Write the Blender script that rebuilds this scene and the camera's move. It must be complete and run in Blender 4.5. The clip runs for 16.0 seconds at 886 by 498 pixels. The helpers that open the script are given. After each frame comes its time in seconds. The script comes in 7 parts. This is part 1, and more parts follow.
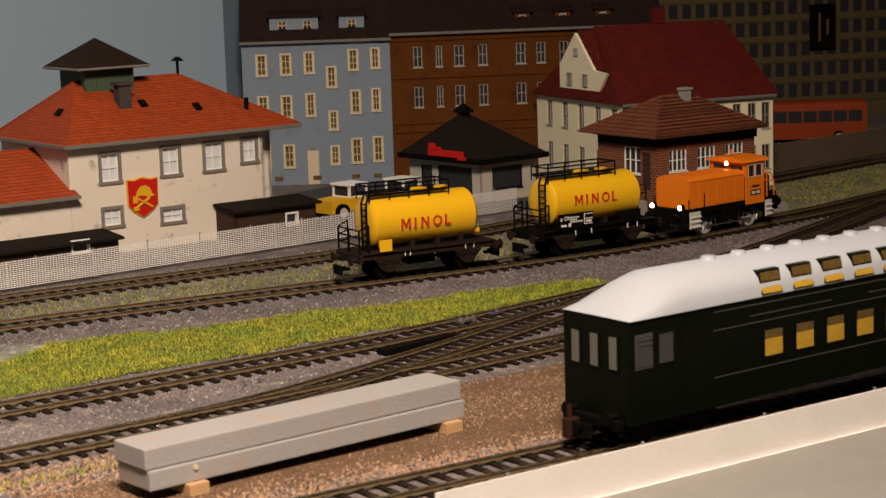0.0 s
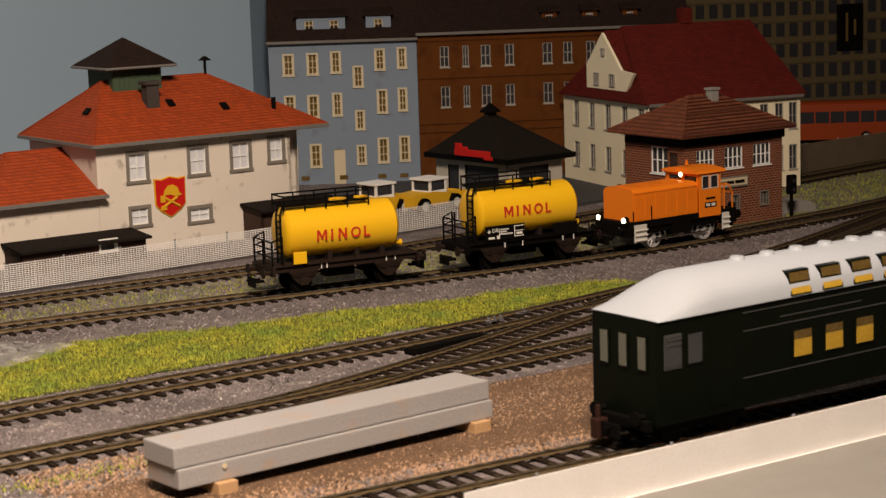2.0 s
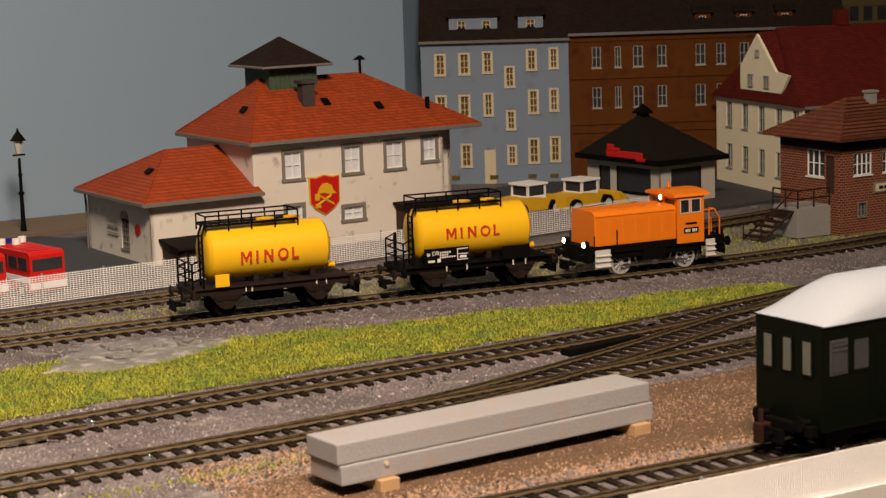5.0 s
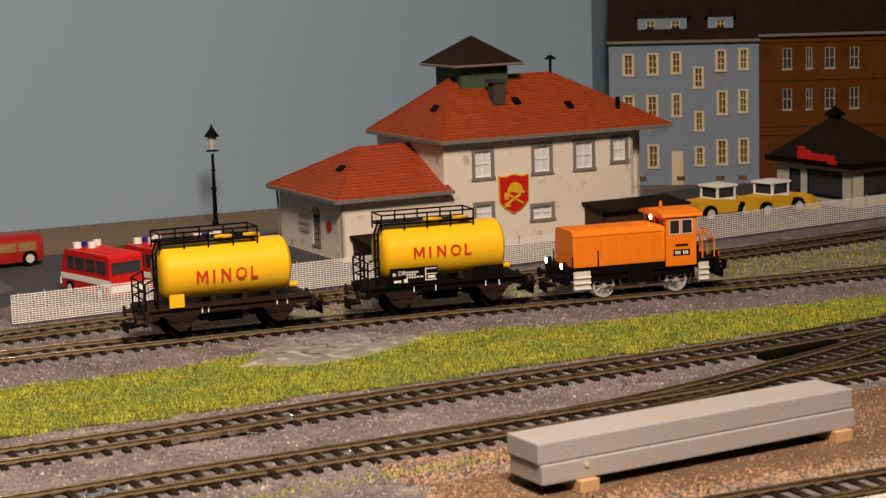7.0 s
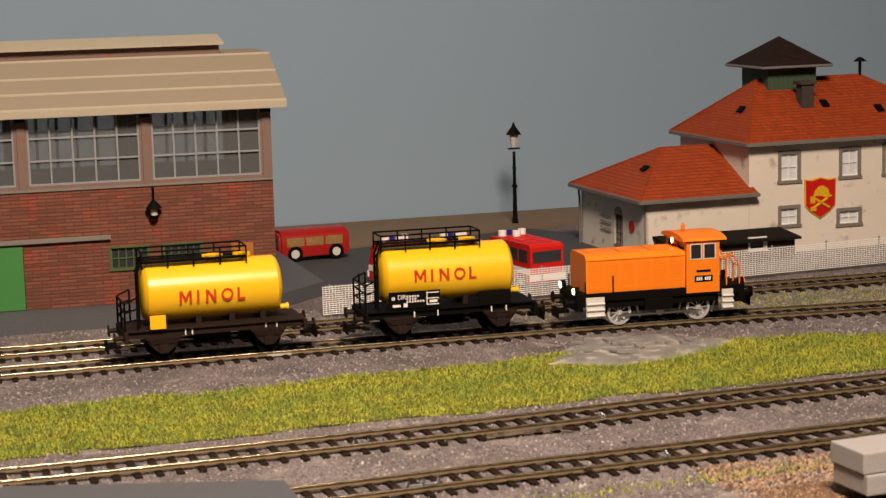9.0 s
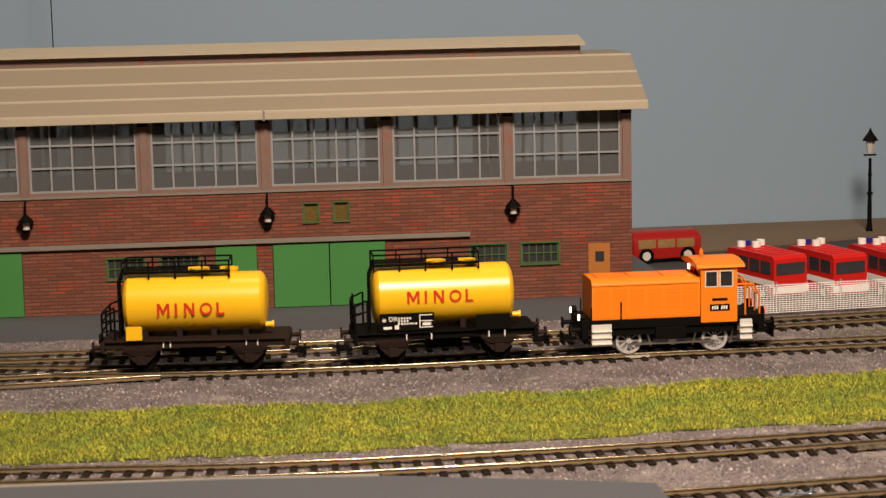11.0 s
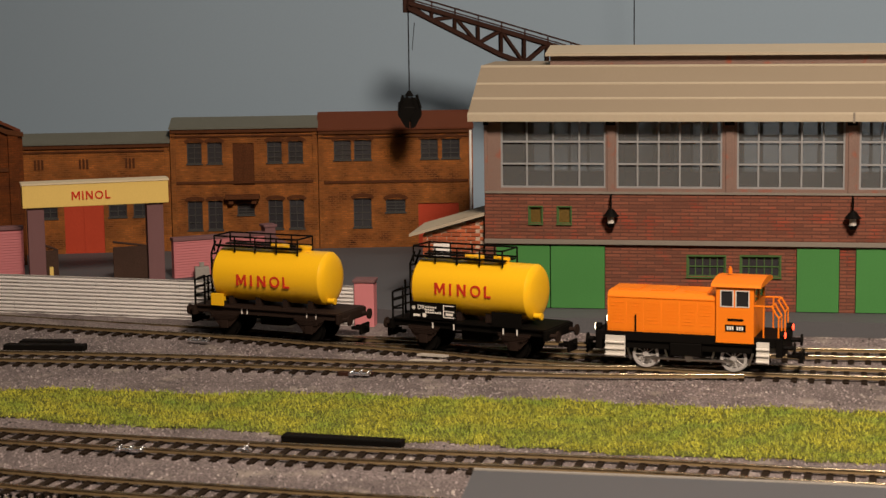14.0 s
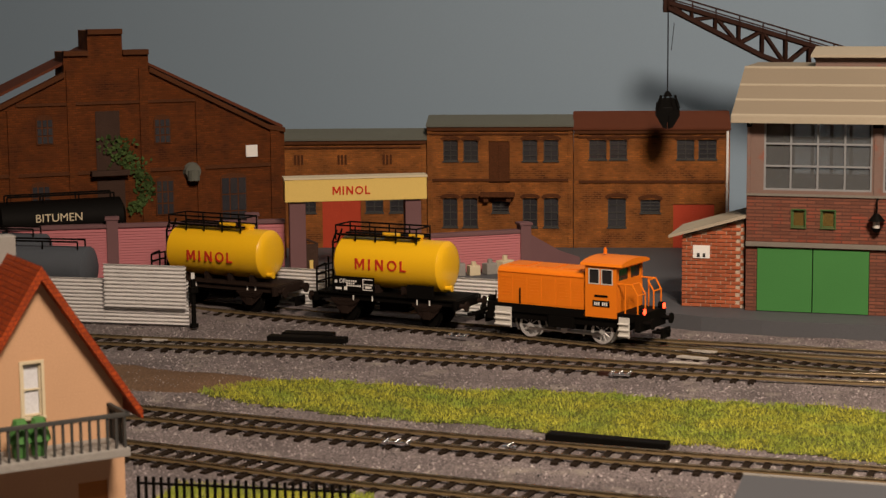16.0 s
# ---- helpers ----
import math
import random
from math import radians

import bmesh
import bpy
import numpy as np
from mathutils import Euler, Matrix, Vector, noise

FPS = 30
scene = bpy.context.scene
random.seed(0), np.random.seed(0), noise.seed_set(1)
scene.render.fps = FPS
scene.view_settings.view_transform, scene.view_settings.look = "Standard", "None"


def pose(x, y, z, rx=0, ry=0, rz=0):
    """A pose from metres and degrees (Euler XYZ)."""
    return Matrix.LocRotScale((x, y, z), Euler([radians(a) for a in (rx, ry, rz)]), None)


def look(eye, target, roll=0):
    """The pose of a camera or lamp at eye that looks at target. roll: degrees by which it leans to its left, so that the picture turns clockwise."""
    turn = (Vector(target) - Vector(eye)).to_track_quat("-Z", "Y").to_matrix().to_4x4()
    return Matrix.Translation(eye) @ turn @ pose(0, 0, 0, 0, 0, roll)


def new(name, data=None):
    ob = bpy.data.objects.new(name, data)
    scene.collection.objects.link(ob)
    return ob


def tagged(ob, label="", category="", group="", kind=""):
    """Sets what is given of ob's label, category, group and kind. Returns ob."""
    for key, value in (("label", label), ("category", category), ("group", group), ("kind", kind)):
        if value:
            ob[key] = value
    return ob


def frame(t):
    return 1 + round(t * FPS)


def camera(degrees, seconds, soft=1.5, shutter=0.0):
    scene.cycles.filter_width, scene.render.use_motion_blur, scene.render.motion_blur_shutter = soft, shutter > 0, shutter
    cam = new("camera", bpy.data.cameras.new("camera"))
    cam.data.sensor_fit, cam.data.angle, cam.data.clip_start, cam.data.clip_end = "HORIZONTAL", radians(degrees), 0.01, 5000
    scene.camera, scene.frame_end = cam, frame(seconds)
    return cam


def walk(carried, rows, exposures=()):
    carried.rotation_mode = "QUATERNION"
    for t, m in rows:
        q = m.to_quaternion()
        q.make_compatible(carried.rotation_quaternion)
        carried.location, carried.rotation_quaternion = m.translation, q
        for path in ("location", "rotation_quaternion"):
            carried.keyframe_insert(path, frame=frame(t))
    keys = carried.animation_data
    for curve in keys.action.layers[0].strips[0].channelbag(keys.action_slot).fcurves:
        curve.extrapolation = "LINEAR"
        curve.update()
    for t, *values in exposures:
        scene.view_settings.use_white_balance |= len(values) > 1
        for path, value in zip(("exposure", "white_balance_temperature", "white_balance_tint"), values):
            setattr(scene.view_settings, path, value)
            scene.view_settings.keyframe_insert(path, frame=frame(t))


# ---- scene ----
# The layout is a small model railway; lengths below are in millimetres unless noted.
MM = 0.001
cam = camera(26.0, 16.0, soft=1.4)
cam.data.dof.use_dof, cam.data.dof.focus_distance, cam.data.dof.aperture_fstop = True, 1.02, 48.0
# seconds; lens place in millimetres; pan, tilt and lean in degrees: a tripod pan with the lens ahead of its axis
PAN = [
    (0.0, 70.1, 99.0, 171.8, 34.993, -9.116, -1.788),
    (0.5, 70.1, 99.0, 171.8, 34.993, -9.117, -1.788),
    (0.85, 70.0, 99.0, 171.8, 34.975, -9.117, -1.788),
    (1.0, 69.9, 99.1, 171.8, 34.912, -9.116, -1.787),
    (1.5, 69.3, 99.5, 171.8, 34.543, -9.105, -1.781),
    (2.0, 68.8, 99.9, 171.8, 34.266, -9.097, -1.777),
    (2.5, 68.3, 100.2, 171.9, 33.944, -9.083, -1.772),
    (3.0, 67.3, 100.9, 171.9, 33.403, -9.069, -1.763),
    (3.2, 66.8, 101.2, 171.9, 33.143, -9.060, -1.759),
    (4.0, 64.6, 102.6, 172.0, 31.95, -9.02, -1.739),
    (4.7, 62.4, 104.0, 172.0, 30.70, -8.98, -1.717),
    (5.3, 60.3, 105.2, 172.1, 29.520, -8.945, -1.697),
    (5.5, 59.5, 105.7, 172.2, 29.097, -8.939, -1.689),
    (6.0, 57.2, 106.9, 172.2, 27.860, -8.905, -1.666),
    (6.5, 54.7, 108.2, 172.3, 26.523, -8.867, -1.640),
    (7.0, 51.8, 109.7, 172.4, 24.994, -8.829, -1.610),
    (7.5, 48.7, 111.1, 172.5, 23.404, -8.784, -1.577),
    (8.0, 44.7, 112.7, 172.6, 21.385, -8.738, -1.533),
    (8.5, 40.6, 114.3, 172.7, 19.279, -8.687, -1.485),
    (9.0, 35.6, 115.9, 172.9, 16.811, -8.632, -1.427),
    (9.2, 33.4, 116.6, 172.9, 15.731, -8.606, -1.401),
    (9.9, 26.4, 118.4, 173.1, 12.36, -8.51, -1.32),
    (10.6, 19.6, 119.8, 173.25, 9.12, -8.42, -1.23),
    (11.3, 12.8, 120.6, 173.4, 5.852, -8.340, -1.137),
    (11.5, 10.6, 120.8, 173.4, 4.832, -8.320, -1.108),
    (12.0, 5.3, 121.1, 173.5, 2.313, -8.280, -1.034),
    (12.5, 0.1, 121.2, 173.6, -0.138, -8.241, -0.961),
    (13.0, -6.5, 121.1, 173.7, -3.233, -8.198, -0.865),
    (13.5, -12.0, 120.6, 173.8, -5.829, -8.167, -0.783),
    (14.0, -16.9, 120.1, 173.9, -8.121, -8.139, -0.710),
    (14.5, -20.1, 119.6, 173.9, -9.642, -8.126, -0.660),
    (15.0, -23.8, 118.9, 173.9, -11.434, -8.115, -0.601),
    (15.5, -27.4, 118.1, 174.0, -13.146, -8.099, -0.544),
    (16.0, -31.3, 117.1, 174.0, -15.032, -8.084, -0.481),
    ]
walk(cam, [(t, pose(x * MM, y * MM, z * MM, 90 + tilt, 0, -pan) @ pose(0, 0, 0, 0, 0, lean - 0.055)) for t, x, y, z, pan, tilt, lean in PAN], exposures=[(0.0, 0.0), (16.0, 0.0)])

# ---- light: a warm ceiling lamp over the operator's side, an added fill, dim room around
world = bpy.data.worlds.new("room_air")
scene.world = world
world.use_nodes = True
world.node_tree.nodes["Background"].inputs[0].default_value = (1.0, 0.93, 0.85, 1)
world.node_tree.nodes["Background"].inputs[1].default_value = 0.006


def area_lamp(name, eye, target, size, power, colour):
    data = bpy.data.lights.new(name, "AREA")
    data.shape, data.size, data.energy, data.color, data.spread = "DISK", size, power, colour, radians(130)
    ob = new(name, data)
    ob.matrix_world = look(eye, target)
    return ob


area_lamp("overhead_light", (0.17, 0.22, 0.75), (0.16, 0.84, 0.0), 0.24, 10.0, (1.0, 0.79, 0.622))
# weak fill added high above the layout, no fitting of the room
area_lamp("overhead_light", (0.08, 1.05, 1.30), (0.08, 1.00, 0.0), 0.25, 1.3, (1.0, 0.88, 0.74))


# ---- materials
def mat(name, col, rough=0.6, metal=0.0, var=0.18, fine=1800, coarse=70, bump=0.25, dirt=None, amount=0.4, spec=0.15, island=0.0, obj=0.0, coat=0.0):
    """A painted or cast surface with fine grain, coarse blotches and, with dirt, grime of that colour."""
    m = bpy.data.materials.new(name)
    m.use_nodes = True
    nt = m.node_tree
    n, l = nt.nodes, nt.links
    b = n["Principled BSDF"]
    b.inputs["Roughness"].default_value, b.inputs["Metallic"].default_value = rough, metal
    b.inputs["Specular IOR Level"].default_value = spec
    b.inputs["Coat Weight"].default_value = coat
    tc = n.new("ShaderNodeTexCoord")

    def tex(scale, detail):
        k = n.new("ShaderNodeTexNoise")
        k.inputs["Scale"].default_value, k.inputs["Detail"].default_value = scale, detail
        l.new(tc.outputs["Object"], k.inputs["Vector"])
        return k.outputs["Fac"]

    def mix(fac, a, c, blend="MIX"):
        k = n.new("ShaderNodeMix")
        k.data_type, k.blend_type = "RGBA", blend
        for s, v in ((k.inputs["Factor"], fac), (k.inputs[6], a), (k.inputs[7], c)):
            if hasattr(v, "links"):
                l.new(v, s)
            else:
                s.default_value = v
        return k.outputs[2]

    def ramp(fac, lo, hi):
        k = n.new("ShaderNodeMapRange")
        k.inputs[1].default_value, k.inputs[2].default_value = lo, hi
        l.new(fac, k.inputs[0])
        return k.outputs[0]

    f1, f2 = tex(fine, 3), tex(coarse, 4)
    dark = tuple(c * (1 - var) for c in col) + (1,)
    light = tuple(min(1, c * (1 + var)) for c in col) + (1,)
    out = mix(ramp(f1, 0.3, 0.7), dark, light)
    out = mix(ramp(f2, 0.35, 0.65), out, mix(0.5, out, dark))
    if island or obj:
        g = n.new("ShaderNodeNewGeometry" if island else "ShaderNodeObjectInfo")
        h = n.new("ShaderNodeHueSaturation")
        v = n.new("ShaderNodeMapRange")
        k = island or obj
        v.inputs[3].default_value, v.inputs[4].default_value = 1 - k, 1 + k
        l.new(g.outputs["Random Per Island" if island else "Random"], v.inputs[0])
        l.new(v.outputs[0], h.inputs["Value"])
        l.new(out, h.inputs["Color"])
        out = h.outputs[0]
    if dirt:
        d = ramp(tex(coarse * 2.3, 5), 0.62 - amount * 0.35, 0.75)
        out = mix(d, out, tuple(dirt) + (1,))
    l.new(out, b.inputs["Base Color"])
    if bump:
        bp = n.new("ShaderNodeBump")
        bp.inputs["Strength"].default_value, bp.inputs["Distance"].default_value = bump, 0.0006
        l.new(f1, bp.inputs["Height"])
        l.new(bp.outputs[0], b.inputs["Normal"])
    return m


def brick_mat(name, col, col2, mortar, bw, bh, gap=0.18, rough=0.8, bump=0.5, axis="XZ", dirt=None, amount=0.4):
    """Moulded brickwork: courses bw by bh millimetres on upright faces, weathered."""
    m = mat(name, col, rough, dirt=dirt, amount=amount, var=0.2, coarse=35)
    n, l = m.node_tree.nodes, m.node_tree.links
    b = n["Principled BSDF"]
    base = b.inputs["Base Color"].links[0].from_socket
    tc = n.new("ShaderNodeTexCoord")
    sep, com, add = n.new("ShaderNodeSeparateXYZ"), n.new("ShaderNodeCombineXYZ"), n.new("ShaderNodeMath")
    l.new(tc.outputs["Object"], sep.inputs[0])
    l.new(sep.outputs[0], add.inputs[0])
    l.new(sep.outputs[1], add.inputs[1])
    l.new(add.outputs[0], com.inputs[0])
    l.new(sep.outputs[2], com.inputs[1])
    k = n.new("ShaderNodeTexBrick")
    l.new(com.outputs[0], k.inputs["Vector"])
    k.inputs["Scale"].default_value = 1.0
    k.inputs["Brick Width"].default_value, k.inputs["Row Height"].default_value = bw * MM, bh * MM
    k.inputs["Mortar Size"].default_value = gap * MM
    k.inputs["Mortar Smooth"].default_value = 0.3
    k.inputs["Color1"].default_value, k.inputs["Color2"].default_value = (0.75, 0.75, 0.75, 1), (1.2, 1.1, 1.05, 1)
    k.inputs["Mortar"].default_value = (1, 1, 1, 1)
    mul = n.new("ShaderNodeMix")
    mul.data_type, mul.blend_type = "RGBA", "MULTIPLY"
    mul.inputs["Factor"].default_value = 1
    l.new(base, mul.inputs[6])
    l.new(k.outputs["Color"], mul.inputs[7])
    mo = n.new("ShaderNodeMix")
    mo.data_type = "RGBA"
    l.new(k.outputs["Fac"], mo.inputs["Factor"])
    l.new(mul.outputs[2], mo.inputs[6])
    mo.inputs[7].default_value = tuple(mortar) + (1,)
    l.new(mo.outputs[2], b.inputs["Base Color"])
    bp = n.new("ShaderNodeBump")
    bp.inputs["Strength"].default_value, bp.inputs["Distance"].default_value, bp.invert = bump, 0.0004, True
    l.new(k.outputs["Fac"], bp.inputs["Height"])
    l.new(b.inputs["Normal"].links[0].from_socket, bp.inputs["Normal"])
    l.new(bp.outputs[0], b.inputs["Normal"])
    return m


def glow_mat(name, col, strength):
    m = bpy.data.materials.new(name)
    m.use_nodes = True
    b = m.node_tree.nodes["Principled BSDF"]
    b.inputs["Base Color"].default_value = b.inputs["Emission Color"].default_value = tuple(col) + (1,)
    b.inputs["Emission Strength"].default_value = strength
    return m


def glass_mat(name, tint=(0.9, 0.95, 0.95), rough=0.03, alpha=0.25):
    """Thin clear styrene glazing."""
    m = bpy.data.materials.new(name)
    m.use_nodes = True
    b = m.node_tree.nodes["Principled BSDF"]
    b.inputs["Base Color"].default_value = tuple(tint) + (1,)
    b.inputs["Roughness"].default_value = rough
    b.inputs["Alpha"].default_value = alpha
    return m


GRAVEL = mat("gravel_ground", (0.18, 0.153, 0.152), 0.9, var=0.7, fine=1100, coarse=30, bump=0.9, dirt=(0.28, 0.25, 0.22), amount=0.15)
EARTH = mat("brown_earth", (0.15, 0.092, 0.056), 0.95, var=0.5, fine=900, coarse=40, bump=0.9)
ROAD = mat("asphalt_paint", (0.055, 0.056, 0.06), 0.7, var=0.15, coarse=20, bump=0.15)
QUAY = mat("grey_quay_paint", (0.085, 0.089, 0.098), 0.6, var=0.1, coarse=15, bump=0.1)
TURF = mat("turf_base", (0.10, 0.11, 0.025), 0.95, var=0.4, fine=1000, coarse=50, bump=0.8)
BLADE = mat("grass_fibre", (0.42, 0.42, 0.055), 0.8, var=0.25, fine=700, coarse=22, bump=0, island=0.4, dirt=(0.20, 0.31, 0.055), amount=0.6, spec=0.05)
SLEEPER = mat("brown_sleeper_plastic", (0.018, 0.012, 0.008), 0.75, var=0.35, dirt=(0.085, 0.06, 0.04), amount=0.22, spec=0.08)
RAIL = mat("nickel_silver_rail", (0.50, 0.42, 0.29), 0.24, 0.9, var=0.2, coarse=120, bump=0.1, dirt=(0.10, 0.07, 0.045), amount=0.35)
RAIL_SIDE = mat("rusty_rail_web", (0.16, 0.115, 0.06), 0.6, 0.3, var=0.2)
STONE = mat("ballast_stone", (0.20, 0.172, 0.172), 0.5, var=0.3, bump=0, island=1.0, spec=0.6)
FLAKE = mat("pale_ballast_flake", (0.26, 0.235, 0.22), 0.4, var=0.3, bump=0, island=1.0, spec=0.7)
YELLOW = mat("yellow_tank_enamel", (0.80, 0.46, 0.012), 0.3, var=0.04, coarse=40, bump=0.05, spec=0.5)
RED_PAINT = mat("red_letter_paint", (0.50, 0.035, 0.015), 0.5, var=0.1)
BLACK = mat("black_frame_plastic", (0.004, 0.0035, 0.003), 0.6, var=0.2, bump=0.1, spec=0.06)
BROWNBLACK = mat("dark_brown_chassis", (0.022, 0.014, 0.011), 0.6, var=0.3, bump=0.15, spec=0.08)
ORANGE = mat("orange_locomotive_enamel", (0.78, 0.20, 0.012), 0.42, var=0.04, coarse=40, bump=0.05)
WHITE = mat("white_plastic", (0.75, 0.73, 0.68), 0.5, var=0.05)
GREY_STEP = mat("light_grey_step", (0.55, 0.54, 0.50), 0.5, var=0.1)
STEEL = mat("bright_wheel_metal", (0.55, 0.53, 0.5), 0.3, 1.0, var=0.1)
DARKGLASS = mat("dark_cab_glazing", (0.02, 0.02, 0.022), 0.12, var=0.05, bump=0, spec=0.6)
GLASS = glass_mat("clear_glazing")


# ---- mesh helpers, in millimetres
def V(*a):
    return Vector(a) * MM


def box(bm, x0, x1, y0, y1, z0, z1, bevel=0.0):
    r = bmesh.ops.create_cube(bm, size=1.0)
    for v in r["verts"]:
        v.co = V(x0 + (v.co.x + 0.5) * (x1 - x0), y0 + (v.co.y + 0.5) * (y1 - y0), z0 + (v.co.z + 0.5) * (z1 - z0))
    if bevel:
        es = list({e for v in r["verts"] for e in v.link_edges})
        bmesh.ops.bevel(bm, geom=es, offset=bevel * MM, segments=2, affect="EDGES", profile=0.6)
    return bm


def rod(bm, p, q, r, seg=6, r2=None):
    """A round bar from p to q."""
    p, q = Vector(p), Vector(q)
    d = q - p
    m = Matrix.Translation((p + q) / 2 * MM) @ d.to_track_quat("Z", "Y").to_matrix().to_4x4()
    bmesh.ops.create_cone(bm, cap_ends=True, segments=seg, radius1=r * MM, radius2=(r if r2 is None else r2) * MM, depth=d.length * MM, matrix=m)
    return bm


def prism(bm, pts, a, b, axis="y"):
    """A flat outline pushed from a to b along an axis; outline in the two other axes, in order."""
    def at(u, w, k):
        return V(u, k, w) if axis == "y" else V(k, u, w) if axis == "x" else V(u, w, k)
    lo = [bm.verts.new(at(u, w, a)) for u, w in pts]
    hi = [bm.verts.new(at(u, w, b)) for u, w in pts]
    n = len(pts)
    bm.faces.new(lo)
    bm.faces.new(hi[::-1])
    for i in range(n):
        bm.faces.new((lo[i], hi[i], hi[(i + 1) % n], lo[(i + 1) % n]))
    return bm


def solid(bm, verts, faces):
    vs = [bm.verts.new(V(*v)) for v in verts]
    for fc in faces:
        bm.faces.new([vs[i] for i in fc])
    return bm


def part(name, bm, material, parent=None, label="", smooth=False, at=None):
    """Links a bmesh as one mesh object, under a thing or under a part."""
    bmesh.ops.recalc_face_normals(bm, faces=bm.faces)
    me = bpy.data.meshes.new(name)
    bm.to_mesh(me)
    bm.free()
    me.materials.append(material)
    if smooth:
        me.polygons.foreach_set("use_smooth", [True] * len(me.polygons))
        me.set_sharp_from_angle(angle=radians(40))
    ob = new(name, me)
    if parent:
        ob.parent = parent
    if at is not None:
        ob.matrix_basis = at
    if label:
        tagged(ob, label)
    return ob


def piece(name, me, parent, m):
    ob = new(name, me)
    ob.parent = parent
    ob.matrix_basis = m
    return ob


def thing(name, label, category, m=None, group="", kind=""):
    ob = new(name)
    ob.empty_display_size = 0.01
    if m is not None:
        ob.matrix_basis = m
    return tagged(ob, label, category, group, kind)


def B():
    return bmesh.new()


def mpose(x, y, z=0, rz=0):
    return pose(x * MM, y * MM, z * MM, 0, 0, rz)


def raw_mesh(name, verts, faces, material):
    """A large mesh from arrays of metres."""
    me = bpy.data.meshes.new(name)
    k = faces.shape[1]
    me.vertices.add(len(verts))
    me.vertices.foreach_set("co", np.ascontiguousarray(verts, dtype=np.float32).ravel())
    me.loops.add(faces.size)
    me.loops.foreach_set("vertex_index", np.ascontiguousarray(faces, dtype=np.int32).ravel())
    me.polygons.add(len(faces))
    me.polygons.foreach_set("loop_start", np.arange(0, faces.size, k, dtype=np.int32))
    me.update(calc_edges=True)
    me.materials.append(material)
    return me


def spline(knots):
    """Smooth y over x through knots."""
    xs, ys = np.array([k[0] for k in knots], float), np.array([k[1] for k in knots], float)
    ms = np.gradient(ys, xs)

    def at(x):
        x = float(min(max(x, xs[0]), xs[-1]))
        i = min(int(np.searchsorted(xs, x, side="right")) - 1, len(xs) - 2)
        h = xs[i + 1] - xs[i]
        u = (x - xs[i]) / h
        return float((1 + 2 * u) * (1 - u) ** 2 * ys[i] + u * (1 - u) ** 2 * h * ms[i] + u * u * (3 - 2 * u) * ys[i + 1] + u * u * (u - 1) * h * ms[i + 1])
    return at


# ---- ground and tracks
def ground_z(x, y):
    """Height of the baseboard: track bed in front, town behind the fence slightly higher."""
    edge = 1018 + 0.085 * np.clip(x - 230, 0, 900) + 0.12 * np.clip(-x - 150, 0, 250)
    u = np.clip((y - edge) / 18, 0, 1)
    return -2.6 + 2.4 * u * u * (3 - 2 * u)


def height_sheet(name, x0, x1, y0, y1, step, material, lift=0.0, rough=0.0, keep=None):
    nx, ny = int((x1 - x0) / step) + 1, int((y1 - y0) / step) + 1
    X, Y = np.meshgrid(np.linspace(x0, x1, nx), np.linspace(y0, y1, ny))
    Z = ground_z(X, Y) + lift + np.random.uniform(-rough, rough, X.shape)
    idx = np.arange(nx * ny).reshape(ny, nx)
    F = np.stack([idx[:-1, :-1], idx[:-1, 1:], idx[1:, 1:], idx[1:, :-1]], -1).reshape(-1, 4)
    if keep is not None:
        cx, cy = X.ravel()[F].mean(1), Y.ravel()[F].mean(1)
        F = F[keep(cx, cy)]
    P = np.stack([X, Y, Z], -1).reshape(-1, 3) * MM
    return new(name, raw_mesh(name, P, F, material))


tagged(height_sheet("ground", -1300, 2200, 300, 2000, 7, GRAVEL, rough=0.25), "grey gravel covered baseboard of a model railway", "ground", kind="structure")

path_train = spline([(-800, 1165), (-406, 1066), (-370, 1057), (-313, 1044), (-244, 1029), (-199, 1015), (-150, 1001), (-104, 983.5), (-55, 972), (-14, 963), (30, 958), (100, 954.5), (190, 955),
                     (300, 952.5), (405, 948), (500, 938), (620, 923), (700, 916), (780, 915), (860, 922.5), (950, 934), (1003, 945.5), (1300, 1020)])
path_main = spline([(-800, 985), (-422, 967), (-336, 967), (-257, 964), (-150, 956), (-70, 953), (0, 957)])
path_back = spline([(-200, 1016), (-120, 1011), (-60, 1006), (0, 1002), (90, 999), (200, 1000), (320, 1009), (430, 1013), (560, 1010), (640, 1010), (709, 1017), (800, 1031), (1000, 1062), (1300, 1115)])
path_c = spline([(-800, 862), (-331, 821), (-256, 810), (-145, 797), (-50, 790), (30, 780), (152, 778), (240, 781), (350, 788), (440, 791), (530, 795), (630, 808), (700, 821), (800, 848), (900, 885), (1003, 928)])
path_d = spline([(-800, 815), (-306, 762), (-235, 747), (-200, 742), (-100, 729), (40, 717), (176, 715), (230, 718), (320, 720), (400, 723), (450, 726), (571, 736), (800, 756), (1000, 775)])
path_slip = spline([(330, 721), (420, 728), (520, 755), (620, 790), (700, 817), (760, 835)])
path_e = spline([(150, 594), (391, 597), (458, 595), (602, 590), (900, 580)])

SLEEPER_BM = B()
box(SLEEPER_BM, -1.3, 1.3, -14.5, 14.5, -2.9, -1.6)
for sy in (-8.9, 8.9):
    box(SLEEPER_BM, -1.0, 1.0, sy - 1.9, sy + 1.9, -1.6, -1.2)
SLEEPER_ME = bpy.data.meshes.new("sleeper")
SLEEPER_BM.to_mesh(SLEEPER_ME)
SLEEPER_BM.free()
SLEEPER_ME.materials.append(SLEEPER)


def heading(path, x):
    return math.degrees(math.atan2(path(x + 2) - path(x - 2), 4))


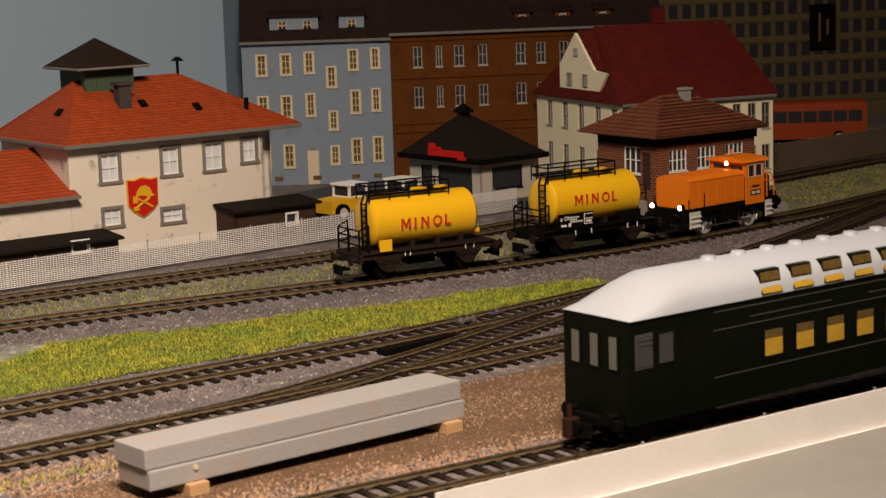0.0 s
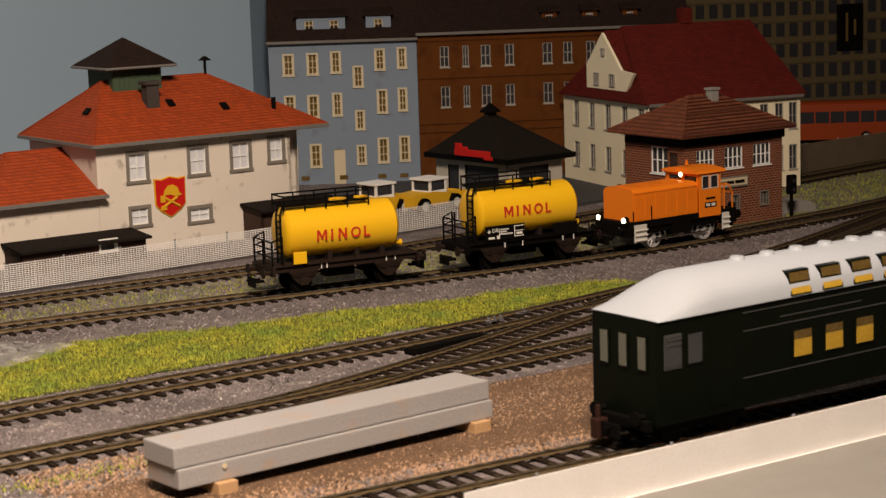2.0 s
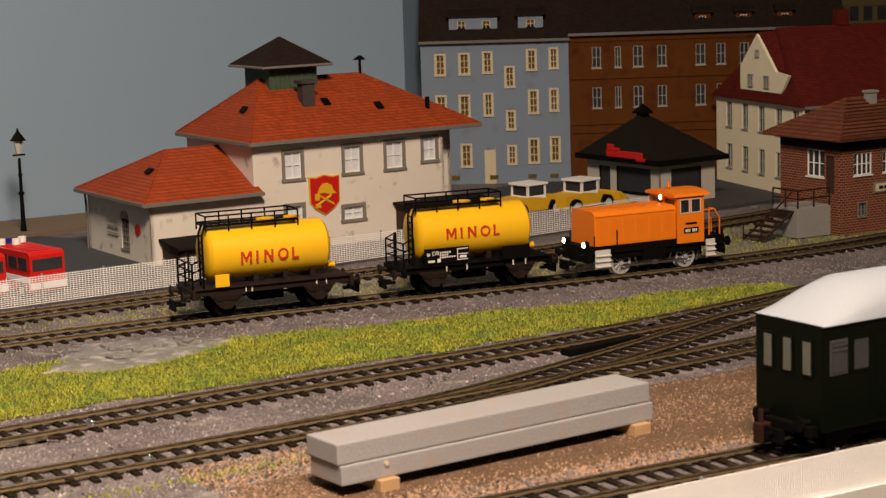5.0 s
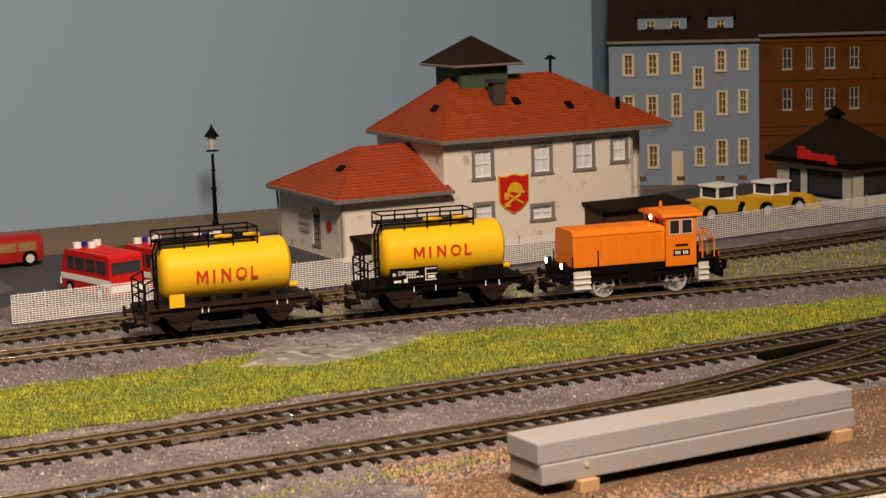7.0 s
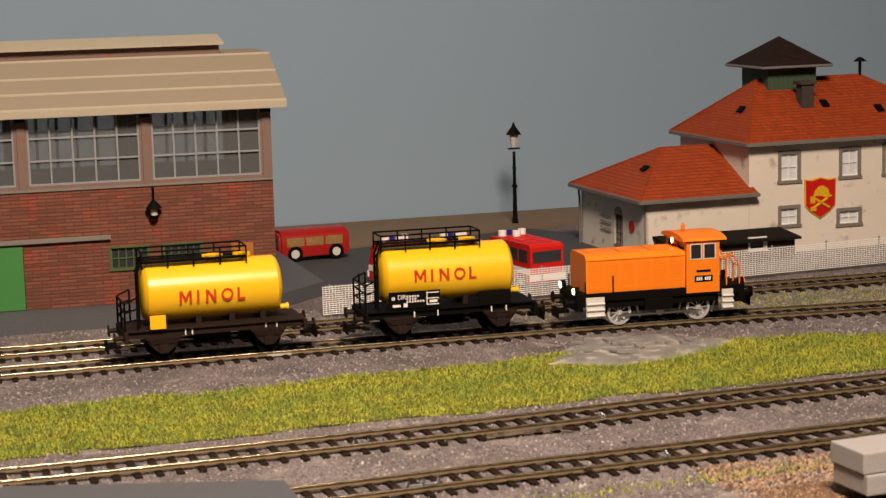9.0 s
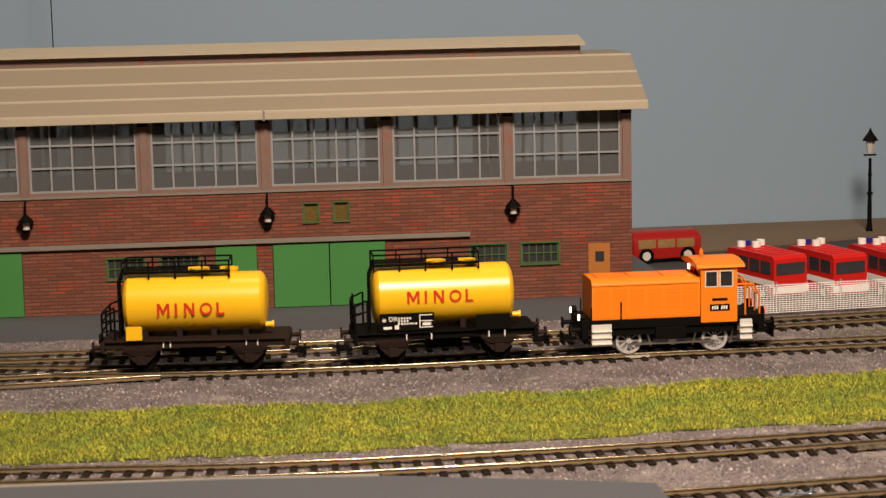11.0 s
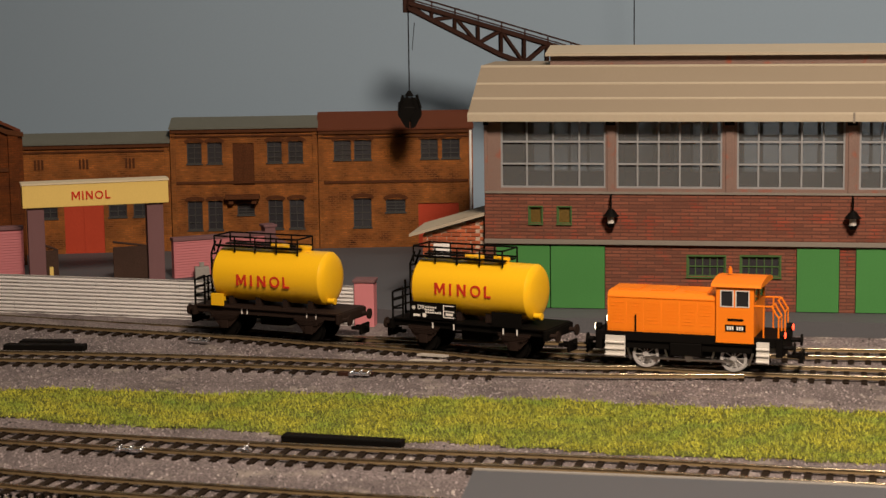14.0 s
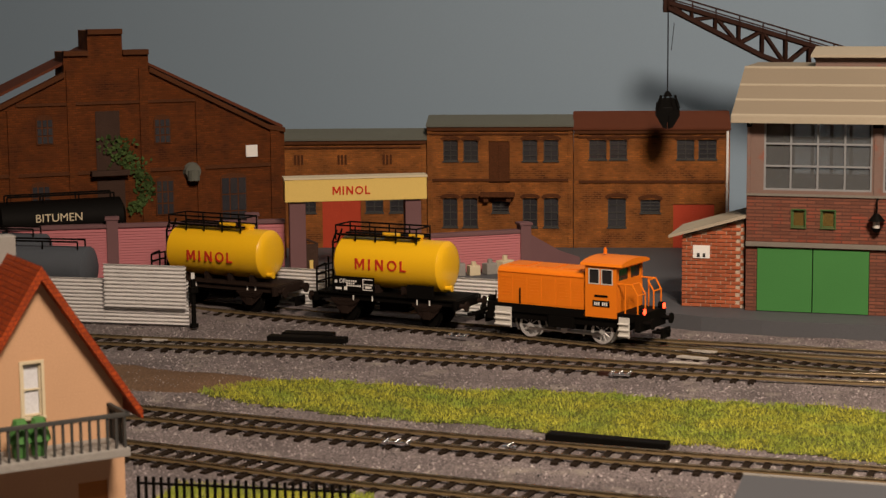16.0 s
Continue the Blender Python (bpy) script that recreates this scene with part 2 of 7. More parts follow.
def rail_mesh(path, x0, x1, off, parent):
    prof = [(-1.0, -1.5), (1.0, -1.5), (0.3, -1.1), (0.3, -0.3), (0.5, -0.2), (0.5, 0.3), (-0.5, 0.3), (-0.5, -0.2), (-0.3, -0.3), (-0.3, -1.1)]
    xs = np.arange(x0, x1 + 0.1, 12.0)
    P = []
    for x in xs:
        a = radians(heading(path, x))
        cx, cy = x - math.sin(a) * off, path(x) + math.cos(a) * off
        P += [(cx - math.sin(a) * u, cy + math.cos(a) * u, w) for u, w in prof]
    k = len(prof)
    F = []
    for i in range(len(xs) - 1):
        F += [(i * k + j, i * k + (j + 1) % k, (i + 1) * k + (j + 1) % k, (i + 1) * k + j) for j in range(k)]
    me = raw_mesh("rail", np.array(P) * MM, np.array(F), RAIL)
    me.materials.append(RAIL_SIDE)
    me.polygons.foreach_set("material_index", [0 if (i % k) in (4, 5, 6) else 1 for i in range(len(F))])
    ob = new("rail", me)
    ob.parent = parent
    return ob


def track(label, path, x0, x1, sleep0=None, sleep1=None, pitch=7.4):
    t = thing("track", label, "railway track", group="railway tracks")
    for off in (-8.6, 8.6):
        rail_mesh(path, x0, x1, off, t)
    x = (x0 if sleep0 is None else sleep0) + 2
    end = x1 if sleep1 is None else sleep1
    while x < end:
        a = heading(path, x)
        piece("sleeper", SLEEPER_ME, t, mpose(x + random.uniform(-.2, .2), path(x), random.uniform(-.08, .03), a + random.uniform(-.8, .8)))
        x += pitch * math.cos(radians(a))
    return t


track("weathered track with brown sleepers carrying the tank wagon train", path_train, -700, 1250)
track("weathered track with brown sleepers beside the grass strip", path_main, -700, 0, None, -110)
track("weathered siding track along the wire mesh fence", path_back, -200, 1250, -60)
track("weathered front track with shiny railheads", path_c, -700, 1000)
track("weathered front track beside the grey beams", path_d, -700, 950)
track("turnout branch crossing between the front tracks", path_slip, 330, 760, 430, 610)
track("weathered track under the green double-deck coach", path_e, 150, 850)


def blades(name, n, inside, label, x0, x1, y0, y1, tall=1.7, material=BLADE, category="grass"):
    rng = np.random.default_rng(5)
    X, Y = rng.uniform(x0, x1, n), rng.uniform(y0, y1, n)
    k = inside(X, Y, rng)
    X, Y = X[k], Y[k]
    n = len(X)
    a, lean, d = rng.uniform(0, 6.283, n), rng.uniform(0.1, 1.5, n), rng.uniform(0, 6.283, n)
    h, w = rng.uniform(0.5, 1.0, n) * tall, 0.22
    Z = ground_z(X, Y) + 0.2
    P = np.empty((n, 3, 3))
    P[:, 0] = np.stack([X + w * np.cos(a), Y + w * np.sin(a), Z], 1)
    P[:, 1] = np.stack([X - w * np.cos(a), Y - w * np.sin(a), Z], 1)
    P[:, 2] = np.stack([X + lean * np.cos(d), Y + lean * np.sin(d), Z + h], 1)
    ob = new(name, raw_mesh(name, P.reshape(-1, 3) * MM, np.arange(n * 3).reshape(-1, 3), material))
    return tagged(ob, label, category, kind="stuff")


def ragged(x, y, amp=7.0):
    return amp * (np.sin(x * 0.061 + 1.3) + 0.6 * np.sin(x * 0.143) + 0.5 * np.sin(x * 0.37 + y * 0.2)) / 2


def strip_inside(x, y, rng=None):
    lo = np.interp(x, [-345, -305, -141, 0, 80, 250, 450, 570, 640], [872, 851, 827, 809, 808, 811, 816, 818, 826]) + ragged(x, y, 3)
    hi = np.interp(x, [-345, -325, -150, 0, 80, 200, 270, 390, 490, 605, 680], [880, 903, 905, 893, 886, 890, 896, 901, 884, 866, 856]) + ragged(x + 90, y, 5)
    if rng is not None:
        lo, hi = lo + rng.normal(0, 2.0, len(x)), hi + rng.normal(0, 2.5, len(x))
    return (y > lo) & (y < hi)


tagged(height_sheet("grass_mat", -340, 680, 800, 912, 4, TURF, lift=0.35, rough=0.2, keep=strip_inside), "yellow-green turf strip between the tracks", "grass", kind="structure")
blades("static_grass", 190000, strip_inside, "yellow-green static grass fibres between the tracks", -345, 690, 798, 915)


def scrub_inside(x, y, rng):
    m = np.array([(path_back(a) - b > 17 + c) and (b - path_train(a) > 17 + c) for a, b, c in zip(x, y, rng.normal(1, 2.5, len(x)))])
    return m & (x > 350 + rng.normal(0, 30, len(x)))


blades("static_grass", 42000, scrub_inside, "patchy yellow-green grass between siding and main track", 300, 1150, 920, 1080)


def near_inside(x, y, rng):
    c = np.interp(x, [200, 330, 420, 1000], [683, 690, 700, 720])
    return np.abs(y - c) < rng.normal(3, 3.5, len(x)) - np.clip((x - 330) / 30, 0, 9)


blades("static_grass", 9000, near_inside, "thin tufts of grass beside the front track", 190, 420, 665, 712)


def pebbles(name, n, x0, x1, y0, y1, inside, size, label, material=STONE):
    rng = np.random.default_rng(9)
    X, Y = rng.uniform(x0, x1, n), rng.uniform(y0, y1, n)
    k = inside(X, Y)
    X, Y = X[k], Y[k]
    n = len(X)
    Z = ground_z(X, Y) + 0.1
    tet = np.array([(1, 0, -.3), (-.5, .87, -.3), (-.5, -.87, -.3), (0, 0, .8)])
    rot = rng.uniform(0, 6.283, n)
    s = size * rng.uniform(0.5, 1.3, n)
    jit = rng.uniform(0.6, 1.4, (n, 4, 3))
    P = tet[None] * jit * s[:, None, None]
    c, si = np.cos(rot)[:, None], np.sin(rot)[:, None]
    P = np.stack([P[..., 0] * c - P[..., 1] * si + X[:, None], P[..., 0] * si + P[..., 1] * c + Y[:, None], P[..., 2] + Z[:, None]], -1)
    F = (np.arange(n)[:, None, None] * 4 + np.array([(0, 1, 3), (1, 2, 3), (2, 0, 3)])[None]).reshape(-1, 3)
    return tagged(new(name, raw_mesh(name, P.reshape(-1, 3) * MM, F, material)), label, "gravel", kind="stuff")


pebbles("ballast", 110000, -600, 900, 660, 1040, lambda x, y: ~strip_inside(x, y), 0.55, "loose grey and brown ballast stones between the tracks")
pebbles("ballast_flakes", 16000, -600, 900, 660, 1040, lambda x, y: ~strip_inside(x, y) & (np.sin(x * .031) + np.sin(y * .09 + x * .017) > -.4), 0.7, "scattered pale flakes and dark crumbs among the ballast", FLAKE)


# ---- the train
def letters(text, size, m, material, parent, name="lettering", depth=0.12, label=""):
    """Raised letters; m places their lower left corner, reading along x and up along z."""
    cu = bpy.data.curves.new(name, "FONT")
    cu.body, cu.size, cu.extrude, cu.offset = text, size * MM, depth * MM, 0.0
    ob0 = new("draft", cu)
    me = bpy.data.meshes.new_from_object(ob0.evaluated_get(bpy.context.evaluated_depsgraph_get()))
    bpy.data.objects.remove(ob0)
    me.materials.clear()
    me.materials.append(material)
    ob = new(name, me)
    ob.parent = parent
    ob.matrix_basis = m @ pose(0, 0, 0, 90)
    if label:
        tagged(ob, label)
    return ob


GLYPH = {"M": [(0, 0), (0, 1), (.22, 1), (.5, .45), (.78, 1), (1, 1), (1, 0), (.82, 0), (.82, .66), (.56, .16), (.44, .16), (.18, .66), (.18, 0)],
         "I": [(0, 0), (0, 1), (.19, 1), (.19, 0)],
         "N": [(0, 0), (0, 1), (.19, 1), (.66, .36), (.66, 1), (.84, 1), (.84, 0), (.66, 0), (.18, .66), (.18, 0)],
         "L": [(0, 0), (0, 1), (.19, 1), (.19, .17), (.62, .17), (.62, 0)]}


def block_letter(bm, ch, x, z, size, y0, y1):
    """One plain block capital, its lower left corner at x, z."""
    if ch in GLYPH:
        prism(bm, [(x + a * size, z + b * size) for a, b in GLYPH[ch]], y0, y1)
        return
    for k in range(20):
        q = [(r, 2 * math.pi * (k + d) / 20) for r, d in ((.5, 0), (.5, 1), (.33, 1), (.33, 0))]
        prism(bm, [(x + (.5 + r * math.cos(t)) * size, z + (.5 + r * math.sin(t)) * size) for r, t in q], y0, y1)


def wheelset(parent, x, r=5.6, face=STEEL):
    bm = B()
    for s in (-1, 1):
        rod(bm, (x, s * 7.2, r), (x, s * 9.2, r), r, 20)
        rod(bm, (x, s * 6.4, r), (x, s * 7.2, r), r + 0.6, 20)
        rod(bm, (x, s * 9.2, r), (x, s * 9.7, r), 1.6, 8)
    rod(bm, (x, -9, r), (x, 9, r), 0.9, 8)
    return part("wheelset", bm, face, parent, smooth=True)


def buffers(parent, x, s, mat_=BLACK):
    bm = B()
    for y in (-10, 10):
        rod(bm, (x, y, 11.8), (x + s * 4.2, y, 11.8), 1.1, 8)
        rod(bm, (x + s * 4.2, y, 11.8), (x + s * 4.9, y, 11.8), 2.6, 14)
    return part("buffer", bm, mat_, parent, smooth=True)


def coupler(parent, x, s):
    bm = B()
    box(bm, min(x, x + s * 7), max(x, x + s * 7), -1.3, 1.3, 5.6, 7.0)
    box(bm, min(x + s * 5.8, x + s * 7), max(x + s * 5.8, x + s * 7), -4.5, 4.5, 4.0, 9.0, 0.3)
    box(bm, min(x + s * 2, x + s * 9), max(x + s * 2, x + s * 9), -0.6, 0.6, 7.0, 8.0)
    return part("coupler", bm, BLACK, parent)


def tank_wagon(label, black_panel):
    w = thing("tank_wagon", label, "tank wagon", group="tank wagons of the train")
    L = 40
    bm = B()
    for s in (-1, 1):
        box(bm, -L, L, s * 11 - 0.8, s * 11 + 0.8, 11.3, 14.3, 0.2)
    for x in (-L, -24, 0, 24, L):
        box(bm, x - 1, x + 1, -11, 11, 11.3, 14)
    box(bm, -L - 0.8, -L + 1, -14, 14, 10, 14.6, 0.2)
    box(bm, L - 1, L + 0.8, -14, 14, 10, 14.6, 0.2)
    box(bm, -L, L, -13.2, 13.2, 14.3, 15.1, 0.2)
    part("underframe", bm, BROWNBLACK if not black_panel else BLACK, w)
    for x in (-23.5, 23.5):
        wheelset(w, x, 5.3, BLACK)
        for s in (-1, 1):
            bm = B()
            prism(bm, [(x - 8.5, 12), (x + 8.5, 12), (x + 6, 8.2), (x + 3, 5.0), (x - 3, 5.0), (x - 6, 8.2)], s * 11.0, s * 12.2)
            box(bm, x - 2.2, x + 2.2, min(s * 12.2, s * 13), max(s * 12.2, s * 13), 4.2, 8.2, 0.3)
            for k in range(4):
                box(bm, x - 8 + k, x + 8 - k, min(s * 12.2, s * 12.9), max(s * 12.2, s * 12.9), 10.6 - k * 0.7, 11.1 - k * 0.7)
            part("axle_guard", bm, BROWNBLACK, w)
    for s in (-1, 1):
        buffers(w, s * L, s, BROWNBLACK)
        coupler(w, s * (L + 0.5), s)
    bm = B()
    R, x0, x1, zc = 12.9, -31.6, 31.2, 29.6
    prof = [(x0 - 0.4, 0.01), (x0 - 0.2, 6), (x0 + 0.3, 9.5), (x0 + 1.2, 11.7), (x0 + 2.6, R), (x1 - 2.6, R), (x1 - 1.2, 11.7), (x1 - 0.3, 9.5), (x1 + 0.2, 6), (x1 + 0.4, 0.01)]
    seg, rings = 40, []
    for x, r in prof:
        rings.append([bm.verts.new(V(x, r * math.cos(a), zc + r * math.sin(a))) for a in (2 * math.pi * i / seg for i in range(seg))])
    for a, b in zip(rings, rings[1:]):
        for i in range(seg):
            bm.faces.new((a[i], a[(i + 1) % seg], b[(i + 1) % seg], b[i]))
    tank = part("tank", bm, YELLOW, w, "glossy yellow cylindrical tank", smooth=True)
    for x in (-17, 0, 17) if not black_panel else (-22, 22):
        bm = B()
        bmesh.ops.create_cone(bm, cap_ends=False, segments=40, radius1=(R + .1) * MM, radius2=(R + .1) * MM, depth=0.5 * MM,
                              matrix=Matrix.Translation(V(x, 0, zc)) @ Matrix.Rotation(math.pi / 2, 4, "Y"))
        part("band", bm, YELLOW, tank, smooth=True)
    bm = B()
    for x in (-22, -7, 8, 22):
        prism(bm, [(-8, 15), (8, 15), (8, 20), (5, 18.3), (0, 17.5), (-5, 18.3), (-8, 20)], x - 1.2, x + 1.2, "x")
    part("saddle", bm, BROWNBLACK, w)
    for x in (2.0, 16.0) if not black_panel else (-2.5, 12.5):
        bm = B()
        rod(bm, (x, 0, 41.5), (x, 0, 43.4), 4.0 if x < 10 else 2.6, 16)
        rod(bm, (x, 0, 43.4), (x, 0, 44.6), 4.4 if x < 10 else 3.0, 16)
        box(bm, x - 5, x + 1, -0.6, 0.6, 43.8, 45.0)
        part("dome", bm, YELLOW, w, smooth=True)
    # walkway with rails on the tank's back
    bm = B()
    for y in (-7.5, 7.5):
        for z in (44.2, 48.6):
            rod(bm, (-31, y, z), (15.5, y, z), 0.42)
        for x in (-31, -19.5, -8, 3.8, 15.5):
            rod(bm, (x, y, 41), (x, y, 48.6), 0.4)
    for x in (-31, 15.5):
        rod(bm, (x, -7.5, 48.6), (x, 7.5, 48.6), 0.42)
    part("walkway_rail", bm, BLACK, w)
    bm = B()
    for y in (-5.6, -3.4, 3.4, 5.6):
        box(bm, -31, 15.5, y - 0.8, y + 0.8, 43.2, 43.9)
    part("walkway", bm, BLACK, w)
    bm = B()
    for y in (-7.2, -1.8):
        rod(bm, (-33.0, y, 15), (-33.0, y, 40), 0.55)
        rod(bm, (-33.0, y, 40), (-30.5, y, 46), 0.55)
    for z in np.arange(17, 41, 3.2):
        rod(bm, (-33.0, -7.2, z), (-33.0, -1.8, z), 0.45)
    part("ladder", bm, BLACK, w)
    # brakeman's platform railing at the left end: two sides and the end
    for y in (-12, 12):
        bm = B()
        rod(bm, (-40, y, 15), (-40, y, 27), 0.5)
        rod(bm, (-34.5, y, 15), (-34.5, y, 29.5), 0.5)
        for z in (19, 23, 27):
            rod(bm, (-40, y, z), (-34.5, y, z + 2.5 * (z - 15) / 12), 0.4)
        part("side_railing", bm, BLACK, w)
    bm = B()
    for z in (19.5, 23.5, 27):
        rod(bm, (-40, -12, z), (-40, 12, z), 0.45)
    rod(bm, (-40, 0, 15), (-40, 0, 31 if black_panel else 27), 0.5)
    part("end_railing", bm, BLACK, w)
    bm = B()
    box(bm, -8, 8, -4, 4, 5.5, 11.3, 0.5)
    rod(bm, (-16, 0, 8), (16, 0, 8), 0.6)
    box(bm, 12, 20, -3, 3, 6.5, 10.5, 0.6)
    part("brake_gear", bm, BLACK, w)
    bm = B()
    rod(bm, (30.4, -5, 19.5), (33.2, -5, 19.5), 1.3, 10)
    rod(bm, (33.2, -5, 19.5), (34.2, -5, 19.5), 1.7, 10)
    part("valve", bm, YELLOW, w, smooth=True)
    bm = B()
    if black_panel:
        box(bm, -29.5, -5.5, -14.0, -13.4, 15.9, 23.6)
        box(bm, 13, 28, -14.0, -13.4, 14.9, 21.5)
        for x in (-26, 16, 25):
            box(bm, x - 0.5, x + 0.5, -13.4, -11, 15, 17)
        panel = part("data_panel", bm, BLACK, w, "black data panel with white markings")
        y0, y1 = -14.2, -14.0
        marks = [(-28.5, -26.5, 20.6, 21.0), (-28.05, -27.75, 19.9, 21.7), (-27.35, -27.05, 19.9, 21.7), (-27.8, -24.2, 16.8, 17.9), (-22.8, -21, 16.6, 18.4), (-12, -11.6, 17, 23), (-10.6, -7, 18, 19.2)]
        marks += [(-21.4 + k * 1.25, -20.6 + k * 1.25, z - .8, z) for z, n_ in ((21.8, 5), (20.6, 4), (19.4, 7)) for k in range(n_)]
        marks += [(-11.6, -6.2, z - .2, z + .2) for z in (17.2, 20, 22.6)]
        for a, b, c, d in marks:
            bm = B()
            box(bm, a, b, y0, y1, c, d)
            part("data_marking", bm, WHITE, panel)
        for x in (-18, -7, 18.5, 25.5):
            bm = B()
            box(bm, x, x + 0.5, -13.9, -13.5, 11.6, 14.2)
            part("frame_marking", bm, WHITE, w)
        letters("DR", 3.0, Matrix.Translation(V(-25.6, -14.02, 20.2)), WHITE, panel, "data_lettering")
    else:
        box(bm, -29.5, -22.5, -14.6, -13.6, 15.4, 21.4, 0.2)
        box(bm, -27, -25, -13.6, -8, 17, 19)
        part("data_plate", bm, YELLOW, w, "small yellow data plate")
        for x in (-14, -11, 22, 27):
            bm = B()
            box(bm, x, x + 0.5, -12.2, -11.8, 11.6, 14.2)
            part("frame_marking", bm, WHITE, w)
    # red letters round the curved flank, each turned to the tank's surface
    x, foot = (-17.0, 27.5) if black_panel else (-15.8, 25.7)
    for ch, adv in (("M", 7.7), ("I", 4.0), ("N", 6.85), ("O", 7.2), ("L", 5)):
        bm = B()
        block_letter(bm, ch, x, foot, 5.4, -13.12, -12.4)
        part("letter", bm, RED_PAINT, tank)
        x += adv
    return w


wagon_two = tank_wagon("yellow two-axle tank wagon with black ladder and data panels on rails", True)
wagon_one = tank_wagon("yellow two-axle tank wagon with brown underframe at the train's front", False)


def diesel_shunter():
    w = thing("locomotive", "small orange diesel shunting locomotive with black frame on rails", "locomotive")
    bm = B()
    box(bm, -39.5, 39.5, -13.2, 13.2, 12.2, 16.2, 0.3)
    box(bm, -41.5, -38.5, -14, 14, 8, 16.4, 0.3)
    box(bm, 38.5, 41.5, -14, 14, 8, 16.4, 0.3)
    box(bm, -30, 30, -9.6, 9.6, 6, 12.2)
    for s in (-1, 1):
        box(bm, -28, 28, s * 11.5 - 0.6, s * 11.5 + 0.6, 8.8, 12.2)
        box(bm, -8, 6, s * 12 - 1.5, s * 12 + 1.5, 6.5, 12.2, 0.4)
        for x in (-22, -12, 2, 14, 24):
            box(bm, x - 1.2, x + 1.2, s * 12.6 - 0.5, s * 12.6 + 0.5, 13, 15)
    part("frame", bm, BLACK, w)
    # hood with louvred side doors and rounded edges
    bm = B()
    prism(bm, [(-12.2, 16.2), (12.2, 16.2), (12.2, 31.6), (11.2, 33.2), (9.2, 34.0), (-9.2, 34.0), (-11.2, 33.2), (-12.2, 31.6)], -36.4, 12.5, "x")
    hood = part("hood", bm, ORANGE, w, "orange engine hood", smooth=True)
    bm = B()
    box(bm, -2.85, 2.85, -.16, .02, 0, .28)
    slat = bpy.data.meshes.new("louvre")
    bm.to_mesh(slat)
    bm.free()
    slat.materials.append(ORANGE)
    for s in (-1, 1):
        bm = B()
        box(bm, -36.2, 12.4, s * 12.3 - 0.25, s * 12.3 + 0.25, 31.4, 31.8)
        part("rain_strip", bm, ORANGE, hood)
        for k in range(6):
            bm = B()
            x = -35.6 + k * 7.95
            box(bm, x, x + 7.6, s * 12.2 - 0.16, s * 12.2 + 0.16, 17, 31)
            part("side_door", bm, ORANGE, hood)
            for z in np.arange(20, 30, 1.5):
                piece("louvre", slat, hood, Matrix.Translation(V(x + 3.85, s * 12.35, z)))
    bm = B()
    for x in (-28, -13, 2):
        box(bm, x - 5, x + 5, -7, 7, 34.0, 34.4, 0.1)
    part("roof_hatch", bm, ORANGE, hood)
    # cab walls with window openings
    cab = B()
    for s in (-1, 1):
        y0, y1 = s * 13.4 - 0.5, s * 13.4 + 0.5
        box(cab, 12.5, 29, y0, y1, 13.5, 29.6)
        box(cab, 12.5, 29, y0, y1, 36.4, 38.6)
        for a, b in ((12.5, 14.6), (19.9, 21.2), (26.8, 29)):
            box(cab, a, b, y0, y1, 29.6, 36.4)
    for x0 in (12.5, 28.0):
        box(cab, x0, x0 + 1, -12.9, 12.9, 15 if x0 > 20 else 30, 31)
        box(cab, x0, x0 + 1, -12.9, 12.9, 36.4, 38.6)
        for y in (-12.4, 0, 12.4):
            box(cab, x0, x0 + 1, y - 1.2, y + 1.2, 31, 36.4)
    cabin = part("cab", cab, ORANGE, w, "orange driver's cab with paired windows")
    bm = B()
    prism(bm, [(-15.2, 38.2), (-14.4, 39.4), (-10, 40.4), (-4, 41.0), (0, 41.1), (4, 41.0), (10, 40.4), (14.4, 39.4), (15.2, 38.2), (14.6, 38.0), (-14.6, 38.0)], 10.4, 32.2, "x")
    roof = part("cab_roof", bm, ORANGE, cabin, "overhanging curved orange cab roof", smooth=True)
    bm = B()
    rod(bm, (16, 0, 42), (16, 0, 44.2), 0.9, 10)
    rod(bm, (16, 0, 44.2), (16, 0, 45), 0.5, 8)
    part("roof_horn", bm, ORANGE, cabin)
    bm = B()
    for s in (-1, 1):
        for a, b in ((14.6, 19.9), (21.2, 26.8)):
            box(bm, a + .05, b - .05, s * 13.3 - 0.1, s * 13.3 + 0.1, 29.7, 36.3)
    for x0 in (13, 28.4):
        for a, b in ((-11.2, -1.2), (1.2, 11.2)):
            box(bm, x0, x0 + 0.2, a, b, 31, 36.4)
    part("window_pane", bm, DARKGLASS, cabin, "dark cab window glazing")
    for s in (-1, 1):
        for a, b in ((14.6, 19.9), (21.2, 26.8)):
            y = s * 13.95
            bm = B()
            for q in ((a - .3, a + .2, 29.3, 36.7), (b - .2, b + .3, 29.3, 36.7)):
                box(bm, q[0], q[1], y - .12, y + .12, q[2], q[3])
            for z in (29.3, 36.3):
                box(bm, a + .1, b - .1, y - .12, y + .12, z, z + .45)
            part("window_frame", bm, GREY_STEP, cabin)
    for s in (-1, 1):
        for name, q in (("number_plate", (16.5, 25.5, 18.6, 21.6)), ("works_plate", (17.5, 24.5, 23.2, 24.3))):
            bm = B()
            box(bm, q[0], q[1], s * 13.95 - 0.12, s * 13.95 + .12, q[2], q[3])
            part(name, bm, BLACK, cabin, "dark number plate with pale bars" if name[0] == "n" else "")
    for k in (0, 1, 2, 4, 5, 6):
        bm = B()
        box(bm, 17.4 + k * 1.05, 18.1 + k * 1.05, -14.2, -14.05, 19.3, 20.9)
        part("number_bar", bm, WHITE, cabin)
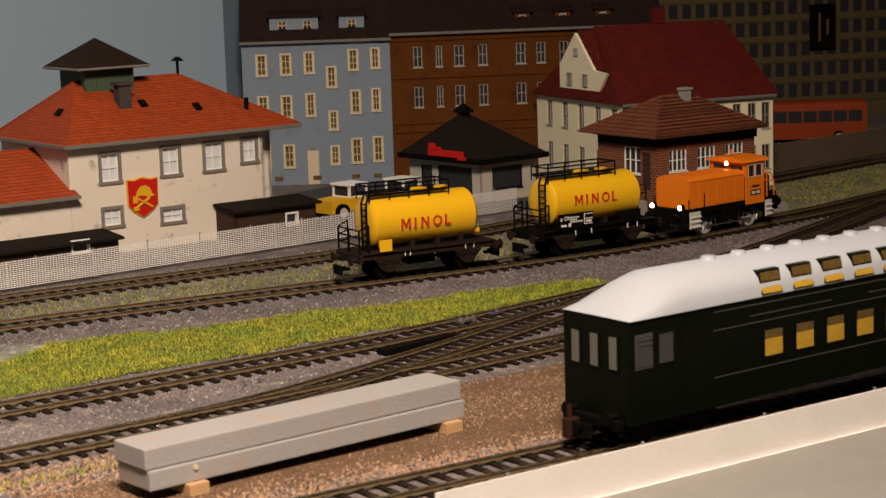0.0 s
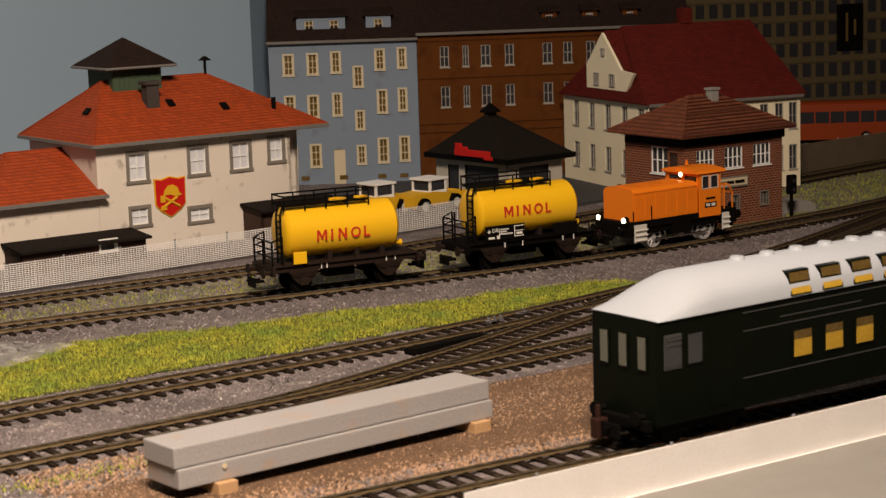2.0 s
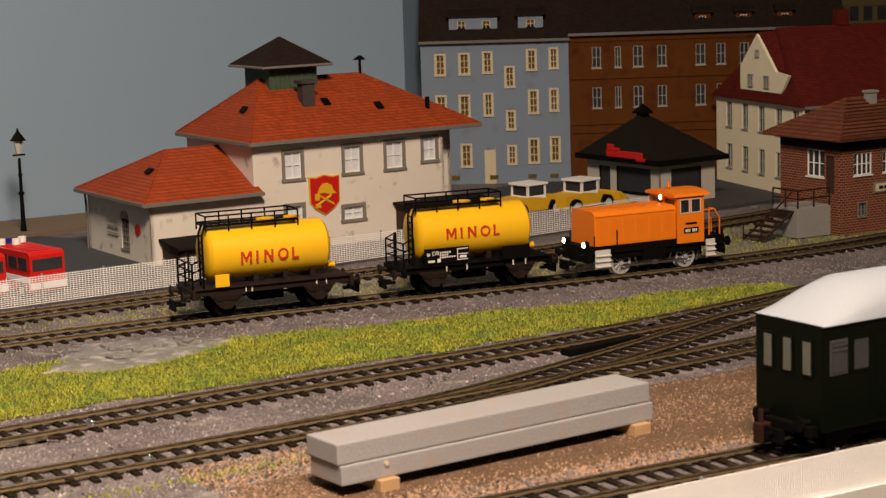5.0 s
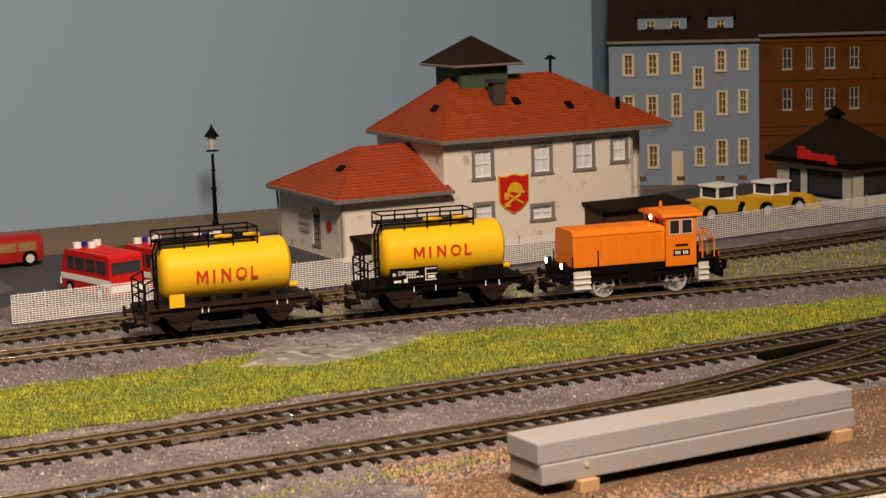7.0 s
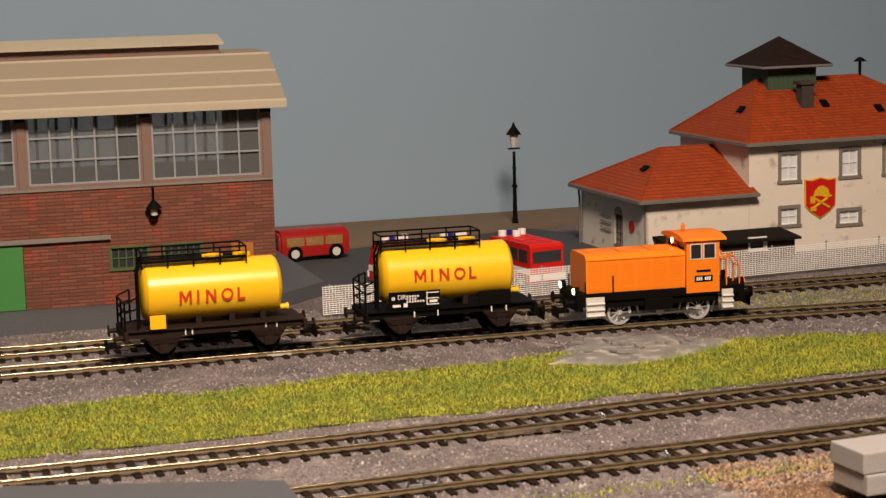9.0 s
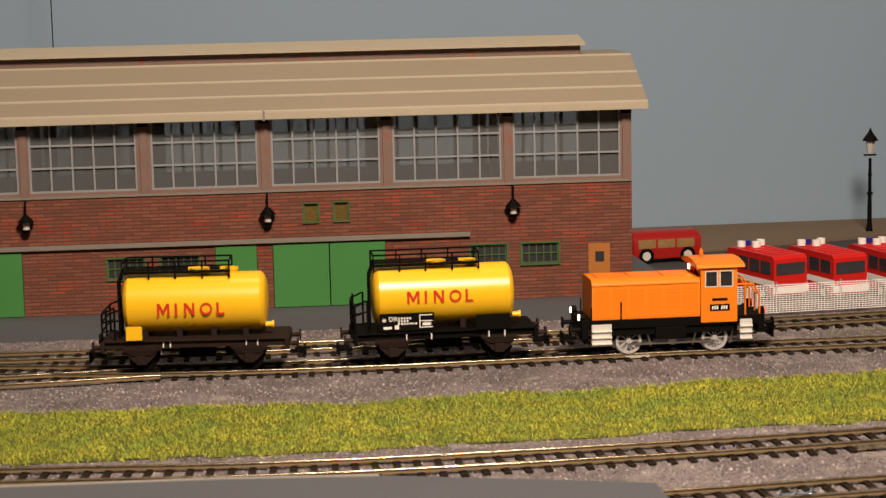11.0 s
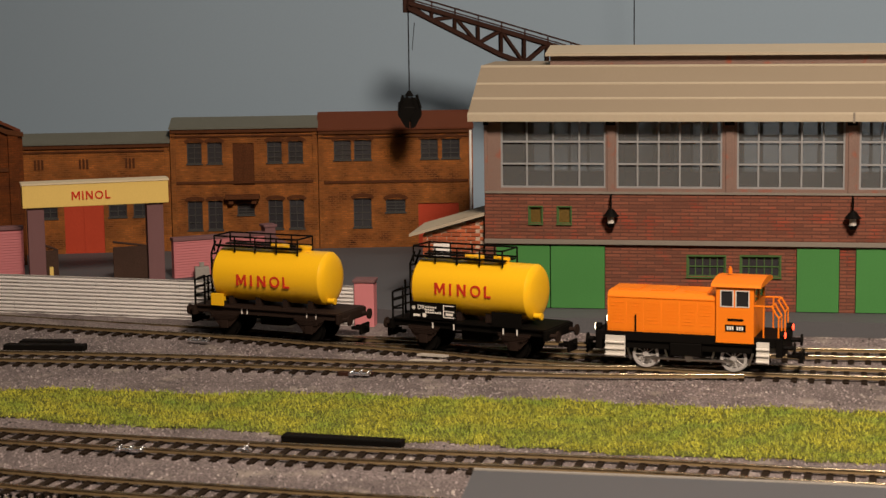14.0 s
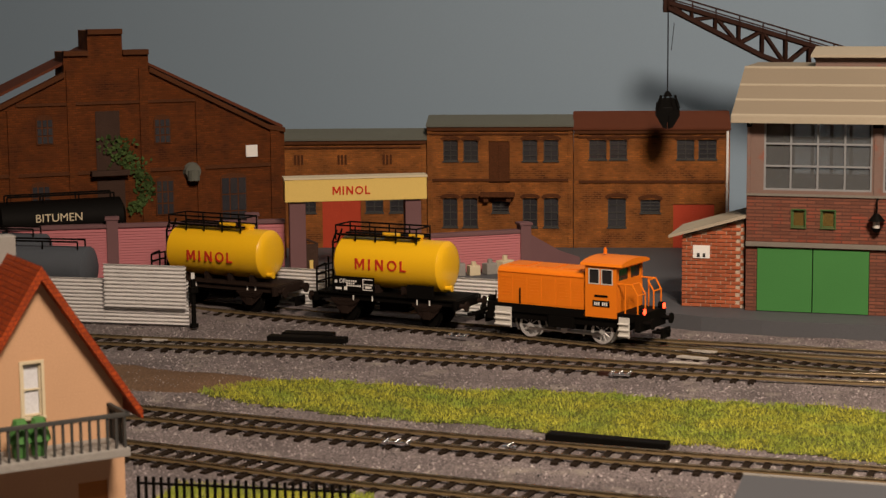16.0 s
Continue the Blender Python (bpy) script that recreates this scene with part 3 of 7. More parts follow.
    # wheels with spokes
    for x in (-19.6, 19.6):
        bm = B()
        for s in (-1, 1):
            rod(bm, (x, s * 6.4, 5.9), (x, s * 7.2, 5.9), 6.5, 24)
            for k in range(24):
                a, b = 2 * math.pi * k / 24, 2 * math.pi * (k + 1) / 24
                pts = [(x + r * math.cos(t), 5.9 + r * math.sin(t)) for r, t in ((5.9, a), (5.9, b), (4.7, b), (4.7, a))]
                prism(bm, pts, s * 7.2, s * 9.9)
            for k in range(10):
                a = 2 * math.pi * k / 10
                rod(bm, (x, s * 9.3, 5.9), (x + 4.9 * math.cos(a), s * 9.3, 5.9 + 4.9 * math.sin(a)), 0.42, 5)
            rod(bm, (x, s * 9.0, 5.9), (x, s * 10.4, 5.9), 1.3, 10)
        part("wheelset", bm, BRIGHTWHEEL, w, "bright spoked metal wheels", smooth=True)
    bm = B()
    for s in (-1, 1):
        rod(bm, (-19.6, s * 10.9, 4.6), (19.6, s * 10.9, 4.6), 0.65, 6)
        for x in (-28, -11, 11, 28):
            rod(bm, (x, s * 9.6, 8.6), (x + (1.6 if x < 0 else -1.6), s * 9.6, 3.0), 0.5, 6)
        rod(bm, (0, s * 10.9, 5.5), (0, s * 11.6, 5.5), 1.9, 12)
        box(bm, 22, 27, s * 13.3 - .2, s * 13.3 + .2, 13.4, 14.8)
    part("side_rod", bm, STEEL, w)
    # steps at both ends
    for x in (-32.5, 33.0):
        for s in (-1, 1):
            bm = B()
            wd = 4.5 if x < 0 else 2.8
            box(bm, x - wd, x + wd, s * 13.6 - 0.4, s * 13.6 + 0.4, 4.6, 14.4, 0.25)
            part("step_plate", bm, GREY_STEP, w, "pale grey cab step")
            bm = B()
            for z in (5.6, 8.4, 11.2):
                box(bm, x - wd, x + wd, min(s * 13.9, s * 15), max(s * 13.9, s * 15), z, z + 0.6)
            part("step_tread", bm, WHITE, w)
    for s in (-1, 1):
        buffers(w, s * 41.5, s)
        coupler(w, s * 41.5, s)
    for y in (-13, 13):
        for x, z in ((-37, 22), (-23.5, 24)):
            bm = B()
            rod(bm, (x, y, 16), (x, y, z), 0.35)
            part("grab_iron", bm, BLACK, w)
    # platform railing behind the cab: two end gates and two side rails
    for y0, y1 in ((-12.5, -4.5), (4.5, 12.5)):
        for name, p, q in [("railing_post", (39.5, y, 16), (39.5, y, 25)) for y in (y0, y1)] + [("railing_stay", (39.5, y, 25), (36.5, y, 30)) for y in (y0, y1)] + [
                ("railing_bar", (39.5, y0, 25), (39.5, y1, 25)), ("railing_bar", (36.5, y0, 30), (36.5, y1, 30))]:
            bm = B()
            rod(bm, p, q, 0.4)
            part(name, bm, ORANGE, w)
    for y in (-12.5, 12.5):
        bm = B()
        rod(bm, (36.5, y, 30), (29, y, 30), 0.4)
        rod(bm, (33, y, 16), (33, y, 30), 0.4)
        part("side_railing", bm, ORANGE, w)
    for x, s, col in ((-42.0, -1, LAMP_ON), (42.0, 1, LAMP_TAIL)):
        for y in (-10.5, 10.5):
            bm = B()
            rod(bm, (x, y, 17.4), (x - s * 2.4, y, 17.4), 1.9, 14)
            house = part("lamp_housing", bm, BLACK, w, smooth=True)
            bm = B()
            rod(bm, (x + s * 0.35, y, 17.4), (x, y, 17.4), 1.45, 14)
            part("headlight" if s < 0 else "tail_light", bm, col, house)
    bm = B()
    rod(bm, (10.2, -1, 37.2), (12.4, -1, 37.2), 1.7, 12)
    top_lamp = part("lamp_housing", bm, ORANGE, w, smooth=True)
    bm = B()
    rod(bm, (9.8, -1, 37.2), (10.2, -1, 37.2), 1.25, 12)
    part("headlight", bm, LAMP_ON, top_lamp, "small lit cab headlight")
    return w


BRIGHTWHEEL = mat("bright_plated_wheel", (0.60, 0.59, 0.58), 0.4, 0.5, var=0.1)
LAMP_ON = glow_mat("warm_headlight", (1.0, 0.82, 0.5), 9.0)
LAMP_TAIL = glow_mat("red_tail_light", (1.0, 0.06, 0.02), 4.0)
locomotive = diesel_shunter()
# ---- more materials
SKY = mat("painted_sky_backdrop", (0.255, 0.345, 0.438), 0.9, var=0.03, coarse=4, bump=0.0)
CREAM = mat("cream_plaster", (0.70, 0.64, 0.56), 0.85, var=0.07, coarse=45, bump=0.3, dirt=(0.30, 0.26, 0.21), amount=0.04)
STONETRIM = mat("grey_stone_trim", (0.20, 0.18, 0.155), 0.8, var=0.15)
REDROOF = brick_mat("red_pantile_roof", (0.35, 0.062, 0.013), None, (0.20, 0.03, 0.012), 1.9, 1.5, 0.22, 0.6, 0.6)
DARKROOF = brick_mat("dark_brown_slate_roof", (0.020, 0.0105, 0.008), None, (0.009, 0.006, 0.005), 2.6, 1.8, 0.2, 0.85)
DEEPRED = brick_mat("deep_red_tile_roof", (0.115, 0.012, 0.008), None, (0.06, 0.008, 0.006), 2.2, 1.7, 0.2, 0.8)
BROWNROOF = brick_mat("brown_tile_roof", (0.17, 0.058, 0.030), None, (0.07, 0.026, 0.016), 2.8, 2.0, 0.3, 0.65, 0.7)
SOOTSTONE = mat("sooty_stone", (0.06, 0.05, 0.045), 0.85, var=0.3)
EAVE = mat("grey_gutter_plastic", (0.16, 0.15, 0.14), 0.6, var=0.15)
GREENWOOD = mat("green_tower_boards", (0.06, 0.09, 0.055), 0.7, var=0.2)
WINWHITE = mat("white_window_frame", (0.78, 0.78, 0.76), 0.5, var=0.04)
CURTAIN = mat("white_window_backing", (0.62, 0.64, 0.68), 0.5, var=0.12, coarse=200)
DARKPANE = mat("dark_window_pane", (0.035, 0.035, 0.04), 0.12, var=0.2, bump=0, spec=0.6)
YELLOWPANE = mat("ochre_window_backing", (0.13, 0.085, 0.025), 0.25, var=0.35, coarse=250)
GREYSASH = mat("plain_grey_sash", (0.36, 0.34, 0.30), 0.6, var=0.1)
CREAMFRAME = mat("cream_window_frame", (0.60, 0.52, 0.36), 0.6, var=0.06)
BLUEWALL = mat("blue_grey_plaster", (0.20, 0.25, 0.32), 0.85, var=0.06, coarse=30, bump=0.2, dirt=(0.15, 0.17, 0.2), amount=0.1)
ORANGEWALL = mat("ochre_brown_brick_print", (0.108, 0.037, 0.009), 0.85, var=0.2, coarse=40, dirt=(0.065, 0.021, 0.007), amount=0.3, spec=0.05)
YELLOWWALL = mat("pale_yellow_plaster", (0.86, 0.78, 0.57), 0.85, var=0.06, coarse=40, bump=0.2)
BRICKRED = brick_mat("red_brick_moulding", (0.15, 0.036, 0.016), None, (0.27, 0.17, 0.11), 3.2, 1.5, 0.2, 0.8)
SHEDBRICK = mat("orange_red_brick", (0.36, 0.10, 0.045), 0.8, var=0.15, obj=0.25)
MORTAR = mat("pale_mortar", (0.45, 0.36, 0.28), 0.9, var=0.1)
HALLBRICK = brick_mat("weathered_hall_brick", (0.185, 0.075, 0.05), None, (0.115, 0.05, 0.036), 8.5, 1.75, 0.32, 0.7, 0.9, dirt=(0.30, 0.055, 0.03), amount=0.3)
HALLTRIM = mat("greyish_brown_pilaster", (0.19, 0.13, 0.11), 0.75, var=0.15, dirt=(0.27, 0.08, 0.05), amount=0.15)
HALLROOF = mat("beige_felt_roof", (0.25, 0.21, 0.155), 0.85, var=0.06, coarse=25, bump=0.15)
HALLRIB = mat("pale_roof_batten", (0.38, 0.335, 0.255), 0.8, var=0.06)
GREYFRAME = mat("grey_steel_sash", (0.25, 0.26, 0.27), 0.5, var=0.08)
GREENDOOR = mat("green_gate_paint", (0.055, 0.20, 0.055), 0.55, var=0.08, coarse=40, bump=0.15)
GREENFRAME = mat("green_sash_paint", (0.06, 0.12, 0.04), 0.6, var=0.12)
ORANGEWOOD = mat("orange_brown_door", (0.36, 0.14, 0.035), 0.6, var=0.12)
CONCRETE = mat("grey_concrete", (0.27, 0.26, 0.24), 0.85, var=0.12, coarse=60, bump=0.3)
FACBRICK = brick_mat("sooty_orange_brickwork", (0.33, 0.122, 0.028), None, (0.21, 0.085, 0.028), 3.4, 1.3, 0.2, 0.85, 0.6, dirt=(0.055, 0.019, 0.008), amount=0.75)
FACDARK = brick_mat("dark_red_brickwork", (0.125, 0.036, 0.008), None, (0.09, 0.029, 0.008), 3.4, 1.3, 0.2, 0.85, 0.6, dirt=(0.045, 0.014, 0.006), amount=0.5)
FACTRIM = mat("brown_brick_cornice", (0.085, 0.030, 0.011), 0.85, var=0.35)
FACSASH = mat("grey_blue_sash", (0.055, 0.055, 0.052), 0.6, var=0.15)
FACGREY = mat("grey_green_roofing", (0.12, 0.125, 0.105), 0.8, var=0.12)
FACRED = mat("rust_brown_roofing", (0.105, 0.031, 0.014), 0.75, var=0.15)
REDDOOR = mat("red_gate_paint", (0.42, 0.055, 0.025), 0.6, var=0.1)
PINK = mat("pink_plastic_brick", (0.52, 0.19, 0.21), 0.7, var=0.06, coarse=40)
MAUVE = mat("mauve_pillar_plastic", (0.16, 0.085, 0.09), 0.7, var=0.1)
SIGNYELLOW = mat("pale_yellow_sign_board", (0.68, 0.50, 0.15), 0.6, var=0.04)
CORRUGATED = mat("bare_corrugated_metal", (0.80, 0.79, 0.78), 0.3, 0.35, var=0.08, coarse=40, bump=0.1)
RUSTSTEEL = mat("rusty_brown_steel", (0.036, 0.015, 0.010), 0.7, 0.2, var=0.3)
FIRERED = mat("fire_engine_red", (0.50, 0.015, 0.012), 0.35, var=0.05)
BUSRED = mat("dark_red_bus_enamel", (0.28, 0.012, 0.01), 0.3, var=0.05)
BUSORANGE = mat("orange_bus_enamel", (0.27, 0.042, 0.008), 0.6, var=0.08)
LOADERYEL = mat("machine_yellow", (0.66, 0.38, 0.02), 0.45, var=0.06)
GREENCOACH = mat("dark_green_coach_paint", (0.0035, 0.005, 0.0028), 0.35, var=0.15, spec=0.06)
COACHROOF = mat("white_coach_roof", (0.43, 0.465, 0.515), 0.4, var=0.04, coarse=30, bump=0.08)
COACHSEAT = mat("yellow_coach_interior", (0.50, 0.31, 0.035), 0.5, var=0.2, coarse=150)
DULLWIRE = mat("dull_brown_fence", (0.17, 0.13, 0.085), 0.8, var=0.2)
MESHWIRE = mat("white_metal_mesh", (0.87, 0.85, 0.83), 0.5, 0.0, var=0.08)
BEAMGREY = mat("grey_painted_beam", (0.335, 0.325, 0.325), 0.6, var=0.07, fine=900, coarse=40, bump=0.25, dirt=(0.37, 0.29, 0.235), amount=0.12)
RAWWOOD = mat("raw_pine", (0.52, 0.33, 0.17), 0.7, var=0.15)
BOARD = mat("brown_baseboard_edge", (0.17, 0.125, 0.085), 0.85, var=0.12, coarse=20)
PUDDLE = mat("dried_grey_plaster", (0.25, 0.24, 0.23), 0.5, var=0.5, coarse=60, bump=0.9, dirt=(0.55, 0.53, 0.50), amount=0.3)
SALMON = mat("apricot_plaster", (0.52, 0.32, 0.19), 0.85, var=0.06, coarse=40)
SILVER = mat("shiny_rail_joiner", (0.85, 0.87, 0.92), 0.2, 0.95, var=0.1)
LAMPBULB = mat("clear_lamp_glass", (0.55, 0.52, 0.48), 0.2, var=0.05)
PALESTRIP = mat("pale_worn_strip", (0.46, 0.43, 0.38), 0.5, var=0.25, coarse=90)
IVY = mat("ivy_leaf", (0.045, 0.075, 0.02), 0.8, var=0.3, island=0.4)
PANELWALL = mat("grey_olive_panel_wall", (0.12, 0.093, 0.046), 0.85, var=0.12, coarse=20)


# ---- walls with real openings
def wall_mesh(L, z0, z1, T, openings, x0=0.0):
    """A wall of thickness T in the plane y=0..T with holes (xa, xb, za, zb), one closed skin."""
    bm = B()
    xs = sorted({x0, L, *[o[0] for o in openings], *[o[1] for o in openings]})
    zs = sorted({z0, z1, *[min(max(q, z0), z1) for o in openings for q in o[2:4]]})
    nx, nz = len(xs) - 1, len(zs) - 1

    def full(i, k):
        if not (0 <= i < nx and 0 <= k < nz):
            return False
        x, z = (xs[i] + xs[i + 1]) / 2, (zs[k] + zs[k + 1]) / 2
        return not any(o[0] < x < o[1] and o[2] < z < o[3] for o in openings)
    made = {}

    def at(i, k, y):
        if (i, k, y) not in made:
            made[i, k, y] = bm.verts.new(V(xs[i], y, zs[k]))
        return made[i, k, y]
    for i in range(nx):
        for k in range(nz):
            if not full(i, k):
                continue
            c = ((i, k), (i + 1, k), (i + 1, k + 1), (i, k + 1))
            bm.faces.new([at(*q, 0) for q in c])
            bm.faces.new([at(*q, T) for q in reversed(c)])
            for (p, q), beside in zip(zip(c, c[1:] + c[:1]), ((i, k - 1), (i + 1, k), (i, k + 1), (i - 1, k))):
                if not full(*beside):
                    bm.faces.new((at(*q, 0), at(*p, 0), at(*p, T), at(*q, T)))
    return bm


def window(house, m, xa, xb, za, zb, frame, pane, bars=(1, 2), surround=None, sw=1.6, depth=1.0, sill=True, label=""):
    """A sash window set into its opening, with pane, bars, and a raised surround where there is one."""
    bm = B()
    t = 0.55
    ring = [(x, y, z) for y in (depth - .5, depth + .3) for q in (0, t) for x, z in ((xa + q, za + q), (xb - q, za + q), (xb - q, zb - q), (xa + q, zb - q))]
    quads = []
    for k in range(4):
        j = (k + 1) % 4
        quads += [(k, j, 4 + j, 4 + k), (8 + k, 12 + k, 12 + j, 8 + j), (k, 8 + k, 8 + j, j), (4 + k, 4 + j, 12 + j, 12 + k)]
    solid(bm, ring, quads)
    w = part("window", bm, frame, house, label, at=m)
    for i in range(1, bars[0] + 1):
        x = xa + (xb - xa) * i / (bars[0] + 1)
        bm = B()
        box(bm, x - .25, x + .25, depth - .45, depth + .3, za + t, zb - t)
        part("glazing_bar", bm, frame, w)
    for i in range(1, bars[1] + 1):
        z = za + (zb - za) * i / (bars[1] + 1)
        bm = B()
        box(bm, xa + t, xb - t, depth - .4, depth + .25, z - .22, z + .22)
        part("glazing_bar", bm, frame, w)
    bm = B()
    box(bm, xa, xb, depth + .3, depth + .6, za, zb)
    part("pane", bm, pane, w)
    if surround:
        bm = B()
        box(bm, xa - sw, xa, -.5, .6, za - .2, zb + sw)
        box(bm, xb, xb + sw, -.5, .6, za - .2, zb + sw)
        box(bm, xa, xb, -.5, .6, zb, zb + sw)
        box(bm, xa - sw * 1.25, xb + sw * 1.25, -1.0, .6, za - sw, za - .2, 0.1)
        part("surround", bm, surround, w)
    elif sill:
        bm = B()
        box(bm, xa - .6, xb + .6, -.7, depth, za - .8, za)
        part("sill", bm, frame, w)
    return w


def hip(bm, x0, x1, y0, y1, z0, z1, ra, rb, ym=None, thick=1.2):
    """A hipped roof over a rectangle; ridge from ra to rb."""
    ym = (y0 + y1) / 2 if ym is None else ym
    v = [(x0, y0, z0), (x1, y0, z0), (x1, y1, z0), (x0, y1, z0), (ra, ym, z1), (rb, ym, z1)]
    v += [(x0, y0, z0 - thick), (x1, y0, z0 - thick), (x1, y1, z0 - thick), (x0, y1, z0 - thick)]
    solid(bm, v, [(0, 1, 5, 4), (2, 3, 4, 5), (3, 0, 4), (1, 2, 5), (0, 6, 7, 1), (1, 7, 8, 2), (2, 8, 9, 3), (3, 9, 6, 0), (6, 9, 8, 7)])
    return bm


def caps(bm, p, q, r=0.55, step=2.6):
    """A row of ridge tiles."""
    p, q = Vector(p), Vector(q)
    n = max(2, int((q - p).length / step))
    for i in range(n):
        a, b = p.lerp(q, i / n), p.lerp(q, (i + 1.15) / n)
        rod(bm, a, b, r * 0.85, 6, r * 1.1)


def gutter(bm, x0, x1, y, z):
    rod(bm, (x0, y, z), (x1, y, z), 1.0, 8)


def skylight(parent, x, y, z, pitch, w=4.5, l=6):
    bm = B()
    box(bm, -w / 2, w / 2, -l / 2, l / 2, 0, 1.0, 0.2)
    return part("skylight", bm, BLACK, parent, at=Matrix.Translation(V(x, y, z)) @ pose(0, 0, 0, pitch))


I4 = Matrix.Identity(4)


# ---- fire station
def fire_station():
    h = thing("fire_station", "cream plastered fire station with red tiled hip roofs and drying tower", "fire station", mpose(452, 1101, 0, 2.13))
    up = [(83, 98.5, 40, 59), (122.7, 138, 40.3, 59.2), (151.4, 167.5, 40.3, 59.4), (177.5, 191, 43, 60)]
    lo = [(83, 98.3, 14.5, 27.5), (121.2, 138.8, 12.5, 23.5)]
    ins = lambda o: (o[0] + 2.4, o[1] - 2.4, o[2] + 1.8, o[3] - 2.2)
    holes = [ins(o) for o in up + lo]
    part("wall", wall_mesh(194, -2, 63, 2, holes, 65), CREAM, h)
    part("wall", wall_mesh(64.8, -2, 36, 2, [], 0), CREAM, h)
    for o in holes:
        window(h, I4, *o, WINWHITE, CURTAIN, (1, 1), STONETRIM, 2.0, label="white sash window in grey stone surround")
    # side and back walls
    side = mpose(0, 90, 0, -90)
    bm = wall_mesh(90, -2, 36, 2, [(48, 59, 6, 24)])
    part("wall", bm, CREAM, h, at=side)
    bm = B()
    prism(bm, [(48 + 5.5 + 5.5 * math.cos(a), 24 + 4.5 * math.sin(a)) for a in np.linspace(0, math.pi, 9)], -0.3, 0.4)
    part("window_arch", bm, DARKPANE, h, at=side)
    window(h, side, 48, 59, 6, 24, STONETRIM, DARKPANE, (2, 4), label="arched multi-pane window")
    bm = B()
    rod(bm, (72, -.6, 19), (72, .4, 19), 3.4, 14)
    part("round_sign", bm, FIRERED, h, "small red oval sign", at=side)
    bm = B()
    for z in (14, 18, 22):
        rod(bm, (30, -1.0, z), (45, -1.0, z), 0.4)
    part("wall_rail", bm, STONETRIM, h, at=side)
    for x, z0, z1, y1 in ((65, 30, 63, 88), (206, -2, 63, 84)):
        part("wall", wall_mesh(y1 - (14 if x > 100 else 2), z0, z1, 2, []), CREAM, h, at=mpose(x, y1, 0, -90))
    part("wall", wall_mesh(141, -2, 63, 2, []), CREAM, h, at=mpose(208, 90, 0, 180))
    part("wall", wall_mesh(66, -2, 35, 2, []), CREAM, h, at=mpose(66, 91, 0, 180))
    part("wall", wall_mesh(15, -2, 63, 2, []), CREAM, h, at=mpose(193, 14, 0, 0))
    part("wall", wall_mesh(14, -2, 63, 2, []), CREAM, h, at=mpose(194, 0, 0, 90))
    # roofs
    roof = part("roof", hip(B(), 61, 218, -6, 94, 64.8, 97, 92, 162, 42), REDROOF, h, "red pantile hip roof")
    bm = B()
    for p, q in (((61, -6, 65), (92, 42, 97)), ((92, 42, 97), (162, 42, 97)), ((162, 42, 97), (218, -6, 65)), ((61, 94, 65), (92, 42, 97))):
        caps(bm, p, q)
    part("ridge_tile", bm, REDROOF, roof)
    bm = B()
    box(bm, 60.5, 218.5, -7, -5.4, 62.8, 64.9, 0.2)
    box(bm, 60, 61.6, -6, 94, 62.8, 64.9, 0.2)
    box(bm, 61, 218, -5, 2, 62.5, 63.4)
    part("gutter", bm, EAVE, roof)
    aroof = part("roof", hip(B(), -6, 68, -6, 95, 36.4, 60, 30, 66, 44), REDROOF, h, "lower red pantile annex roof")
    bm = B()
    for p, q in (((-6, -6, 36.6), (30, 44, 60)), ((-6, 95, 36.6), (30, 44, 60)), ((30, 44, 60), (66, 44, 60))):
        caps(bm, p, q)
    part("ridge_tile", bm, REDROOF, aroof)
    bm = B()
    box(bm, -6.5, 68.5, -7, -5.4, 34.4, 36.5, 0.2)
    box(bm, -7, -5.4, -6, 95, 34.4, 36.5, 0.2)
    rod(bm, (-3, 88, 35), (-1.5, 90, 28), 0.7)
    rod(bm, (-1.5, 90, 28), (-1.5, 90, 0), 0.7)
    part("gutter", bm, EAVE, aroof)
    for x, y, z, p in ((158, 14, 79.2, 34), (125, 20, 83.3, 34)):
        skylight(roof, x, y, z - 0.6, p)
    for onto, x, y, z, tilt in ((roof, 76, 30, 80.9, -46), (aroof, 14, 30, 50.1, -33)):
        sl = skylight(onto, x, y, z, 0)
        sl.matrix_basis = Matrix.Translation(V(x, y, z)) @ pose(0, 0, 0, 0, tilt, 0)
    # chimney with ladder walk, vent pipes, siren
    bm = B()
    box(bm, 109, 117, 18, 25, 80, 94.5, 0.2)
    box(bm, 107.6, 118.4, 16.8, 26.2, 94.5, 96.5, 0.2)
    part("chimney", bm, SOOTSTONE, h, "sooty dark chimney")
    bm = B()
    rod(bm, (190, 10, 70), (190, 10, 82), 1.4, 8)
    part("vent_pipe", bm, BLACK, roof)
    bm = B()
    rod(bm, (162, 42, 95), (162, 42, 105), 0.9, 8)
    rod(bm, (162, 42, 105), (162, 42, 107.5), 4.2, 12, 1.0)
    part("siren", bm, BLACK, h)
    # drying tower
    bm = B()
    box(bm, 95, 127, 33, 65, 80, 105)
    tower = part("tower", bm, GREENWOOD, h, "green boarded drying tower")
    for x in np.arange(96, 127, 3.1):
        bm = B()
        box(bm, x, x + .5, 32.6, 33.1, 92, 104)
        part("batten", bm, GREENWOOD, tower)
    bm = hip(B(), 88, 134, 26, 72, 105.5, 121.5, 110.5, 111.5, 49)
    part("tower_roof", bm, DARKROOF, tower, "dark brown pyramid roof")
    bm = B()
    rod(bm, (88, 26, 104.6), (134, 26, 104.6), 0.8)
    rod(bm, (88, 26, 104.6), (88, 72, 104.6), 0.8)
    part("tower_gutter", bm, EAVE, tower)
    # red shield with yellow helmet shape
    bm = B()
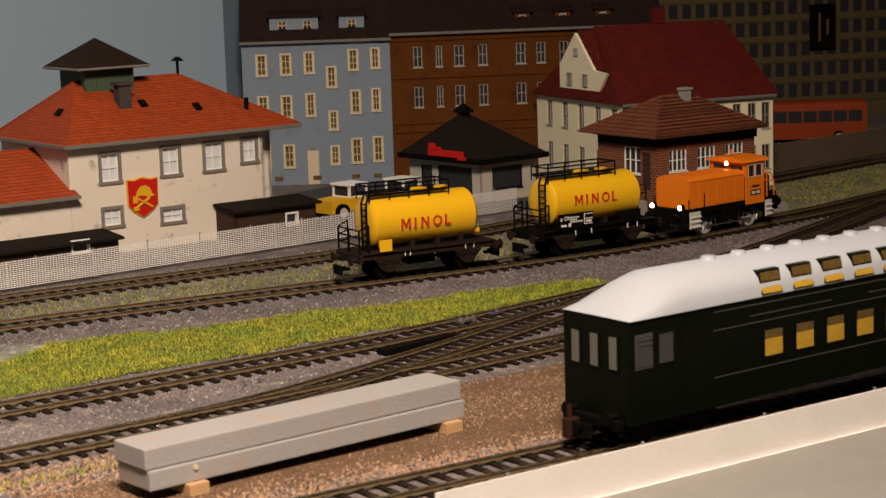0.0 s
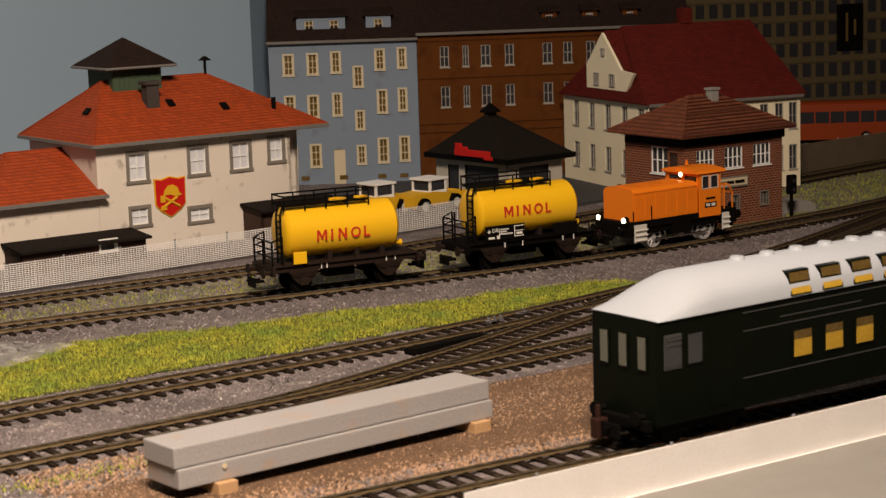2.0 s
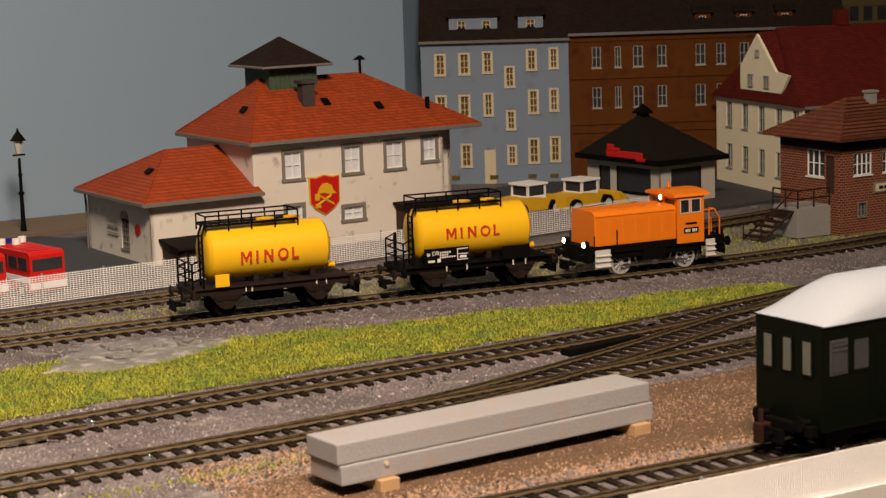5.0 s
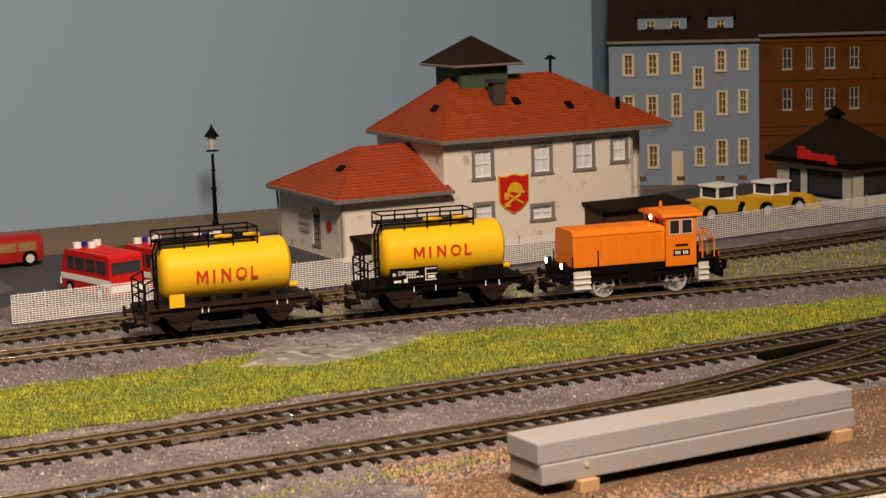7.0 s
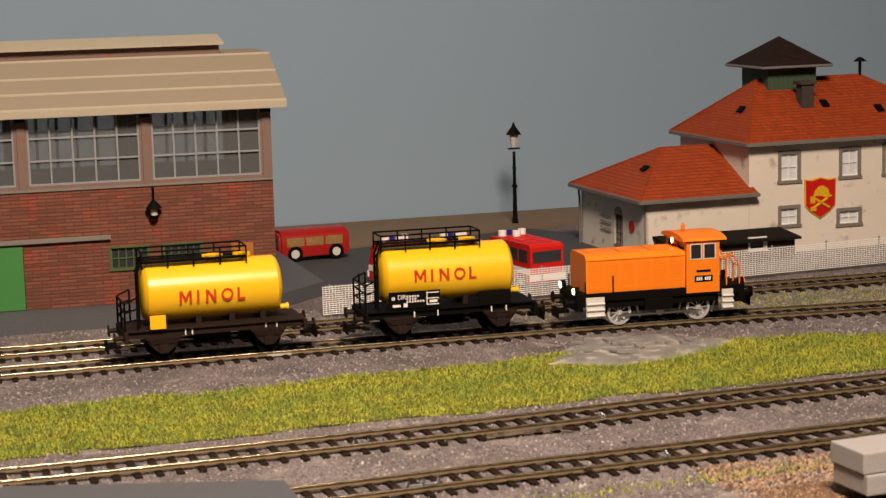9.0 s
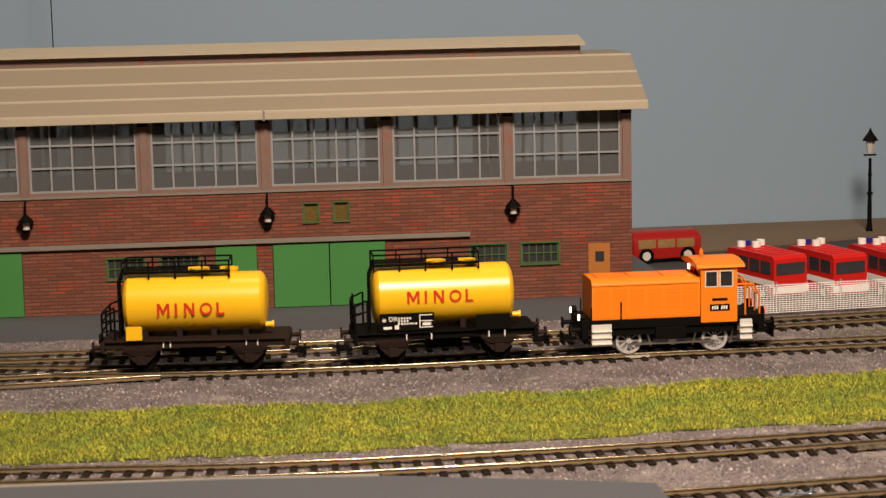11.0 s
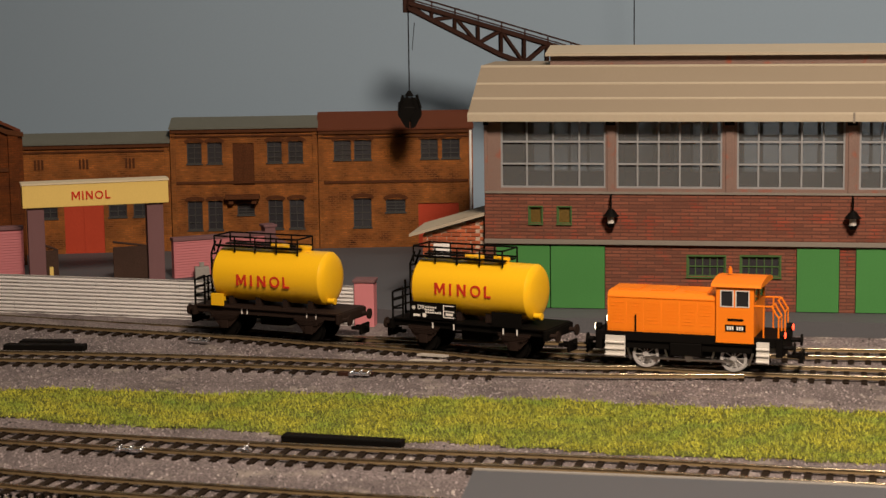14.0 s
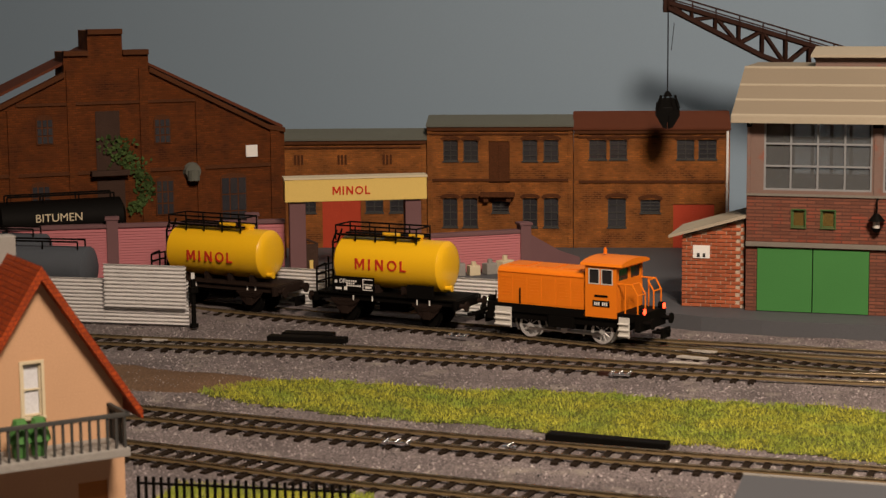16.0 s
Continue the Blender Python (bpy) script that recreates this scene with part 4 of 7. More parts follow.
    prism(bm, [(100.2, 41.6), (105, 41), (110.4, 42.4), (116, 41), (120.8, 41.6), (120.4, 26), (117, 22.4), (110.4, 18.4), (104, 22.4), (100.6, 26)], -1.0, 0)
    sh = part("shield", bm, LOADERYEL, h, "yellow-edged red shield with fire helmet")
    bm = B()
    prism(bm, [(100.9, 40.9), (105, 40.3), (110.4, 41.7), (116, 40.3), (120.1, 40.9), (119.8, 26.2), (116.5, 22.8), (110.4, 19.1), (104.4, 22.8), (101.2, 26.2)], -1.3, -1.0)
    part("shield_field", bm, FIRERED, sh)
    bm = B()
    prism(bm, [(105.5, 31.5), (106.5, 34.5), (109, 37), (112, 37.4), (115, 35.6), (116, 32.6), (118, 31), (114, 30.4), (110, 31.6)], -1.8, -1.3)
    rod(bm, (105, -1.6, 24.5), (114.5, -1.6, 30), 0.8)
    rod(bm, (116, -1.6, 24.5), (106.5, -1.6, 30), 0.8)
    box(bm, 103.6, 106.6, -1.9, -1.3, 27.5, 31.5)
    box(bm, 103.8, 107.4, -1.9, -1.3, 23, 25.4)
    part("emblem", bm, LOADERYEL, sh)
    return h


def lean_to(x0, x1, y0, label, z=21):
    """A low dark shed with a sloping roof before the fire station."""
    t = thing("lean_to_shed", label, "shed", mpose(452, 1101, 0, 2.13), "sheds at the fire station")
    bm = wall_mesh(x1 - 2, -2, z - 3, 1.5, [(x0 + (x1 - x0) * .62, x0 + (x1 - x0) * .74, 7, 13)], x0 + 2)
    part("wall", bm, WOODDARK, t, at=mpose(0, y0, 0))
    bm = B()
    box(bm, x0 + 2, x0 + 3.5, y0, -0.4, -2, z - 2)
    part("wall", bm, WOODDARK, t)
    bm = B()
    box(bm, x1 - 3.5, x1 - 2, y0, -0.4, -2, z - 2)
    part("wall", bm, WOODDARK, t)
    bm = B()
    prism(bm, [(y0 - 4, z - 3.4), (-0.4, z - 1), (-0.4, z + .4), (y0 - 4, z - 2)], x0, x1, "x")
    part("roof", bm, FELT, t, "dark grey felt roof")
    xa, xb = x0 + (x1 - x0) * .62, x0 + (x1 - x0) * .74
    window(t, mpose(0, y0, 0), xa, xb, 7, 13, WINWHITE, DARKPANE, (0, 0), WINWHITE, 1.0)
    return t


WOODDARK = mat("dark_brown_shed_boards", (0.05, 0.028, 0.02), 0.75, var=0.3, coarse=90)
FELT = mat("dark_roofing_felt", (0.014, 0.011, 0.009), 0.9, var=0.2, spec=0.05)
fire_station()
lean_to(157, 218, -22, "dark wooden lean-to shed at the fire station's wall")
lean_to(4, 84, -22, "long dark wooden lean-to shed at the annex wall", 15)


# ---- town houses behind
def town_house(name, label, category, m, L, D, H, wallmat, roofmat, windows, frame, pane, ridge, roof_label, doors=(), surround=None, bars=(1, 2), overhang=3, gable_left=True, sides=()):
    h = thing(name, label, category, m)
    holes = list(windows) + list(doors)
    part("wall", wall_mesh(L, -2, H, 2, holes), wallmat, h)
    for o in windows:
        window(h, I4, *o, frame, pane, bars, surround, 1.2)
    for a, b, c, d in doors:
        bm = B()
        box(bm, a, b, .6, 1.2, c, d)
        for k in (0, 1):
            box(bm, a + 1 + k * (b - a) / 2, a + (k + 1) * (b - a) / 2 - .5, .2, .7, c + 2, d - 4)
        part("door", bm, CREAMFRAME, h, "cream house door")
    left = mpose(0, D, 0, -90)
    part("wall", wall_mesh(D - 2, -2, H, 2, list(sides)), wallmat, h, at=left)
    for o in sides:
        window(h, left, *o, frame, pane, bars, surround, 1.2)
    part("wall", wall_mesh(D - 2, -2, H, 2, []), wallmat, h, at=mpose(L - 2, D, 0, -90))
    part("wall", wall_mesh(L, -2, H, 2, []), wallmat, h, at=mpose(L, D + 2, 0, 180))
    bm = B()
    o = overhang
    if gable_left is True:
        prism(bm, [(-o, H - 1), (D / 2, ridge), (D + o, H - 1), (D + o, H + 1), (D / 2, ridge + 2), (-o, H + 1)], -1, L + 1, "x")
        part("roof", bm, roofmat, h, roof_label)
        bm = B()
        for x in (0, L - 2):
            prism(bm, [(0, H), (D, H), (D / 2, ridge)], x, x + 2, "x")
        part("gable", bm, wallmat, h)
    else:
        hip(bm, -o, L + o, -o, D + o, H + 1, ridge, *gable_left)
        part("roof", bm, roofmat, h, roof_label)
    bm = B()
    box(bm, -1, L + 1, -o - .8, -o + .6, H - 1.6, H + .4, .2)
    part("gutter", bm, EAVE, h)
    return h


def dormer(parent, x0, x1, z0, z1, y, wallmat, roofmat, wins, frame, pane):
    bm = wall_mesh(x1, z0, z1, 1.5, wins, x0)
    d = part("dormer", bm, wallmat, parent, at=mpose(0, y, 0))
    bm = B()
    box(bm, x0, x0 + 1, 1.5, 28, z0, z1)
    box(bm, x1 - 1, x1, 1.5, 28, z0, z1)
    part("dormer_cheek", bm, wallmat, d)
    bm = B()
    prism(bm, [(-2, z1), (34, z1 + 12), (34, z1 + 13.5), (-2, z1 + 1.5)], x0 - 2, x1 + 2, "x")
    part("dormer_roof", bm, roofmat, d)
    for o in wins:
        window(d, I4, *o, frame, pane, (1, 2))
    return d


blue_w = [(10, 18, 79, 95), (27.4, 35.5, 79.2, 95.2), (44.6, 52, 80, 96), (60.4, 67.8, 69.3, 85), (76.4, 83.9, 81.2, 96.9), (92.7, 99.5, 82, 97.5),
          (10, 18, 49, 65), (26.8, 35, 48.2, 65), (44.8, 51.8, 49, 66), (61, 67.8, 38.5, 53), (77.2, 84.7, 50, 67.5), (92.4, 99.1, 51.2, 68.2),
          (10, 18, 12, 29), (27.2, 35.4, 12, 29.3), (61.2, 68, 13.2, 27.6), (76.6, 84.5, 13.8, 32.4), (92.3, 99.8, 14.5, 33.2)]
blue = town_house("apartment_house", "blue-grey plastered four-storey apartment house with cream window frames", "house", mpose(751, 1317, 0, -33.84), 107, 70, 104, BLUEWALL, DARKROOF,
                  [(a + 1, b - 1, c + 1, d - 1) for a, b, c, d in blue_w], CREAMFRAME, YELLOWPANE, 158, "dark brown slate roof", [(44.4, 52.6, -1, 25)], CREAMFRAME, (1, 2))
dormer(blue, 21, 56, 105, 121, 2, BLUEWALL, DARKROOF, [(27, 33, 108.5, 118.5), (45, 51, 108.5, 118.5)], CREAMFRAME, YELLOWPANE)
dormer(blue, 71, 89, 105, 121, 2, BLUEWALL, DARKROOF, [(77, 83, 108.5, 118.5)], CREAMFRAME, YELLOWPANE)
for x in (20, 48, 76, 92):
    bm = B()
    box(bm, x, x + 6, -.3, .3, 3, 6)
    part("cellar_window", bm, YELLOWPANE, blue)

or_w = []
for z0, z1 in ((82, 97), (53, 68)):
    for x, w in ((16.5, 6.5), (33, 4.5), (46.4, 7), (64, 6.5), (91.8, 7), (107, 6.5), (124, 6.5), (142, 6.5), (160, 6.5), (176, 6.5)):
        or_w.append((x, x + w, z0, z1))
orange_h = town_house("tenement_house", "ochre-brown brick tenement house with pale window frames and small dormers", "house", mpose(840, 1257, 0, -28.0), 200, 70, 107, ORANGEWALL, DARKROOF, or_w,
                      GREYSASH, DARKPANE, 150, "dark brown roof", (), None, (1, 1))
bm = B()
for z in (35, 41, 74, 101):
    box(bm, 0, 200, -1.0, 0, z, z + 1.6)
part("cornice", bm, ORANGEWALL, orange_h)
for x in (92, 122, 152):
    dormer(orange_h, x, x + 11, 109, 119, 3, ORANGEWALL, DARKROOF, [(x + 3, x + 8, 110.5, 117)], WINWHITE, DARKPANE)

white_r = [(x, x + 6.5, c, d) for x in (8, 24, 40, 56, 72, 86, 98, 109) for c, d in ((38, 56), (10, 27))]
white_l = [(x, x + 8.5, c, d) for x in (13.5, 37.5, 61.5, 86, 109) for c, d in ((40, 57.5), (11, 28))]
white = town_house("white_house", "pale yellow two-storey house with tall deep-red hip roof", "house", mpose(897, 1069, 0, -11.7), 118, 124, 61, YELLOWWALL, DEEPRED, white_r, GREYSASH, DARKPANE, 110.5,
                   "deep red tiled hip roof", (), None, (1, 1), 3, (14, 117, 62), white_l)
# wall dormer with gable on its long side
gm = mpose(0, 124, 0, -90)
bm = B()
prism(bm, [(38, 68), (38, 84), (62, 106.5), (89, 82), (107, 80.5), (96, 68)], -1.5, 0.5)
gd = part("gable_dormer", bm, YELLOWWALL, white, "pale yellow stepped gable dormer", at=gm)
bm = B()
prism(bm, [(36, 84), (62, 108), (91, 83), (91, 81), (62, 105), (36, 82)], 0.6, 24)
part("dormer_roof", bm, DEEPRED, gd)
for a, b, c, d in ((50, 57, 70.5, 79), (73, 80, 70.5, 79), (61, 66, 91, 96)):
    window(gd, I4, a, b, c, d, GREYSASH, DARKPANE, (1, 0), None, depth=-2.0, sill=False)
bm = B()
box(bm, 60, 69, 60, 67, 110, 121, .3)
part("chimney", bm, DEEPRED, white)


# ---- petrol pavilion with dark pyramid roof and red sign
def pavilion():
    h = thing("pavilion", "pale pavilion with black hipped roof and red roof sign", "kiosk", mpose(811, 1110, 0, 5))
    L, D = 48, 73
    holes = [(9, 36, 8, 23)]
    part("wall", wall_mesh(L, -2, 28, 2, holes), CONCRETE_PALE, h)
    left = mpose(0, D, 0, -90)
    lh = [(10, 22, 0, 22), (28, 63, 6, 23)]
    part("wall", wall_mesh(D - .05, -2, 28, 2, lh), CONCRETE_PALE, h, at=left)
    for m_, hs in ((I4, holes), (left, lh)):
        for o in hs:
            window(h, m_, *o, BLACK, DARKPANE, (0, 0))
    part("wall", wall_mesh(L, -2, 28, 2, []), CONCRETE_PALE, h, at=mpose(L, D + 2, 0, 180))
    part("wall", wall_mesh(D - 2, -2, 28, 2, []), CONCRETE_PALE, h, at=mpose(L - 2, D, 0, -90))
    part("roof", hip(B(), -6, L + 6, -6, D + 6, 29.5, 56, L / 2 - 7, L / 2, D / 2 + 4), FELT, h, "black hipped roof")
    bm = B()
    box(bm, -6.5, L + 6.5, -7, -5, 26.5, 30)
    box(bm, -7, -5, -5, D + 6.5, 26.5, 30)
    part("fascia", bm, BLACK, h)
    bm = B()
    box(bm, L / 2 - 6.5, L / 2 - .5, D / 2 + 1, D / 2 + 7, 53, 58)
    hip(bm, L / 2 - 8.5, L / 2 + 1.5, D / 2 - 1, D / 2 + 9, 58, 63.5, L / 2 - 3.7, L / 2 - 3.3)
    part("roof_lantern", bm, BLACK, h)
    bm = B()
    box(bm, 28, 64, -8.6, -7.2, 30, 34.6, .5)
    box(bm, 29, 35, -8.8, -7.0, 34, 38.5, .5)
    box(bm, 35, 41, -8.8, -7.0, 34, 36.4, .5)
    box(bm, 58, 66, -8.8, -7.0, 28.6, 31, .5)
    part("roof_sign", bm, FIRERED, h, "red shaped roof sign", at=left)
    return h


CONCRETE_PALE = mat("pale_grey_render", (0.50, 0.47, 0.40), 0.8, var=0.08)
pavilion()


# ---- signal box
def signal_box():
    h = thing("signal_box", "red brick signal box with brown hipped roof and pale windows", "signal box", mpose(818, 945, 0, 0))
    front = [(9.5, 23.5, 32.5, 45.5), (32, 46.5, 32.5, 45.5), (55, 69.5, 32.5, 45.5)]
    low = [(13, 19, 8, 16), (37, 43, 8, 16), (61, 67, 8, 16)]
    left = [(13, 28, 31, 47)]
    part("wall", wall_mesh(79, -2, 51, 2, front + low), BRICKRED, h)
    lm = mpose(0, 52, 0, -90)
    part("wall", wall_mesh(50, -2, 51, 2, [(50 - b, 50 - a, c, d) for a, b, c, d in left] + [(38, 46, 22, 44)]), BRICKRED, h, at=lm)
    for o in front:
        window(h, I4, *o, WINWHITE, DARKPANE, (3, 1), label="pale divided signal box window")
    for o in low:
        window(h, I4, *o, STONETRIM, SOOTSTONE, (1, 1), STONETRIM, .7, label="grey blind cellar window")
    for a, b, c, d in left:
        window(h, lm, 50 - b, 50 - a, c, d, WINWHITE, DARKPANE, (2, 1))
    bm = B()
    box(bm, 38, 46, .8, 1.4, 22, 44)
    part("door", bm, WOODDARK, h, at=lm)
    part("wall", wall_mesh(79, -2, 51, 2, []), BRICKRED, h, at=mpose(79, 54, 0, 180))
    part("wall", wall_mesh(50, -2, 51, 2, []), BRICKRED, h, at=mpose(77, 52, 0, -90))
    bm = B()
    box(bm, -1, 80, -1.4, 53, 48, 53)
    part("fascia", bm, BLACK, h)
    roof = part("roof", hip(B(), -8, 83, -8, 61, 55, 75, 27, 50), BROWNROOF, h, "brown tiled hip roof")
    bm = B()
    for p, q in (((-8, -8, 55.3), (27, 26.5, 75)), ((27, 26.5, 75), (50, 26.5, 75)), ((50, 26.5, 75), (83, -8, 55.3)), ((-8, 61, 55.3), (27, 26.5, 75))):
        caps(bm, p, q, 0.7)
    part("ridge_tile", bm, BROWNROOF, roof)
    bm = B()
    for k in range(12):
        f_ = k / 12
        rod(bm, (-8 + 35 * f_, -8.3 + 34.5 * f_, 55.5 + 20 * f_), (83 - 33 * f_, -8.3 + 34.5 * f_, 55.5 + 20 * f_), 0.35, 5)
    part("tile_course", bm, BROWNROOF, roof)
    bm = B()
    box(bm, 40, 46, 20, 25, 68, 78, .2)
    box(bm, 39.3, 46.7, 19.3, 25.7, 78, 79.4)
    part("chimney", bm, CONCRETE, h)
    bm = B()
    box(bm, 24.5, 50, -1, 0, 21, 27.5, .2)
    board = part("name_board", bm, STONETRIM, h, "pale framed name board")
    bm = B()
    box(bm, 25.6, 48.9, -1.3, -.9, 22, 26.5)
    face = part("board_face", bm, CREAMFRAME, board)
    for a, b in ((28, 31), (32, 38), (39, 46.5)):
        bm = B()
        box(bm, a, b, -1.6, -1.2, 23.3, 25.1)
        part("lettering_bar", bm, BLACK, board)
    # stair landing on the long side
    bm = B()
    box(bm, -26, -1, 8, 30, -2, 16, .4)
    part("landing", bm, CONCRETE, h)
    for a, b, posts in (((-26, 8), (-26, 30), 3), ((-26, 8), (-2, 8), 3)):
        bm = B()
        for z in (21, 26):
            rod(bm, (*a, z), (*b, z), 0.5)
        for k in range(posts):
            x, y = a[0] + (b[0] - a[0]) * k / (posts - 1), a[1] + (b[1] - a[1]) * k / (posts - 1)
            rod(bm, (x, y, 15.8), (x, y, 26), 0.5)
        part("railing", bm, RUSTSTEEL, h)
    for k in range(6):
        bm = B()
        box(bm, -26 - 4 * (k + 1), -26 - 4 * k, 12, 28, 13 - k * 2.6, 14 - k * 2.6)
        part("stair_tread", bm, RUSTSTEEL, h)
    bm = B()
    for y in (12, 28):
        rod(bm, (-26, y, 13.6), (-50, y, -2), 0.7)
        rod(bm, (-50, y, -2), (-50, y, 8), 0.5)
    rod(bm, (-26, 12, 26), (-50, 12, 8), 0.5)
    part("stair_string", bm, RUSTSTEEL, h)
    return h


signal_box()
dwarf = thing("dwarf_signal", "small black dwarf signal beside the brick signal box", "signal", mpose(904, 944, 0, 0))
bm = B()
rod(bm, (0, 0, -2.6), (0, 0, 12), 1.1, 8)
part("post", bm, BLACK, dwarf)
bm = B()
box(bm, -3, 3, -2, 2, 12, 24, 1.0)
head = part("signal_head", bm, BLACK, dwarf, smooth=True)
for z in (15, 20.5):
    bm = B()
    rod(bm, (0, -2.6, z), (0, -1.9, z), 1.3, 10)
    part("lens", bm, DARKGLASS, head)
ramp_block = thing("concrete_ramp", "pale grey concrete block beside the signal box", "ramp", mpose(908, 957, -2.6, -6))
bm = B()
prism(bm, [(0, 0), (27, 0), (27, 4), (22, 7), (0, 7)], 0, 20)
part("block", bm, CONCRETE, ramp_block)


# ---- quay, engine hall and yard
def slab(name, pts, z0, z1, material, label, category, kind="structure"):
    bm = B()
    prism(bm, pts, z0, z1, "z")
    return tagged(part(name, bm, material), label, category, kind=kind)


slab("quay", [(-620, 1066), (-470, 1060), (-436, 1098), (-330, 1081), (-190, 1063), (-150, 1048), (-120, 1043), (100, 1037), (215, 1036), (262, 1082), (262, 1190), (262, 1335), (-620, 1335)], -3, 7.2, QUAY, "raised grey painted yard before the engine hall", "yard")
slab("road", [(262, 1062), (460, 1062), (472, 1200), (440, 1262), (285, 1222), (262, 1200)], -2, 0.5, ROAD, "dark asphalt yard behind the mesh fence", "road")
slab("board_strip", [(285, 1222), (440, 1262), (620, 1300), (620, 1334), (262, 1334), (262, 1205)], -2, 2.2, BOARD, "brown board edge before the painted backdrop", "board")
slab("road", [(640, 1090), (820, 1075), (1250, 1110), (1250, 1160), (900, 1300), (640, 1220)], -2, 0.4, ROAD, "dark street before the town houses", "road")


def hall():
    h = thing("engine_hall", "long brick engine hall with glazed upper storey and beige roof", "workshop hall", mpose(-131, 1070, 7.2, -2.05))
    L = 363
    Z = lambda z: z - 7.2
    wins = [(8.3, 60.7), (66.1, 117.9), (125, 176.8), (183.5, 237), (243.4, 297.4), (303.4, 357.4)]
    big = [(a, b, Z(68), Z(102)) for a, b in wins]
    sq = [(22.6, 28.8, Z(50), Z(58.4)), (36.9, 43.3, Z(50), Z(58.4)), (198.6, 205.8, Z(49.6), Z(58.8)), (213.7, 220.7, Z(49.8), Z(59))]
    gw = [(101.5, 119.4, Z(24.4), Z(34.4)), (127.5, 146.2, Z(24.6), Z(34.6)), (280.9, 299.2, Z(24.7), Z(35.2)), (307, 325.5, Z(25), Z(35.2))]
    gates = [(5.5, 60.5, 0, Z(39.3)), (154.2, 175, 0, Z(39)), (182.6, 238.6, 0, Z(39.2))]
    door = [(340.6, 351.6, 0, Z(34))]
    part("wall", wall_mesh(L, 0, Z(66), 3, sq + gw + gates + door), HALLBRICK, h)
    part("upper_wall", wall_mesh(L, Z(66), Z(103), 3, big), HALLTRIM, h)
    for o in sq:
        window(h, I4, *o, GREENFRAME, YELLOWPANE, (0, 0), GREENFRAME, .6, label="small green framed window")
    for o in gw:
        window(h, I4, *o, GREENFRAME, DARKPANE, (4, 1), GREENFRAME, .8, label="green barred window")
    for a, b, c, d in gates:
        n = 2 if b - a > 30 else 1
        for k in range(n):
            bm = B()
            x0, x1 = a + (b - a) * k / n, a + (b - a) * (k + 1) / n
            box(bm, x0 + .25, x1 - .25, -.6, 1.2, c + .3, d - .2, .2)
            g = part("gate_leaf", bm, GREENDOOR, h, "green painted gate leaf")
    for a, b, c, d in door:
        bm = B()
        box(bm, a, b, -.4, 1, c, d, .2)
        dr = part("door", bm, ORANGEWOOD, h, "orange-brown door with small window")
        bm = B()
        box(bm, a + 3.5, b - 3, -.7, -.3, d - 9, d - 4)
        part("door_window", bm, DARKPANE, dr)
    for i, (a, b, c, d) in enumerate(big):
        bm = B()
        n = 4 if i == 0 else 5
        t = .9
        box(bm, a, a + t, .4, 1.4, c, d)
        box(bm, b - t, b, .4, 1.4, c, d)
        box(bm, a, b, .3, 1.4, c, c + t)
        box(bm, a, b, .4, 1.4, d - t, d)
        w = part("window", bm, GREYFRAME, h, "large grey steel-sash window")
        for z in (c + 12, c + 23):
            bm = B()
            box(bm, a, b, .3, 1.3, z - .45, z + .45)
            part("glazing_bar", bm, GREYFRAME, w)
        for k in range(1, n):
            x = a + (b - a) * k / n
            bm = B()
            box(bm, x - .45, x + .45, .5, 1.2, c, d)
            part("glazing_bar", bm, GREYFRAME, w)
        bm = B()
        box(bm, a, b, 1.5, 1.8, c, d)
        part("pane", bm, HALLGLASS, w)
    bm = B()
    box(bm, 0, 281, -2.2, 0, Z(40), Z(42.2), .2)
    box(bm, 0, L, -.9, 0, Z(65.2), Z(66.4))
    part("ledge", bm, STONETRIM, h)
    for x in (0, 63.4, 121.4, 180.1, 240.2, 300.4, 360.2):
        bm = B()
        box(bm, x - 1.8 if x else 0, min(x + 1.8, L), -.8, .4, Z(66.4), Z(100), .2)
        p = part("pilaster", bm, HALLTRIM, h)
        bm = B()
        box(bm, max(x - 2.4, 0), min(x + 2.4, L), -3.0, .4, Z(99.4), Z(103.4), .2)
        part("bracket", bm, BLACK, h)
    for x in (63.6, 180.8, 302.6):
        bm = B()
        rod(bm, (x, 0, Z(65)), (x, -3.4, Z(64)), .5)
        rod(bm, (x, -3.4, Z(64)), (x, -3.4, Z(58)), .5)
        lamp = part("wall_lamp", bm, BLACK, h, "black wall lamp on a bracket")
        bm = B()
        rod(bm, (x, -3.4, Z(54.5)), (x, -3.4, Z(58)), 4.2, 14, 1.2)
        rod(bm, (x, -3.4, Z(49)), (x, -3.4, Z(51)), 1.4, 10, 2.6)
        part("shade", bm, BLACK, lamp)
        bm = B()
        rod(bm, (x, -3.4, Z(51)), (x, -3.4, Z(54.5)), 1.7, 10)
        part("bulb", bm, LAMPBULB, lamp)
    # other walls, floor behind the glass, roof trusses, machines seen through
    part("wall", wall_mesh(118, 0, Z(103), 3, []), HALLBRICK, h, at=mpose(L - 3, 121, 0, -90))
    part("wall", wall_mesh(118, 0, Z(103), 3, []), HALLBRICK, h, at=mpose(0, 121, 0, -90))
    back = [(a, b, Z(64), Z(102)) for a, b in wins]
    part("wall", wall_mesh(L, 0, Z(103), 3, [(L - b, L - a, c, d) for a, b, c, d in back]), HALLTRIM, h, at=mpose(L, 124, 0, 180))
    bm = B()
    for a, b in wins:
        for k in range(6):
            x = a + (b - a) * k / 5
            box(bm, x - .9, x + .9, 121.5, 123.2, Z(64), Z(102))
        box(bm, a, b, 121.5, 123.2, Z(83), Z(84.4))
    part("rear_sash", bm, GREYFRAME, h)
    bm = B()
